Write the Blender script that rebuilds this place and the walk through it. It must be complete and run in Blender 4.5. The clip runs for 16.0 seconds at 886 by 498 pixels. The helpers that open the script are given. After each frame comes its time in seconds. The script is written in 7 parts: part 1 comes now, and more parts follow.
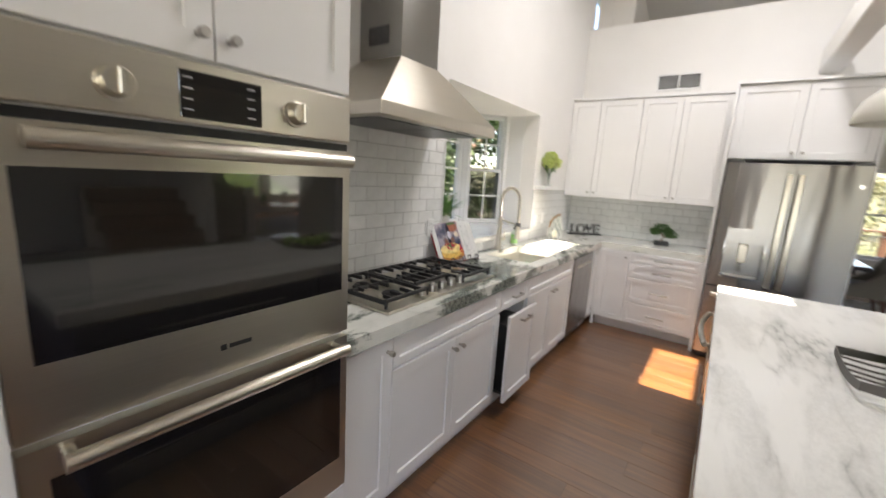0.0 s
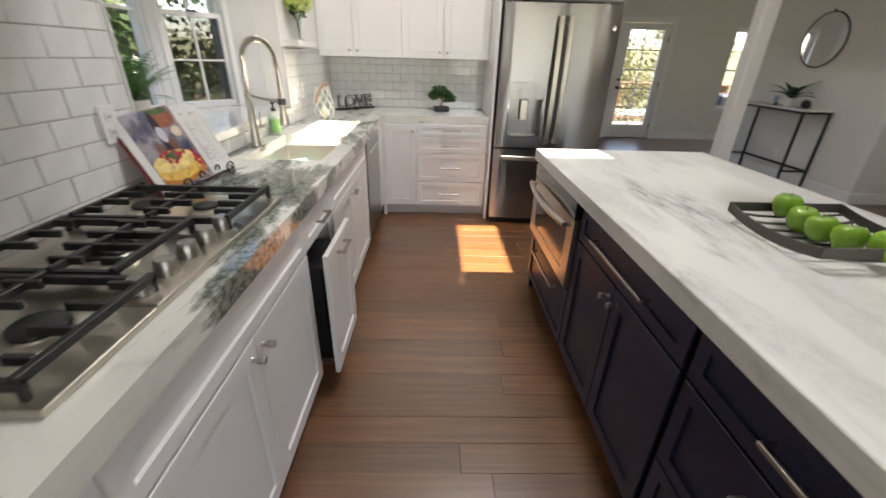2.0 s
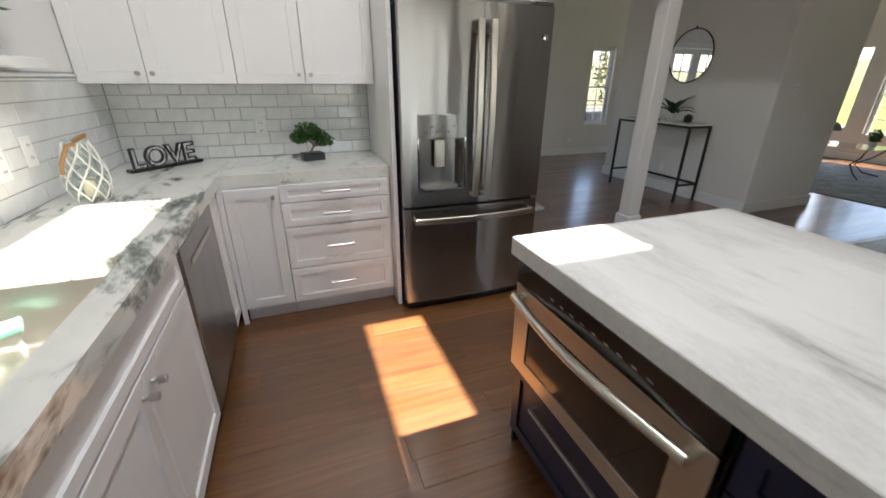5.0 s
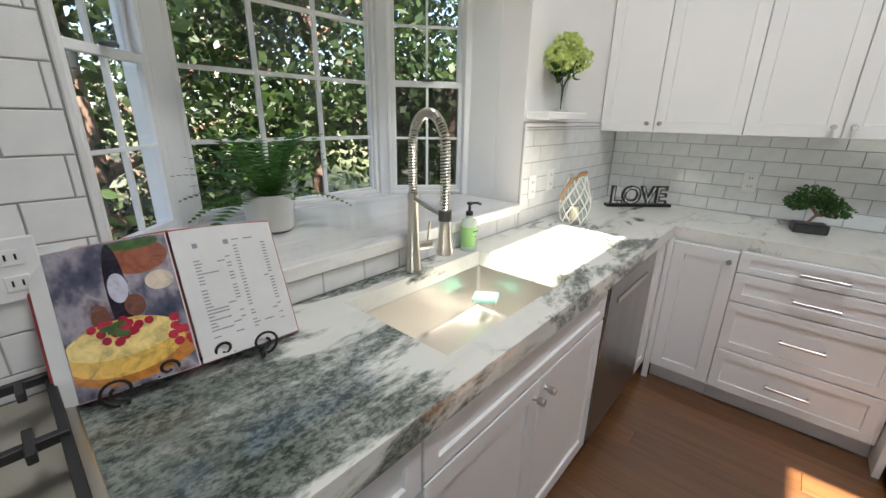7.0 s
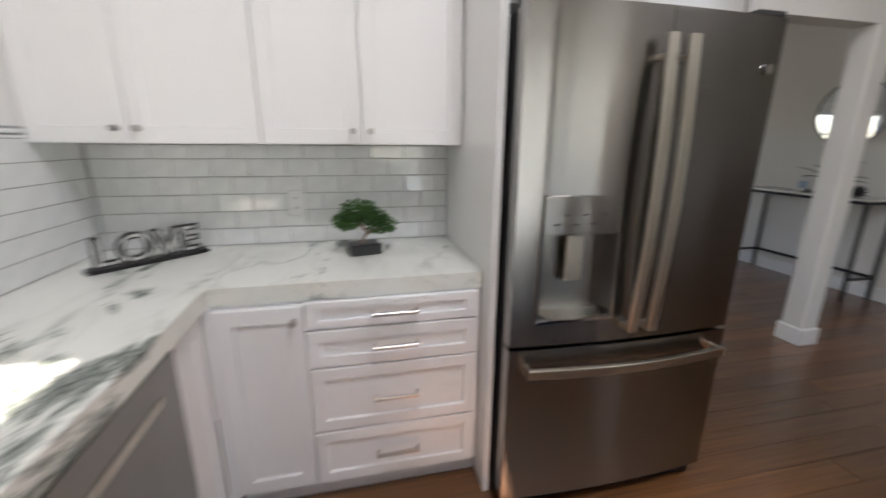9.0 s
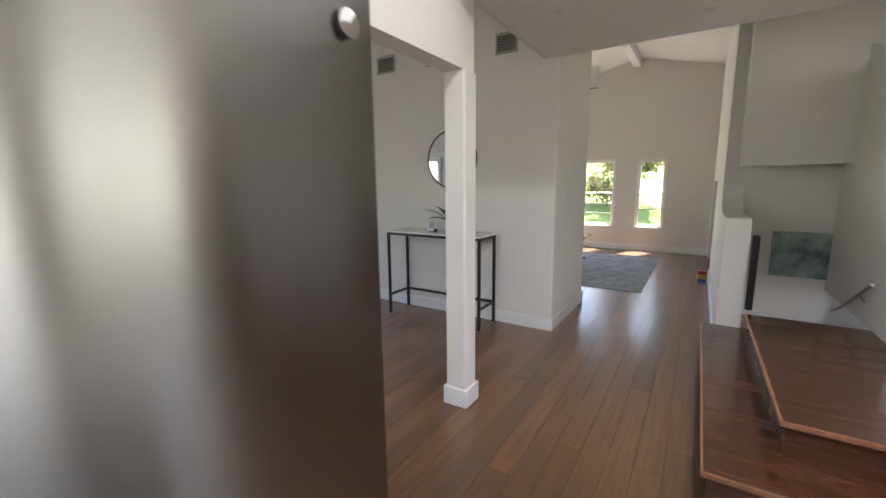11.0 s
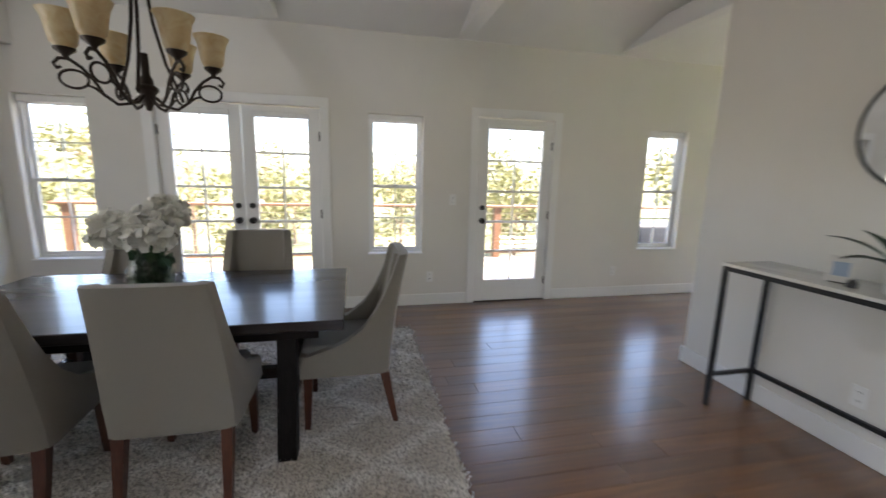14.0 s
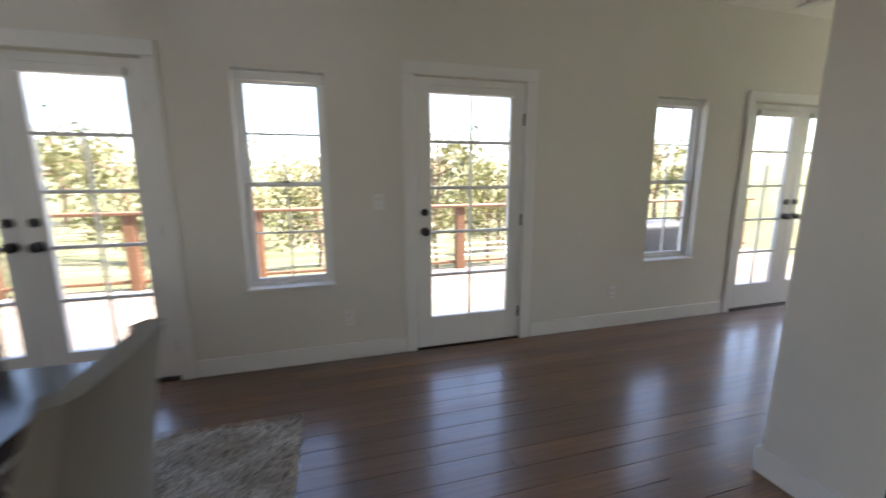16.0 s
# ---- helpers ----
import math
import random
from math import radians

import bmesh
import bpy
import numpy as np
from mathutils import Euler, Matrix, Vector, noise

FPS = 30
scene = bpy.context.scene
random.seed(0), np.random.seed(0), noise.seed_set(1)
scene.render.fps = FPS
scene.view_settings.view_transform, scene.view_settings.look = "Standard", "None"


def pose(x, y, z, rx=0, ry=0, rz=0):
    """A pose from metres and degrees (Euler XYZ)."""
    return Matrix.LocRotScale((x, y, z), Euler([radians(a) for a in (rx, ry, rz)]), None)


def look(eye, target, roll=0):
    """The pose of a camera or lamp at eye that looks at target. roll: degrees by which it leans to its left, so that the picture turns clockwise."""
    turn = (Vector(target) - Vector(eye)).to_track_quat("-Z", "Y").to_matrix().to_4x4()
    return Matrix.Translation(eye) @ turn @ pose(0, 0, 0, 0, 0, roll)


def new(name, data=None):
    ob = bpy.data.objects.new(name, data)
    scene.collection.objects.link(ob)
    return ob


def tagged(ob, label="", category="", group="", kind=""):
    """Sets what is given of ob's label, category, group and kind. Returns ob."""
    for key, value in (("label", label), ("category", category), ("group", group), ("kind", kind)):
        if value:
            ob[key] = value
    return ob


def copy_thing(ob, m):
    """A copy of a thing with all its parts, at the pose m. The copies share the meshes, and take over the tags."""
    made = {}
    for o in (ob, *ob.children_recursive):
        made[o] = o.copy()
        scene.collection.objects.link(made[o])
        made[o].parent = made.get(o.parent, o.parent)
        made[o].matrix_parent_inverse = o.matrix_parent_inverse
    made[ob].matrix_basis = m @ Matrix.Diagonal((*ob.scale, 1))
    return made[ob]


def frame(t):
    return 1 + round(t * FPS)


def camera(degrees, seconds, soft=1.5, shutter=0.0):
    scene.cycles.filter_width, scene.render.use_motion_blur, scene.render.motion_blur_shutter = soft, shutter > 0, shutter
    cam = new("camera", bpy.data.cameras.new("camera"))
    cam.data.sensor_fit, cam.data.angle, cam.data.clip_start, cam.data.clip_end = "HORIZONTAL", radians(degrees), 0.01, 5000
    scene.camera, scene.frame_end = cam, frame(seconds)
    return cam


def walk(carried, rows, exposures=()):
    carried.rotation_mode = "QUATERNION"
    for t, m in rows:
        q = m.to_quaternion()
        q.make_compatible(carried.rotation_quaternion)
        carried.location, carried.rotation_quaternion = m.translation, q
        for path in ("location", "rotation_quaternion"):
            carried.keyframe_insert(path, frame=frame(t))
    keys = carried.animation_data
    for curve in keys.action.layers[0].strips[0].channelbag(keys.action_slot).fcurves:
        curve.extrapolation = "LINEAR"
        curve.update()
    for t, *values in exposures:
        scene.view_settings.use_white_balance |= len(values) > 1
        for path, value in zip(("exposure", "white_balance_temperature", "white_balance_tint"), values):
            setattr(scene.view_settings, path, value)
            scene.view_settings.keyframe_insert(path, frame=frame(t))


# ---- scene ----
cam = camera(96.4, 16.0, 1.5, 0.5)
PATH = [
    (0, (1.611, 0.352, 1.529), (0.485, 1.962, 1.158), 3.5),
    (0.5, (1.33, 0.433, 1.497), (0.565, 2.198, 0.948), 3.1),
    (1, (1.212, 0.674, 1.446), (0.77, 2.503, 0.769), 2.2),
    (1.5, (1.135, 0.953, 1.449), (0.952, 2.781, 0.66), 2.2),
    (2, (1.052, 1.144, 1.39), (1.101, 2.943, 0.518), 1.6),
    (2.5, (0.944, 1.329, 1.349), (1.242, 3.079, 0.427), 0.9),
    (3, (0.906, 1.515, 1.334), (1.464, 3.183, 0.381), 0.5),
    (3.2, (0.928, 1.614, 1.314), (1.561, 3.257, 0.365), 0.2),
    (5.3, (1.053, 2.521, 1.419), (1.664, 4.285, 0.701), 0.5),
    (5.5, (1.081, 2.582, 1.43), (1.463, 4.426, 0.756), 1.1),
    (6, (1.084, 2.643, 1.425), (0.799, 4.516, 0.787), 1.9),
    (6.5, (1.034, 2.578, 1.422), (0.095, 4.225, 0.785), 1.5),
    (7, (1.004, 2.483, 1.436), (-0.25, 3.909, 0.806), 1.0),
    (7.5, (1.032, 2.547, 1.423), (-0.172, 4.016, 0.797), 0.6),
    (8, (0.99, 2.822, 1.396), (0.247, 4.576, 0.788), 1.2),
    (8.5, (0.975, 3.159, 1.415), (0.814, 5.064, 0.825), 0.9),
    (9, (1.074, 3.454, 1.379), (1.498, 5.34, 0.865), 0.4),
    (9.5, (1.306, 3.702, 1.432), (2.286, 5.383, 0.97), -0.4),
    (10, (1.552, 3.929, 1.442), (3.071, 5.182, 1.089), -0.8),
    (10.2, (1.639, 4.003, 1.448), (3.3, 5.069, 1.121), -0.7),
    (12.3, (2.689, 4.54, 1.387), (4.291, 5.7, 1.088), 0.5),
    (12.5, (2.75, 4.6, 1.381), (4.235, 5.906, 1.081), 0.6),
    (13, (2.909, 4.771, 1.407), (4.066, 6.37, 1.083), 1.2),
    (13.5, (3.018, 4.945, 1.39), (3.839, 6.736, 1.044), 1.5),
    (14, (3.178, 5.172, 1.399), (3.611, 7.093, 1.047), 1.4),
    (14.5, (3.291, 5.444, 1.387), (3.356, 7.410, 1.027), 0.7),
    (15, (3.443, 5.715, 1.457), (3.333, 7.672, 1.059), 0.5),
    (15.5, (3.615, 6.125, 1.41), (3.753, 8.08, 1.017), 0.4),
    (16, (3.874, 6.503, 1.36), (4.418, 8.393, 0.993), -0.1),
]
EXPOSURES = [(0, 3.0, 7150, 16), (1, 3.15, 7150, 16), (2, 2.95, 7150, 16), (3, 3.15, 7050, 17), (5.5, 2.7, 6650, 13), (6.5, 2.7, 6650, 13), (7.5, 2.65, 6650, 13), (8.5, 2.7, 6650, 16), (10, 3.5, 6600, 17), (12.5, 3.8, 6850, 17), (14, 3.7, 6850, 16), (15, 3.75, 6750, 16), (16, 3.15, 6850, 16)]
walk(cam, [(t, look(*p)) for t, *p in PATH], EXPOSURES)

# ---- light ----
SUN_WAY = Vector((-0.42, 0.163, -1.0)).normalized()
sun = new("sun", bpy.data.lights.new("sun", "SUN"))
sun.data.energy, sun.data.angle, sun.data.color = 5.0, radians(0.6), (1.0, 0.93, 0.82)
sun.matrix_world = look((0, 0, 12), Vector((0, 0, 12)) + SUN_WAY)
world = bpy.data.worlds.new("sky")
scene.world = world
world.use_nodes = True
_n, _l = world.node_tree.nodes, world.node_tree.links
_n.clear()
_sky = _n.new("ShaderNodeTexSky")
_sky.sky_type, _sky.sun_disc = "NISHITA", False
_sky.sun_elevation = math.asin(-SUN_WAY.z)
_sky.sun_rotation = math.atan2(-SUN_WAY.x, -SUN_WAY.y)
_bg = _n.new("ShaderNodeBackground")
_bg.inputs["Strength"].default_value = 0.09
_o = _n.new("ShaderNodeOutputWorld")
_l.new(_sky.outputs[0], _bg.inputs[0])
_l.new(_bg.outputs[0], _o.inputs[0])


def window_lamp(name, place, target, width, height, watts, colour=(1, 1, 1)):
    """An area lamp set in an opening to add daylight."""
    ob = new(name, bpy.data.lights.new(name, "AREA"))
    ob.data.shape, ob.data.size, ob.data.size_y = "RECTANGLE", width, height
    ob.data.energy, ob.data.color = watts, colour
    ob.matrix_world = look(place, target)
    return ob


# Skylights over the aisle, and unseen windows south of the kitchen and beside the dining table.
window_lamp("skylight_lamp", (1.625, 3.31, 3.98), (1.625, 3.31, 0), 0.35, 1.1, 8.0, (0.93, 0.97, 1))
window_lamp("skylight_lamp", (3.145, 3.31, 3.98), (3.145, 3.31, 0), 0.39, 1.1, 1.6, (0.93, 0.97, 1))
window_lamp("window_lamp", (2.6, -2.42, 1.6), (2.6, 2, 1.2), 2.2, 1.4, 2.6, (0.95, 0.98, 1))
# Unseen fill lamp, added to brighten the stairs and hall.
window_lamp("window_lamp", (5.2, -2.42, 1.7), (5.2, 2, 1.2), 1.6, 1.2, 0.9, (0.95, 0.98, 1))
window_lamp("window_lamp", (0.24, 6.9, 1.5), (3, 6.9, 1.2), 1.4, 1.2, 1.5, (0.9, 0.96, 1))
# Unseen fill lamp, added to brighten the living room.
window_lamp("window_lamp", (11.14, 8.1, 1.3), (8, 7.2, 1.2), 1.5, 1.4, 2.6, (0.95, 0.98, 1))

# ---- materials ----


class Nodes:
    """A small writer of shader node trees."""

    def __init__(self, name):
        self.mat = bpy.data.materials.new(name)
        self.mat.use_nodes = True
        self.t = self.mat.node_tree
        self.t.nodes.clear()
        self.out = self.add("ShaderNodeOutputMaterial")
        self.b = self.add("ShaderNodeBsdfPrincipled")
        self.t.links.new(self.b.outputs[0], self.out.inputs[0])
        self.co = self.add("ShaderNodeTexCoord").outputs["Object"]

    def add(self, kind, **kw):
        n = self.t.nodes.new(kind)
        for k, v in kw.items():
            if k == "operation":
                n.operation = v
            elif k == "blend":
                n.data_type, n.blend_type = "RGBA", v
        return n

    def link(self, a, b):
        self.t.links.new(a, b)

    def scaled(self, s, rot=(0, 0, 0)):
        m = self.add("ShaderNodeMapping")
        m.inputs["Scale"].default_value = s if hasattr(s, "__len__") else (s, s, s)
        m.inputs["Rotation"].default_value = rot
        self.link(self.co, m.inputs[0])
        return m.outputs[0]

    def noise(self, s, detail=4, rough=0.55, dist=0.0, vec=None):
        n = self.add("ShaderNodeTexNoise")
        n.inputs["Detail"].default_value, n.inputs["Roughness"].default_value, n.inputs["Distortion"].default_value = detail, rough, dist
        if hasattr(s, "__len__"):
            n.inputs["Scale"].default_value = 1
            self.link(self.scaled(s), n.inputs["Vector"])
        else:
            n.inputs["Scale"].default_value = s
            self.link(vec or self.co, n.inputs["Vector"])
        return n.outputs["Fac"]

    def ramp(self, fac, stops):
        r = self.add("ShaderNodeValToRGB")
        e = r.color_ramp.elements
        while len(e) < len(stops):
            e.new(0.5)
        for el, (p, c) in zip(e, stops):
            el.position, el.color = p, (*(c if hasattr(c, "__len__") else (c, c, c)), 1)
        self.link(fac, r.inputs[0])
        return r.outputs[0]

    def mix(self, fac, a, b, blend="MIX"):
        m = self.add("ShaderNodeMix", blend=blend)
        for sock, v in ((m.inputs[0], fac), (m.inputs[6], a), (m.inputs[7], b)):
            if hasattr(v, "is_linked"):
                self.link(v, sock)
            elif hasattr(v, "__len__"):
                sock.default_value = (*v, 1)
            else:
                sock.default_value = v
        return m.outputs[2]

    def math(self, op, a, b):
        m = self.add("ShaderNodeMath", operation=op)
        for sock, v in zip(m.inputs, (a, b)):
            if hasattr(v, "is_linked"):
                self.link(v, sock)
            else:
                sock.default_value = v
        return m.outputs[0]

    def set(self, **kw):
        for k, v in kw.items():
            sock = self.b.inputs[{"color": "Base Color", "rough": "Roughness", "metal": "Metallic", "spec": "Specular IOR Level",
                                  "coat": "Coat Weight", "sheen": "Sheen Weight", "alpha": "Alpha", "trans": "Transmission Weight",
                                  "aniso": "Anisotropic", "sub": "Subsurface Weight", "coatr": "Coat Roughness"}[k]]
            if hasattr(v, "is_linked"):
                self.link(v, sock)
            elif hasattr(v, "__len__"):
                sock.default_value = (*v, 1)
            else:
                sock.default_value = v
        return self

    def bump(self, height, strength=0.2, distance=0.002):
        b = self.add("ShaderNodeBump")
        b.inputs["Strength"].default_value, b.inputs["Distance"].default_value = strength, distance
        self.link(height, b.inputs["Height"])
        self.link(b.outputs[0], self.b.inputs["Normal"])
        return self


def paint(name, c, rough=0.5, grain=260, strength=0.08, wear=0.04):
    n = Nodes(name)
    big = n.noise(1.3, 3)
    col = n.ramp(big, [(0.3, [v * (1 - wear) for v in c]), (0.7, [min(1, v * (1 + wear * 0.5)) for v in c])])
    n.set(color=col, rough=n.ramp(n.noise(7, 3), [(0.3, rough * 0.9), (0.7, min(1, rough * 1.12))]))
    return n.bump(n.noise(grain, 3), strength, 0.001).mat


def metal(name, c, rough=0.3, stretch=(3, 3, 400), amount=0.12, aniso=0.0, warp=0.0):
    n = Nodes(name)
    g = n.noise(stretch, 3)
    n.set(color=n.ramp(g, [(0.3, [v * (1 - amount) for v in c]), (0.7, c)]), metal=1.0, aniso=aniso,
          rough=n.ramp(n.noise(2.5, 3), [(0.3, rough * 0.92), (0.7, rough * 1.08)]))
    n.b.inputs["Anisotropic Rotation"].default_value = 0.25
    if warp:
        n.bump(n.noise((7, 7, 1.1), 1, 0.4), 1.0, warp)
    return n.mat


def marble(name, base, vein, dark, amount, seed, band=None, slant=0.3, stretch=(3.4, 0.85, 3.4), haze_most=0.22):
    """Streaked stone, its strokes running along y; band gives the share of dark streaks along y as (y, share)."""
    n = Nodes(name)
    m = n.add("ShaderNodeMapping")
    m.inputs["Location"].default_value = (seed, seed * 0.7, 0)
    m.inputs["Rotation"].default_value = (0, 0, slant)
    m.inputs["Scale"].default_value = stretch
    n.link(n.co, m.inputs[0])
    v = m.outputs[0]
    cloud = n.noise(1.25, 9, 0.64, 0.35, v)
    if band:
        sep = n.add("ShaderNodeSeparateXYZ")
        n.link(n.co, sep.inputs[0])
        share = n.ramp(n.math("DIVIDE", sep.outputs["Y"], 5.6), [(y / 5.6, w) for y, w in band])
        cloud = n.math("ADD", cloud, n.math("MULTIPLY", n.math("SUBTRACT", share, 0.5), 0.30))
    patch = n.ramp(cloud, [(0.49, 0.0), (0.54, 0.75), (0.66, 1.0)])
    ridge = n.math("ABSOLUTE", n.math("SUBTRACT", n.noise(1.7, 4, 0.5, 0.2, v), 0.5), 0)
    thin = n.ramp(ridge, [(0.0, 1.0), (0.01, 0.5), (0.04, 0.0)])
    gate = n.ramp(n.noise(1.3, 3, 0.5, 0.2, v), [(0.47, 0.0), (0.62, 1.0)])
    speck = n.ramp(n.noise((70, 45, 70), 6, 0.75), [(0.42, 0.0), (0.58, 1.0)])
    haze = n.ramp(n.noise(2.6, 6, 0.65, 0.4, v), [(0.48, 0.0), (0.76, haze_most)])
    c = n.mix(haze, base, vein)
    c = n.mix(n.math("MULTIPLY", patch, amount), c, vein)
    c = n.mix(n.math("MULTIPLY", n.math("MULTIPLY", patch, speck), amount), c, dark)
    fleck = n.ramp(n.noise((24, 9, 24), 4, 0.7), [(0.36, 0.25), (0.62, 1.0)])
    c = n.mix(n.math("MULTIPLY", n.math("MULTIPLY", n.math("MULTIPLY", thin, fleck), gate), 0.85), c, vein)
    n.set(color=c, rough=n.ramp(n.noise(30, 3), [(0.3, 0.07), (0.7, 0.12)]), spec=0.5)
    return n.mat


def wood(name, dark, light, rough, axis, scale=1.0, per_piece=0.25, coat=0.0, ripple=0.0):
    """Grain along one axis; each piece differs a little."""
    n = Nodes(name)
    s = [60 * scale, 60 * scale, 60 * scale]
    s[axis] = 2.2 * scale
    info = n.add("ShaderNodeObjectInfo")
    shift = n.add("ShaderNodeVectorMath")
    shift.operation = "MULTIPLY_ADD"
    n.link(info.outputs["Random"], shift.inputs[0])
    shift.inputs[1].default_value = (37, 53, 71)
    n.link(n.co, shift.inputs[2])
    n.co = shift.outputs[0]
    g = n.noise(s, 5, 0.6)
    s2 = [9 * scale, 9 * scale, 9 * scale]
    s2[axis] = 0.7 * scale
    g2 = n.noise(s2, 4, 0.55, 0.8)
    c = n.mix(n.ramp(g, [(0.3, 0.0), (0.7, 1.0)]), dark, light)
    c = n.mix(n.ramp(g2, [(0.35, 0.35), (0.65, 0.0)]), c, dark)
    geo = n.add("ShaderNodeNewGeometry")
    pick = n.math("FRACT", n.math("ADD", info.outputs["Random"], geo.outputs["Random Per Island"]), 0)
    tone = n.math("ADD", n.math("MULTIPLY", pick, per_piece * 2), 1 - per_piece)
    hsv = n.add("ShaderNodeHueSaturation")
    n.link(c, hsv.inputs["Color"])
    n.link(tone, hsv.inputs["Value"])
    n.set(color=hsv.outputs[0], rough=n.ramp(g2, [(0.3, rough * 0.85), (0.7, rough * 1.15)]), coat=coat, coatr=0.15)
    if ripple:
        wave = n.noise((26, 6, 6), 2, 0.4, 0.3)
        return n.bump(n.math("ADD", n.math("MULTIPLY", g, 0.25), n.math("MULTIPLY", wave, ripple)), 0.2, 0.0016).mat
    return n.bump(g, 0.12, 0.0008).mat


def glass(name, tint=(1, 1, 1), gloss=0.02):
    """A clear pane: what lies behind it, with a gloss by angle."""
    n = Nodes(name)
    n.t.nodes.remove(n.b)
    tr = n.add("ShaderNodeBsdfTransparent")
    tr.inputs[0].default_value = (*tint, 1)
    gl = n.add("ShaderNodeBsdfGlossy")
    gl.inputs["Roughness"].default_value = gloss
    lw = n.add("ShaderNodeLayerWeight")
    lw.inputs[0].default_value = 0.5
    fac = n.math("ADD", n.math("MULTIPLY", n.math("POWER", lw.outputs["Facing"], 4.0), 0.5), 0.025)
    mx = n.add("ShaderNodeMixShader")
    n.link(fac, mx.inputs[0])
    n.link(tr.outputs[0], mx.inputs[1])
    n.link(gl.outputs[0], mx.inputs[2])
    n.link(mx.outputs[0], n.out.inputs[0])
    return n.mat


def leaf(name, dark, light, rough=0.45):
    n = Nodes(name)
    geo = n.add("ShaderNodeNewGeometry")
    c = n.mix(geo.outputs["Random Per Island"], dark, light)
    c = n.mix(n.ramp(n.noise(25, 3), [(0.35, 0.3), (0.65, 0.0)]), c, dark)
    n.set(color=c, rough=rough)
    tl = n.add("ShaderNodeBsdfTranslucent")
    n.link(c, tl.inputs[0])
    mx = n.add("ShaderNodeMixShader")
    mx.inputs[0].default_value = 0.35
    n.link(n.b.outputs[0], mx.inputs[1])
    n.link(tl.outputs[0], mx.inputs[2])
    n.link(mx.outputs[0], n.out.inputs[0])
    return n.mat


def plain(name, c, rough=0.5, metal_=0.0, coat=0.0):
    n = Nodes(name)
    n.set(color=n.ramp(n.noise(14, 3), [(0.3, [v * 0.9 for v in c]), (0.7, c)]), rough=rough, metal=metal_, coat=coat)
    return n.mat


def fabric(name, c, scale=900):
    n = Nodes(name)
    w = n.noise(scale, 2)
    n.set(color=n.mix(n.ramp(n.noise(5, 3), [(0.3, 0.25), (0.7, 0.0)]), n.ramp(w, [(0.3, [v * 0.75 for v in c]), (0.7, c)]), [v * 0.85 for v in c]), rough=0.9, sheen=0.25)
    return n.bump(w, 0.3, 0.001).mat


WALL = paint("wall_paint", (0.73, 0.71, 0.67), 0.75, 180, 0.25)
KITCHEN_WALL = paint("kitchen_wall_paint", (0.80, 0.79, 0.77), 0.7, 180, 0.2)
CEIL = paint("ceiling_paint", (0.80, 0.79, 0.77), 0.8, 150, 0.25)
TRIM = paint("trim_paint", (0.80, 0.80, 0.79), 0.4, 300, 0.03)
CABINET = paint("cabinet_paint", (0.80, 0.80, 0.80), 0.36, 240, 0.04)
NAVY = paint("navy_paint", (0.007, 0.013, 0.046), 0.38, 240, 0.05)
TILE = plain("glazed_tile", (0.80, 0.81, 0.80), 0.09, 0.0, 0.4)
GROUT = paint("grout", (0.36, 0.36, 0.35), 0.9, 500, 0.4)
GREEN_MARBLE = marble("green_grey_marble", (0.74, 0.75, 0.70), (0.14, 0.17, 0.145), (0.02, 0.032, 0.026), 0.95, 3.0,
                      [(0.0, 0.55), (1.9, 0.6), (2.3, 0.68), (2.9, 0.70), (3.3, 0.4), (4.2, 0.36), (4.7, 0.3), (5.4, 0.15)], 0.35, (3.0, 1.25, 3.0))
PALE_MARBLE = marble("pale_marble", (0.80, 0.80, 0.77), (0.24, 0.245, 0.23), (0.17, 0.17, 0.16), 0.13, 11.0, None, -0.5, (2.3, 0.5, 2.3), 0.1)
STEEL = metal("brushed_steel", (0.32, 0.31, 0.295), 0.23, (1.5, 1.5, 420), 0.06, 0.95, 0.006)
STEEL_H = metal("brushed_steel_level", (0.66, 0.62, 0.54), 0.30, (1.5, 1.5, 420), 0.08, 0.6)
SINK_STEEL = metal("sink_steel", (0.58, 0.565, 0.53), 0.30, (1.5, 300, 1.5), 0.05)
DARK_STEEL = metal("dark_steel", (0.13, 0.13, 0.13), 0.4, (60, 60, 60), 0.2)
NICKEL = metal("satin_nickel", (0.46, 0.445, 0.42), 0.30, (80, 80, 80), 0.1)
CHROME = metal("chrome", (0.78, 0.78, 0.78), 0.08, (30, 30, 30), 0.04)
IRON = plain("cast_iron", (0.018, 0.018, 0.019), 0.45)
BLACK_GLASS = plain("black_glass", (0.010, 0.009, 0.009), 0.11, 0.0, 0.9)
BLACK = plain("black_plastic", (0.012, 0.012, 0.013), 0.35)
BLACK_METAL = plain("black_metal", (0.02, 0.02, 0.022), 0.4, 0.3)
BRONZE = plain("dark_bronze", (0.035, 0.024, 0.017), 0.42, 0.6)
FLOOR_WOOD = wood("bamboo_floor", (0.090, 0.031, 0.007), (0.205, 0.082, 0.019), 0.45, 0, 1.0, 0.22, 0.9, 0.9)
FLOOR_WOOD.node_tree.nodes["Principled BSDF"].inputs["Coat IOR"].default_value = 1.66
FLOOR_WOOD.node_tree.nodes["Principled BSDF"].inputs["Specular IOR Level"].default_value = 0.8
FLOOR_WOOD.node_tree.nodes["Principled BSDF"].inputs["Coat Roughness"].default_value = 0.2
STEP_WOOD = wood("step_wood", (0.055, 0.018, 0.007), (0.125, 0.042, 0.018), 0.26, 1, 1.0, 0.1, 0.6)
TABLE_WOOD = wood("espresso_wood", (0.007, 0.005, 0.005), (0.022, 0.016, 0.015), 0.36, 0, 1.0, 0.1, 1.0)
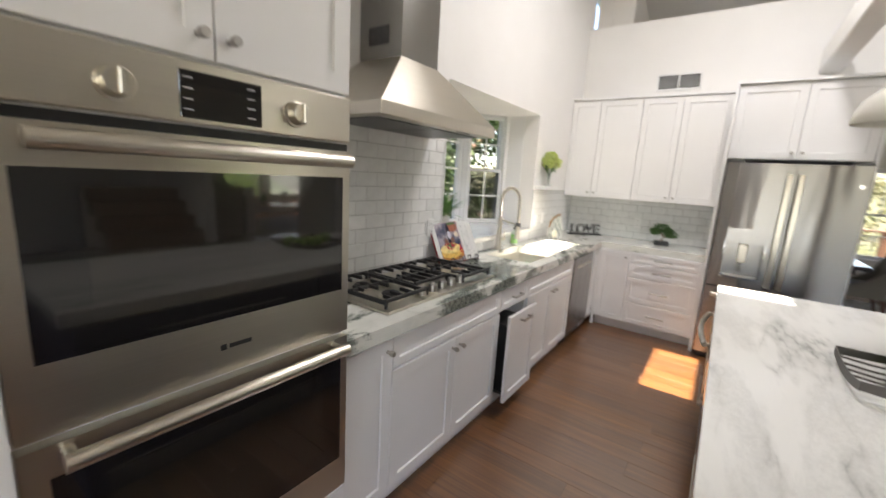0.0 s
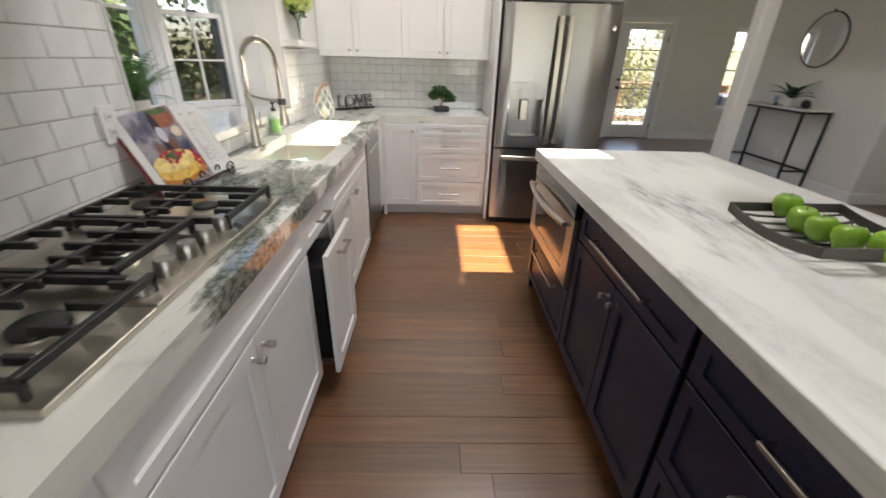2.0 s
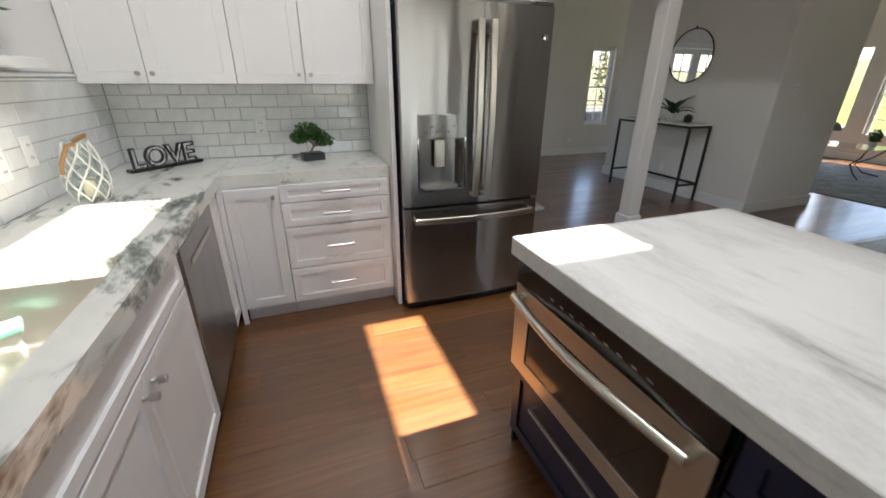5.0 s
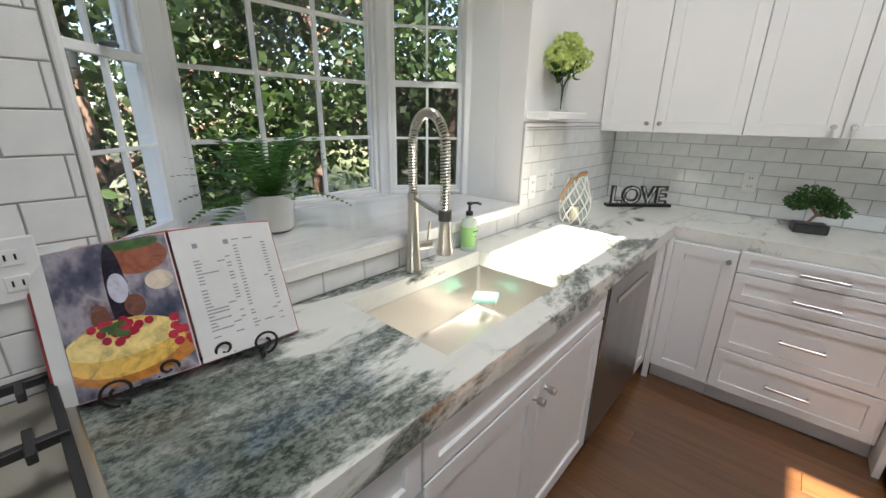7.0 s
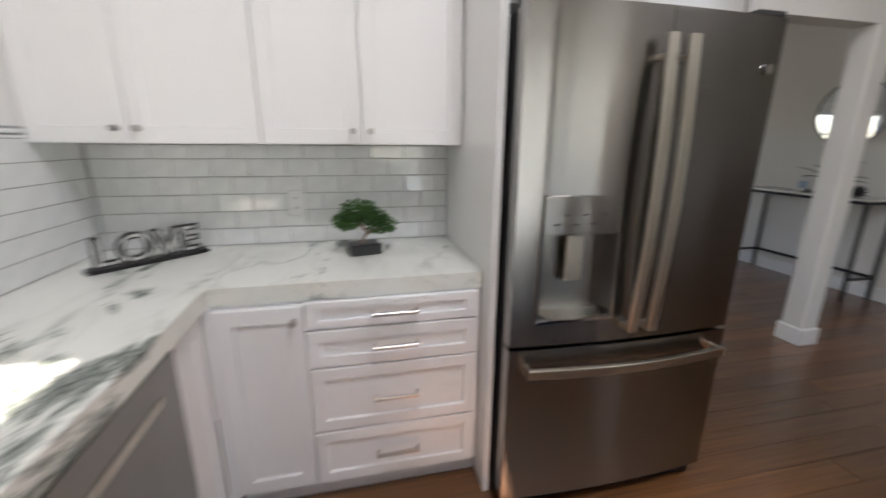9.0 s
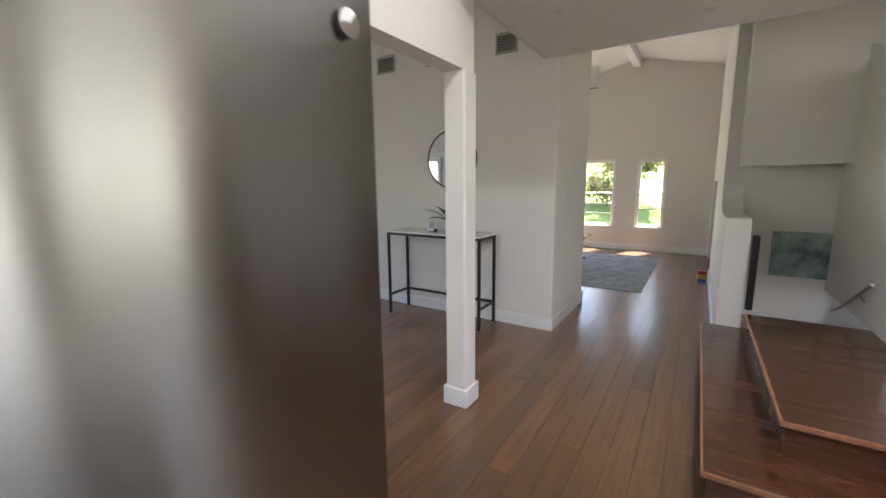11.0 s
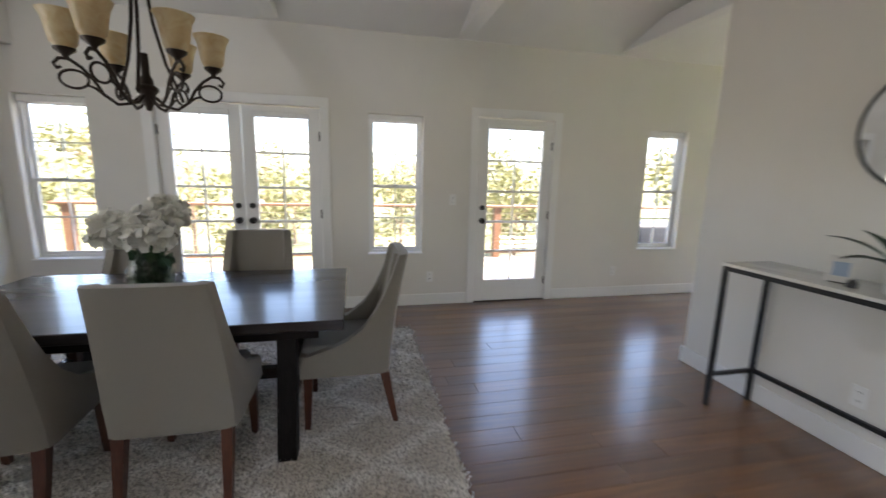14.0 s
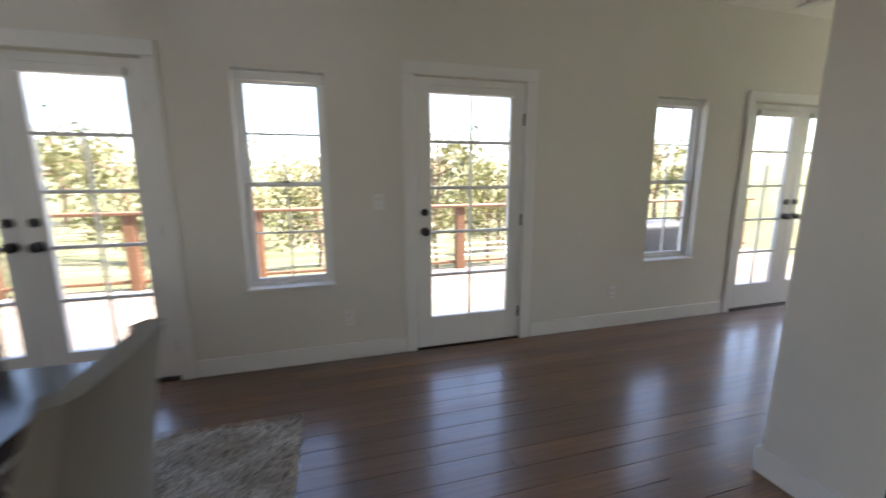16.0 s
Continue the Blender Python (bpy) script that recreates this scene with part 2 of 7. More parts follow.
TABLE_LEG_WOOD = wood("espresso_leg_wood", (0.006, 0.0045, 0.004), (0.016, 0.012, 0.011), 0.5, 2, 1.0, 0.1)
TABLE_LEG_WOOD.node_tree.nodes["Principled BSDF"].inputs["Specular IOR Level"].default_value = 0.08
TABLE_WOOD.node_tree.nodes["Principled BSDF"].inputs["Specular IOR Level"].default_value = 0.1
TABLE_WOOD.node_tree.nodes["Principled BSDF"].inputs["Coat IOR"].default_value = 1.42
LEG_WOOD = wood("cherry_wood", (0.05, 0.015, 0.008), (0.11, 0.036, 0.018), 0.35, 2, 1.0, 0.15)
DECK_WOOD = wood("deck_wood", (0.10, 0.085, 0.072), (0.19, 0.165, 0.145), 0.75, 0, 0.7, 0.2)
DECK_RAIL = wood("deck_rail_wood", (0.110, 0.053, 0.028), (0.20, 0.105, 0.060), 0.6, 2, 0.8, 0.15)
RAIL_WOOD = wood("rail_wood", (0.24, 0.10, 0.05), (0.42, 0.20, 0.11), 0.5, 2, 0.8, 0.15)
LINEN = fabric("linen", (0.25, 0.228, 0.198))
GREY_FABRIC = fabric("grey_fabric", (0.24, 0.24, 0.24))
CERAMIC = plain("white_ceramic", (0.74, 0.73, 0.70), 0.3)
PANE = glass("clear_glass")
JAR_GLASS = glass("jar_glass", (0.95, 0.975, 0.965))
MIRROR = plain("mirror_silver", (0.86, 0.87, 0.87), 0.015, 1.0)
LEAF = leaf("plant_leaf", (0.02, 0.07, 0.012), (0.08, 0.20, 0.04))
FERN = leaf("fern_leaf", (0.025, 0.09, 0.015), (0.09, 0.22, 0.04))
DARK_LEAF = leaf("dark_leaf", (0.012, 0.035, 0.016), (0.03, 0.075, 0.03), 0.3)
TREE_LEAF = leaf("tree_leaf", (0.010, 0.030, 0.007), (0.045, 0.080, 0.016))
# Paler, yellower leaves: the haze over the far trees is in this colour.
HAZED_LEAF = leaf("hazed_leaf", (0.105, 0.108, 0.044), (0.18, 0.175, 0.075))
BARK = wood("bark", (0.12, 0.075, 0.05), (0.30, 0.20, 0.15), 0.9, 2, 0.3, 0.2)
WHITE_PETAL = leaf("white_petal", (0.66, 0.64, 0.58), (0.80, 0.79, 0.75), 0.7)
GREEN_PETAL = leaf("green_petal", (0.46, 0.58, 0.14), (0.70, 0.76, 0.34), 0.6)
SOIL = paint("soil", (0.04, 0.028, 0.02), 0.95, 120, 0.8)

# ---- building helpers ----


def part(name, bm, material, parent=None, label="", smooth=False, m=None):
    me = bpy.data.meshes.new(name)
    bmesh.ops.recalc_face_normals(bm, faces=bm.faces)
    bm.to_mesh(me)
    bm.free()
    me.materials.append(material)
    if smooth:
        me.polygons.foreach_set("use_smooth", [True] * len(me.polygons))
        me.set_sharp_from_angle(angle=radians(42))
    ob = new(name, me)
    if parent:
        ob.parent = parent
    if m:
        ob.matrix_basis = m
    if label:
        ob["label"] = label
    return ob


def thing(name, label, category, group="", m=None, kind=""):
    ob = new(name)
    ob.empty_display_size = 0.05
    if m:
        ob.matrix_basis = m
    return tagged(ob, label, category, group, kind)


def boxes(*bs, bevel=0.0, seg=1):
    """One bmesh of boxes, each (x0, y0, z0, x1, y1, z1)."""
    bm = bmesh.new()
    for b in bs:
        x0, y0, z0, x1, y1, z1 = b
        v = [bm.verts.new(p) for p in ((x0, y0, z0), (x1, y0, z0), (x1, y1, z0), (x0, y1, z0), (x0, y0, z1), (x1, y0, z1), (x1, y1, z1), (x0, y1, z1))]
        for f in ((0, 3, 2, 1), (4, 5, 6, 7), (0, 1, 5, 4), (1, 2, 6, 5), (2, 3, 7, 6), (3, 0, 4, 7)):
            bm.faces.new([v[i] for i in f])
    if bevel:
        bmesh.ops.bevel(bm, geom=bm.edges[:], offset=bevel, segments=seg, profile=0.5, affect="EDGES")
    return bm


def prism(points, z0, z1, bevel=0.0, seg=1):
    """A floor outline, raised from z0 to z1."""
    bm = bmesh.new()
    a = [bm.verts.new((x, y, z0)) for x, y in points]
    b = [bm.verts.new((x, y, z1)) for x, y in points]
    bm.faces.new(a[::-1])
    bm.faces.new(b)
    for i in range(len(a)):
        j = (i + 1) % len(a)
        bm.faces.new((a[i], a[j], b[j], b[i]))
    if bevel:
        bmesh.ops.bevel(bm, geom=bm.edges[:], offset=bevel, segments=seg, profile=0.5, affect="EDGES")
    return bm


def turned(profile, seg=24, close=True):
    """A surface of revolution about z from (radius, height) pairs."""
    bm = bmesh.new()
    rings = []
    for r, z in profile:
        if r < 1e-5:
            rings.append([bm.verts.new((0, 0, z))])
        else:
            rings.append([bm.verts.new((r * math.cos(2 * math.pi * k / seg), r * math.sin(2 * math.pi * k / seg), z)) for k in range(seg)])
    for a, b in zip(rings, rings[1:]):
        for k in range(seg):
            j = (k + 1) % seg
            if len(a) == 1 and len(b) > 1:
                bm.faces.new((a[0], b[j], b[k]))
            elif len(b) == 1 and len(a) > 1:
                bm.faces.new((a[k], a[j], b[0]))
            elif len(a) > 1:
                bm.faces.new((a[k], a[j], b[j], b[k]))
    if close:
        for r in (rings[0], rings[-1]):
            if len(r) > 1:
                bm.faces.new(r)
    return bm


def tube(bm, pts, radii, seg=8):
    """A round tube along points, added to bm."""
    pts = [Vector(p) for p in pts]
    if not hasattr(radii, "__len__"):
        radii = [radii] * len(pts)
    rings, side = [], None
    for i, p in enumerate(pts):
        d = (pts[min(i + 1, len(pts) - 1)] - pts[max(i - 1, 0)]).normalized()
        if side is None:
            side = d.orthogonal().normalized()
        side = (side - d * side.dot(d))
        side = side.normalized() if side.length > 1e-6 else d.orthogonal().normalized()
        up = d.cross(side)
        rings.append([bm.verts.new(p + radii[i] * (math.cos(2 * math.pi * k / seg) * side + math.sin(2 * math.pi * k / seg) * up)) for k in range(seg)])
    for a, b in zip(rings, rings[1:]):
        for k in range(seg):
            j = (k + 1) % seg
            bm.faces.new((a[k], a[j], b[j], b[k]))
    bm.faces.new(rings[0][::-1])
    bm.faces.new(rings[-1])
    return bm


def rods(*lines, r=0.005, seg=8):
    bm = bmesh.new()
    for ln in lines:
        tube(bm, ln, r, seg)
    return bm


def moved(bm, m):
    bmesh.ops.transform(bm, matrix=m, verts=bm.verts)
    return bm


def with_openings(axis, a, b, u0, u1, z0, z1, openings):
    """Boxes of a wall of thickness a..b along an axis from u0 to u1, less the openings (ua, ub, za, zb)."""
    us = sorted({u0, u1, *[o[0] for o in openings], *[o[1] for o in openings]})
    out = []
    for ua, ub in zip(us, us[1:]):
        z = z0
        for o in sorted((o for o in openings if o[0] <= ua + 1e-6 and o[1] >= ub - 1e-6), key=lambda o: o[2]):
            if o[2] > z + 1e-6:
                out.append((ua, ub, z, o[2]))
            z = o[3]
        if z < z1 - 1e-6:
            out.append((ua, ub, z, z1))
    return [(p, a, r, q, b, s) if axis == "x" else (a, p, r, b, q, s) for p, q, r, s in out]


def cells(xs, ys, z0, z1, full):
    """One closed mesh of grid cells; full(i, j) tells which are solid."""
    bm = bmesh.new()
    vs = {}

    def v(i, j, z):
        if (i, j, z) not in vs:
            vs[(i, j, z)] = bm.verts.new((xs[i], ys[j], z))
        return vs[(i, j, z)]

    n, m = len(xs) - 1, len(ys) - 1
    ok = lambda i, j: 0 <= i < n and 0 <= j < m and full(i, j)
    for i in range(n):
        for j in range(m):
            if not ok(i, j):
                continue
            bm.faces.new((v(i, j, z1), v(i + 1, j, z1), v(i + 1, j + 1, z1), v(i, j + 1, z1)))
            bm.faces.new((v(i, j + 1, z0), v(i + 1, j + 1, z0), v(i + 1, j, z0), v(i, j, z0)))
            for di, dj, a, c in ((-1, 0, (i, j + 1), (i, j)), (1, 0, (i + 1, j), (i + 1, j + 1)), (0, -1, (i, j), (i + 1, j)), (0, 1, (i + 1, j + 1), (i, j + 1))):
                if not ok(i + di, j + dj):
                    bm.faces.new((v(*a, z0), v(*c, z0), v(*c, z1), v(*a, z1)))
    return bm


def structure(name, bm, material, label, category, smooth=False):
    return tagged(part(name, bm, material, smooth=smooth), label, category, kind="structure")

# ---- structure ----
BAY_L, BAY_R, SILL, HEAD = 2.615, 4.177, 1.04, 2.15
Y_WIN = 9.38
EAVE, RIDGE_Y, RIDGE_Z = 2.79, 5.48, 3.86

floor = structure("floor", boxes((-0.15, -2.65, -0.12, 11.35, 9.55, -0.016)), FLOOR_WOOD, "sub floor under dark reddish-brown bamboo planks", "floor")
wall_sink = structure("wall_sink", boxes(*with_openings("y", -0.15, 0.0, -2.65, 5.52, -0.02, 4.1, [(BAY_L, BAY_R, SILL - 0.04, HEAD)]), bevel=0), KITCHEN_WALL, "off-white plaster wall with a bay window over the sink", "wall")
wall_back = structure("wall_back", boxes((0.0, 5.4, -0.02, 2.56, 5.52, 3.29), (0.0, 5.46, 3.84, 2.56, 5.52, 4.1)), KITCHEN_WALL, "off-white plaster wall behind the kitchen cabinets", "wall")
# The second opening, by the stairs, is unseen and added for its fill lamp.
wall_south = structure("wall_south", boxes(*with_openings("x", -2.65, -2.5, 0.0, 11.35, -0.02, 4.1, [(1.5, 3.7, 0.9, 2.3), (4.4, 6.0, 1.1, 2.3)])), WALL, "plain painted wall behind the kitchen with a window and an added light opening", "wall")
wall_header = structure("wall_header", boxes((2.56, 5.42, 2.08, 4.26, 5.55, 4.1)), WALL, "painted header beam over the wide opening to the dining room", "wall")
post = structure("column", boxes((4.114, 5.402, -0.02, 4.258, 5.545, 2.08), bevel=0.012, seg=2), WALL, "slim square painted post under the header beam", "column")
part("base_block", boxes((4.098, 5.386, 0.0, 4.274, 5.561, 0.125), bevel=0.008, seg=2), TRIM, post, "white skirting block")
wall_block = structure("wall_block", boxes((5.735, 5.36, -0.02, 6.9, 7.665, 3.9), bevel=0.014, seg=2), WALL, "warm off-white plastered closet block with rounded corners", "wall")
WINDOWS = [(0.36, 0.90, 0.58, 2.025), (3.325, 3.885, 0.58, 2.025), (6.60, 7.14, 0.58, 2.015)]
DOORS = [(1.41, 2.86, -0.02, 2.05), (4.49, 5.37, -0.02, 2.05), (7.68, 9.1, -0.02, 2.02)]
wall_windows = structure("wall_windows", boxes(*with_openings("x", Y_WIN, Y_WIN + 0.16, -0.1, 11.35, -0.02, EAVE + 0.1, WINDOWS + DOORS)), WALL, "warm grey painted wall with glazed doors and tall windows", "wall")
wall_left = structure("wall_left", boxes(*with_openings("y", 0.04, 0.2, 5.52, 9.38, -0.02, 4.0, [(6.2, 7.6, 0.9, 2.1)])), WALL, "pale painted side wall of the dining room", "wall")
structure("soffit", boxes((0.2, 5.52, 2.40, 0.44, 9.38, 3.9), bevel=0.01), WALL, "painted soffit along the side wall", "wall")
LW = [(5.78, 7.05, 0.50, 1.90), (4.83, 5.35, 0.50, 1.88)]
# The last opening is an unseen addition that lets light into the living room.
wall_east = structure("wall_east", boxes(*with_openings("y", 11.2, 11.35, -2.5, 9.38, -0.02, 4.1, LW + [(7.35, 8.85, 0.6, 2.0)])), WALL, "grey painted end wall of the living room", "wall")

# hall and stairs
structure("wall_stair", moved(cells([7.5, 9.1, 10.9, 11.2], [-0.02, 1.43, 3.9], -4.03, -3.92, lambda i, j: not (i == 1 and j == 0)), pose(0, 0, 0, 90, 0, 0)), WALL, "white plaster wall beside the living room with a low end", "wall")
structure("wall_stair_back", boxes((7.3, -2.5, -0.02, 7.42, 3.92, 3.9), (7.0, 3.12, 1.575, 7.12, 3.92, 3.9)), WALL, "cream wall behind the stairs", "wall")
stair_parapet = bmesh.new()
_pts = [(5.65, 0.36), (7.3, 0.36), (7.3, 2.62), (6.3, 1.95), (5.65, 1.5)]
_a = [stair_parapet.verts.new((x, 3.0, z)) for x, z in _pts]
_b = [stair_parapet.verts.new((x, 3.12, z)) for x, z in _pts]
stair_parapet.faces.new(_a)
stair_parapet.faces.new(_b[::-1])
for _i in range(5):
    stair_parapet.faces.new((_a[_i], _b[_i], _b[(_i + 1) % 5], _a[(_i + 1) % 5]))
low_wall = bmesh.new()
_prof = [(6.2, -0.02), (7.5, -0.02), (7.5, 3.9), (7.36, 3.9), (7.35, 1.6), (7.32, 1.4), (7.25, 1.25), (7.12, 1.15), (6.95, 1.12), (6.2, 1.12)]
_a = [low_wall.verts.new((x, 3.85, z)) for x, z in _prof]
_b = [low_wall.verts.new((x, 4.029, z)) for x, z in _prof]
low_wall.faces.new(_a)
low_wall.faces.new(_b[::-1])
for _i in range(len(_prof)):
    _j = (_i + 1) % len(_prof)
    low_wall.faces.new((_a[_i], _b[_i], _b[_j], _a[_j]))
structure("low_wall", low_wall, WALL, "low white plaster wall that curves up into the full wall", "wall")
tagged(part("gate_post", boxes((6.12, 3.79, 0.361, 6.17, 3.84, 0.99), bevel=0.006), BLACK_METAL), "slim dark metal post beside the low wall", "post")
structure("stair_parapet", stair_parapet, WALL, "white plaster stair parapet with a sloping top", "parapet")
structure("door_way_back", boxes((8.6, 2.6, -0.02, 11.2, 2.7, 3.0)), WALL, "shaded wall beyond the doorway", "wall")
steps = tagged(part("steps", boxes((3.99, -2.5, 0.0, 6.18, 4.11, 0.15), (4.28, -2.5, 0.15, 6.0, 3.82, 0.33)), STEP_WOOD), "two wide reddish-brown wooden steps up to a landing", "steps", kind="structure")
for x0, y1, z in ((3.965, 4.135, 0.15), (4.255, 3.845, 0.33)):
    _t = part("tread", boxes((x0 + 0.012, -2.5, z, 6.18 if z < 0.2 else 6.0, y1 - 0.012, z + 0.03)), STEP_WOOD, steps)
    # Nosing strip in a lighter wood than the treads.
    part("nosing", boxes((x0, -2.5, z + 0.004, x0 + 0.012, y1, z + 0.031), (x0 + 0.012, y1 - 0.012, z + 0.004, 6.18 if z < 0.2 else 6.0, y1, z + 0.031), bevel=0.004, seg=2), RAIL_WOOD, _t, "pale wooden step nosing")
for k in range(4):
    part("tread", boxes((5.7 + 0.27 * k, 1.9, 0.36 + 0.18 * k, 5.7 + 0.27 * (k + 1), 2.98, 0.36 + 0.18 * (k + 1))), STEP_WOOD, steps)

# ceilings
def skylit(x0, x1, y0, y1, holes):
    """Ceiling boxes around skylight holes (xa, xb, ya, yb), given in order of x."""
    out, x = [], x0
    for xa, xb, ya, yb in holes:
        out += [(x, y0, 4.0, xa, y1, 4.1), (xa, y0, 4.0, xb, ya, 4.1), (xa, yb, 4.0, xb, y1, 4.1)]
        x = xb
    return out + [(x, y0, 4.0, x1, y1, 4.1)]


structure("ceiling_kitchen", boxes(*skylit(-0.15, 4.26, -2.65, 5.52, [(1.448, 1.80, 2.752, 3.868), (2.948, 3.344, 2.752, 3.868)])), CEIL, "high white kitchen ceiling with two skylight shafts", "ceiling")
structure("ceiling_hall", boxes((3.95, -2.5, 2.52, 5.72, 5.419, 2.62), (4.262, 5.419, 2.526, 5.72, 5.46, 2.62), (3.95, -2.5, 2.62, 4.01, 5.419, 4.0)), CEIL, "flat low white ceiling over the hall", "ceiling")


def slab(name, y0, z0, y1, z1, x0, x1, label):
    bm = bmesh.new()
    v = [bm.verts.new(p) for p in ((x0, y0, z0), (x1, y0, z0), (x1, y1, z1), (x0, y1, z1), (x0, y0, z0 + 0.12), (x1, y0, z0 + 0.12), (x1, y1, z1 + 0.12), (x0, y1, z1 + 0.12))]
    for f in ((0, 3, 2, 1), (4, 5, 6, 7), (0, 1, 5, 4), (1, 2, 6, 5), (2, 3, 7, 6), (3, 0, 4, 7)):
        bm.faces.new([v[i] for i in f])
    return structure(name, bm, CEIL, label, "ceiling")


slab("ceiling_vault", 9.6, EAVE - 0.06, RIDGE_Y, RIDGE_Z, -0.1, 11.35, "sloping white vaulted ceiling")
slab("ceiling_vault_rear", RIDGE_Y, RIDGE_Z, -2.65, 1.9, 5.72, 11.35, "sloping white vaulted ceiling of the living room")
structure("wall_gable", boxes((5.72, -2.5, 2.62, 5.78, 5.36, 3.9), (4.261, 5.42, 2.53, 5.734, 5.50, 4.1)), WALL, "painted wall above the low hall ceiling", "wall")

SLOPE = (RIDGE_Z - EAVE) / (Y_WIN - RIDGE_Y)


def rafter(x, w=0.15, h=0.18):
    return tagged(part("ceiling_beam", boxes((x - w / 2, 5.52, 2.80, x + w / 2, Y_WIN, 2.80 + h), bevel=0.012, seg=2), CEIL), "white painted timber ceiling beam", "beam", "dining room beams", "structure")


for x in (2.45, 4.30, 6.16, 8.0):
    rafter(x)
tagged(part("ceiling_beam", boxes((2.10, 0.2, 2.62, 2.25, 5.4, 2.82), bevel=0.012, seg=2), CEIL), "white painted tie beam across the kitchen", "beam", kind="structure")
tagged(part("ceiling_beam", boxes((5.8, 5.41, 3.68, 11.2, 5.55, 3.86), bevel=0.012, seg=2), CEIL), "white painted ridge beam of the living room", "beam", kind="structure")

# skirting
def skirting(*bs):
    for b in bs:
        tagged(part("baseboard", boxes(b, bevel=0.004), TRIM), "tall white painted skirting board", "skirting", "skirting boards", "structure")


S = 0.125
skirting((0.2, Y_WIN - 0.014, 0, 1.31, Y_WIN, S), (2.96, Y_WIN - 0.014, 0, 4.395, Y_WIN, S), (5.465, Y_WIN - 0.014, 0, 7.58, Y_WIN, S), (9.2, Y_WIN - 0.014, 0, 11.2, Y_WIN, S),
         (0.2, 5.52, 0, 0.214, 9.36, S), (5.72, 5.346, 0, 5.734, 7.68, S), (5.735, 5.345, 0, 6.9, 5.359, S), (5.735, 7.666, 0, 6.9, 7.68, S), (6.901, 5.345, 0, 6.915, 7.68, S),
         (11.186, 4.03, 0, 11.2, 9.36, S), (6.2, 4.031, 0, 9.1, 4.045, S), (6.186, 3.85, 0, 6.2, 4.045, S))

# ---- bay window ----
tagged(part("window_sill", prism([(0.025, BAY_L + 0.004), (0.025, BAY_R - 0.004), (-0.33, BAY_R - 0.004), (-0.70, 3.90), (-0.70, 2.87), (-0.33, BAY_L + 0.004)], SILL - 0.045, SILL, 0.004), PALE_MARBLE), "polished pale marble window sill in the bay", "sill", kind="structure")
structure("bay_soffit", prism([(-0.1501, BAY_L - 0.1), (-0.1501, BAY_R + 0.1), (-0.5, BAY_R + 0.1), (-0.85, 3.9), (-0.85, 2.86), (-0.5, BAY_L - 0.1)], HEAD, HEAD + 0.1), KITCHEN_WALL, "white ceiling of the bay", "ceiling")
structure("bay_apron", prism([(-0.1501, BAY_L - 0.1), (-0.1501, BAY_R + 0.1), (-0.5, BAY_R + 0.1), (-0.85, 3.9), (-0.85, 2.86), (-0.5, BAY_L - 0.1)], 0.6, SILL - 0.046), KITCHEN_WALL, "outer base of the bay", "wall")


def bay_post(name, pts):
    structure(name, prism(pts, SILL - 0.046, HEAD, 0.003), TRIM, "white painted bay window post", "post")


bay_post("bay_post_1", [(-0.1505, BAY_L - 0.1), (-0.1505, BAY_L), (-0.32, BAY_L), (-0.345, BAY_L + 0.015), (-0.40, BAY_L - 0.02), (-0.5, BAY_L - 0.1)])
bay_post("bay_post_2", [(-0.59, 2.875), (-0.665, 2.965), (-0.76, 2.965), (-0.76, 2.90), (-0.66, 2.83)])
bay_post("bay_post_3", [(-0.665, 3.865), (-0.61, 3.905), (-0.67, 3.95), (-0.76, 3.92), (-0.76, 3.865)])
bay_post("bay_post_4", [(-0.1505, BAY_R + 0.1), (-0.5, BAY_R + 0.1), (-0.40, BAY_R + 0.02), (-0.345, BAY_R - 0.015), (-0.32, BAY_R), (-0.1505, BAY_R)])


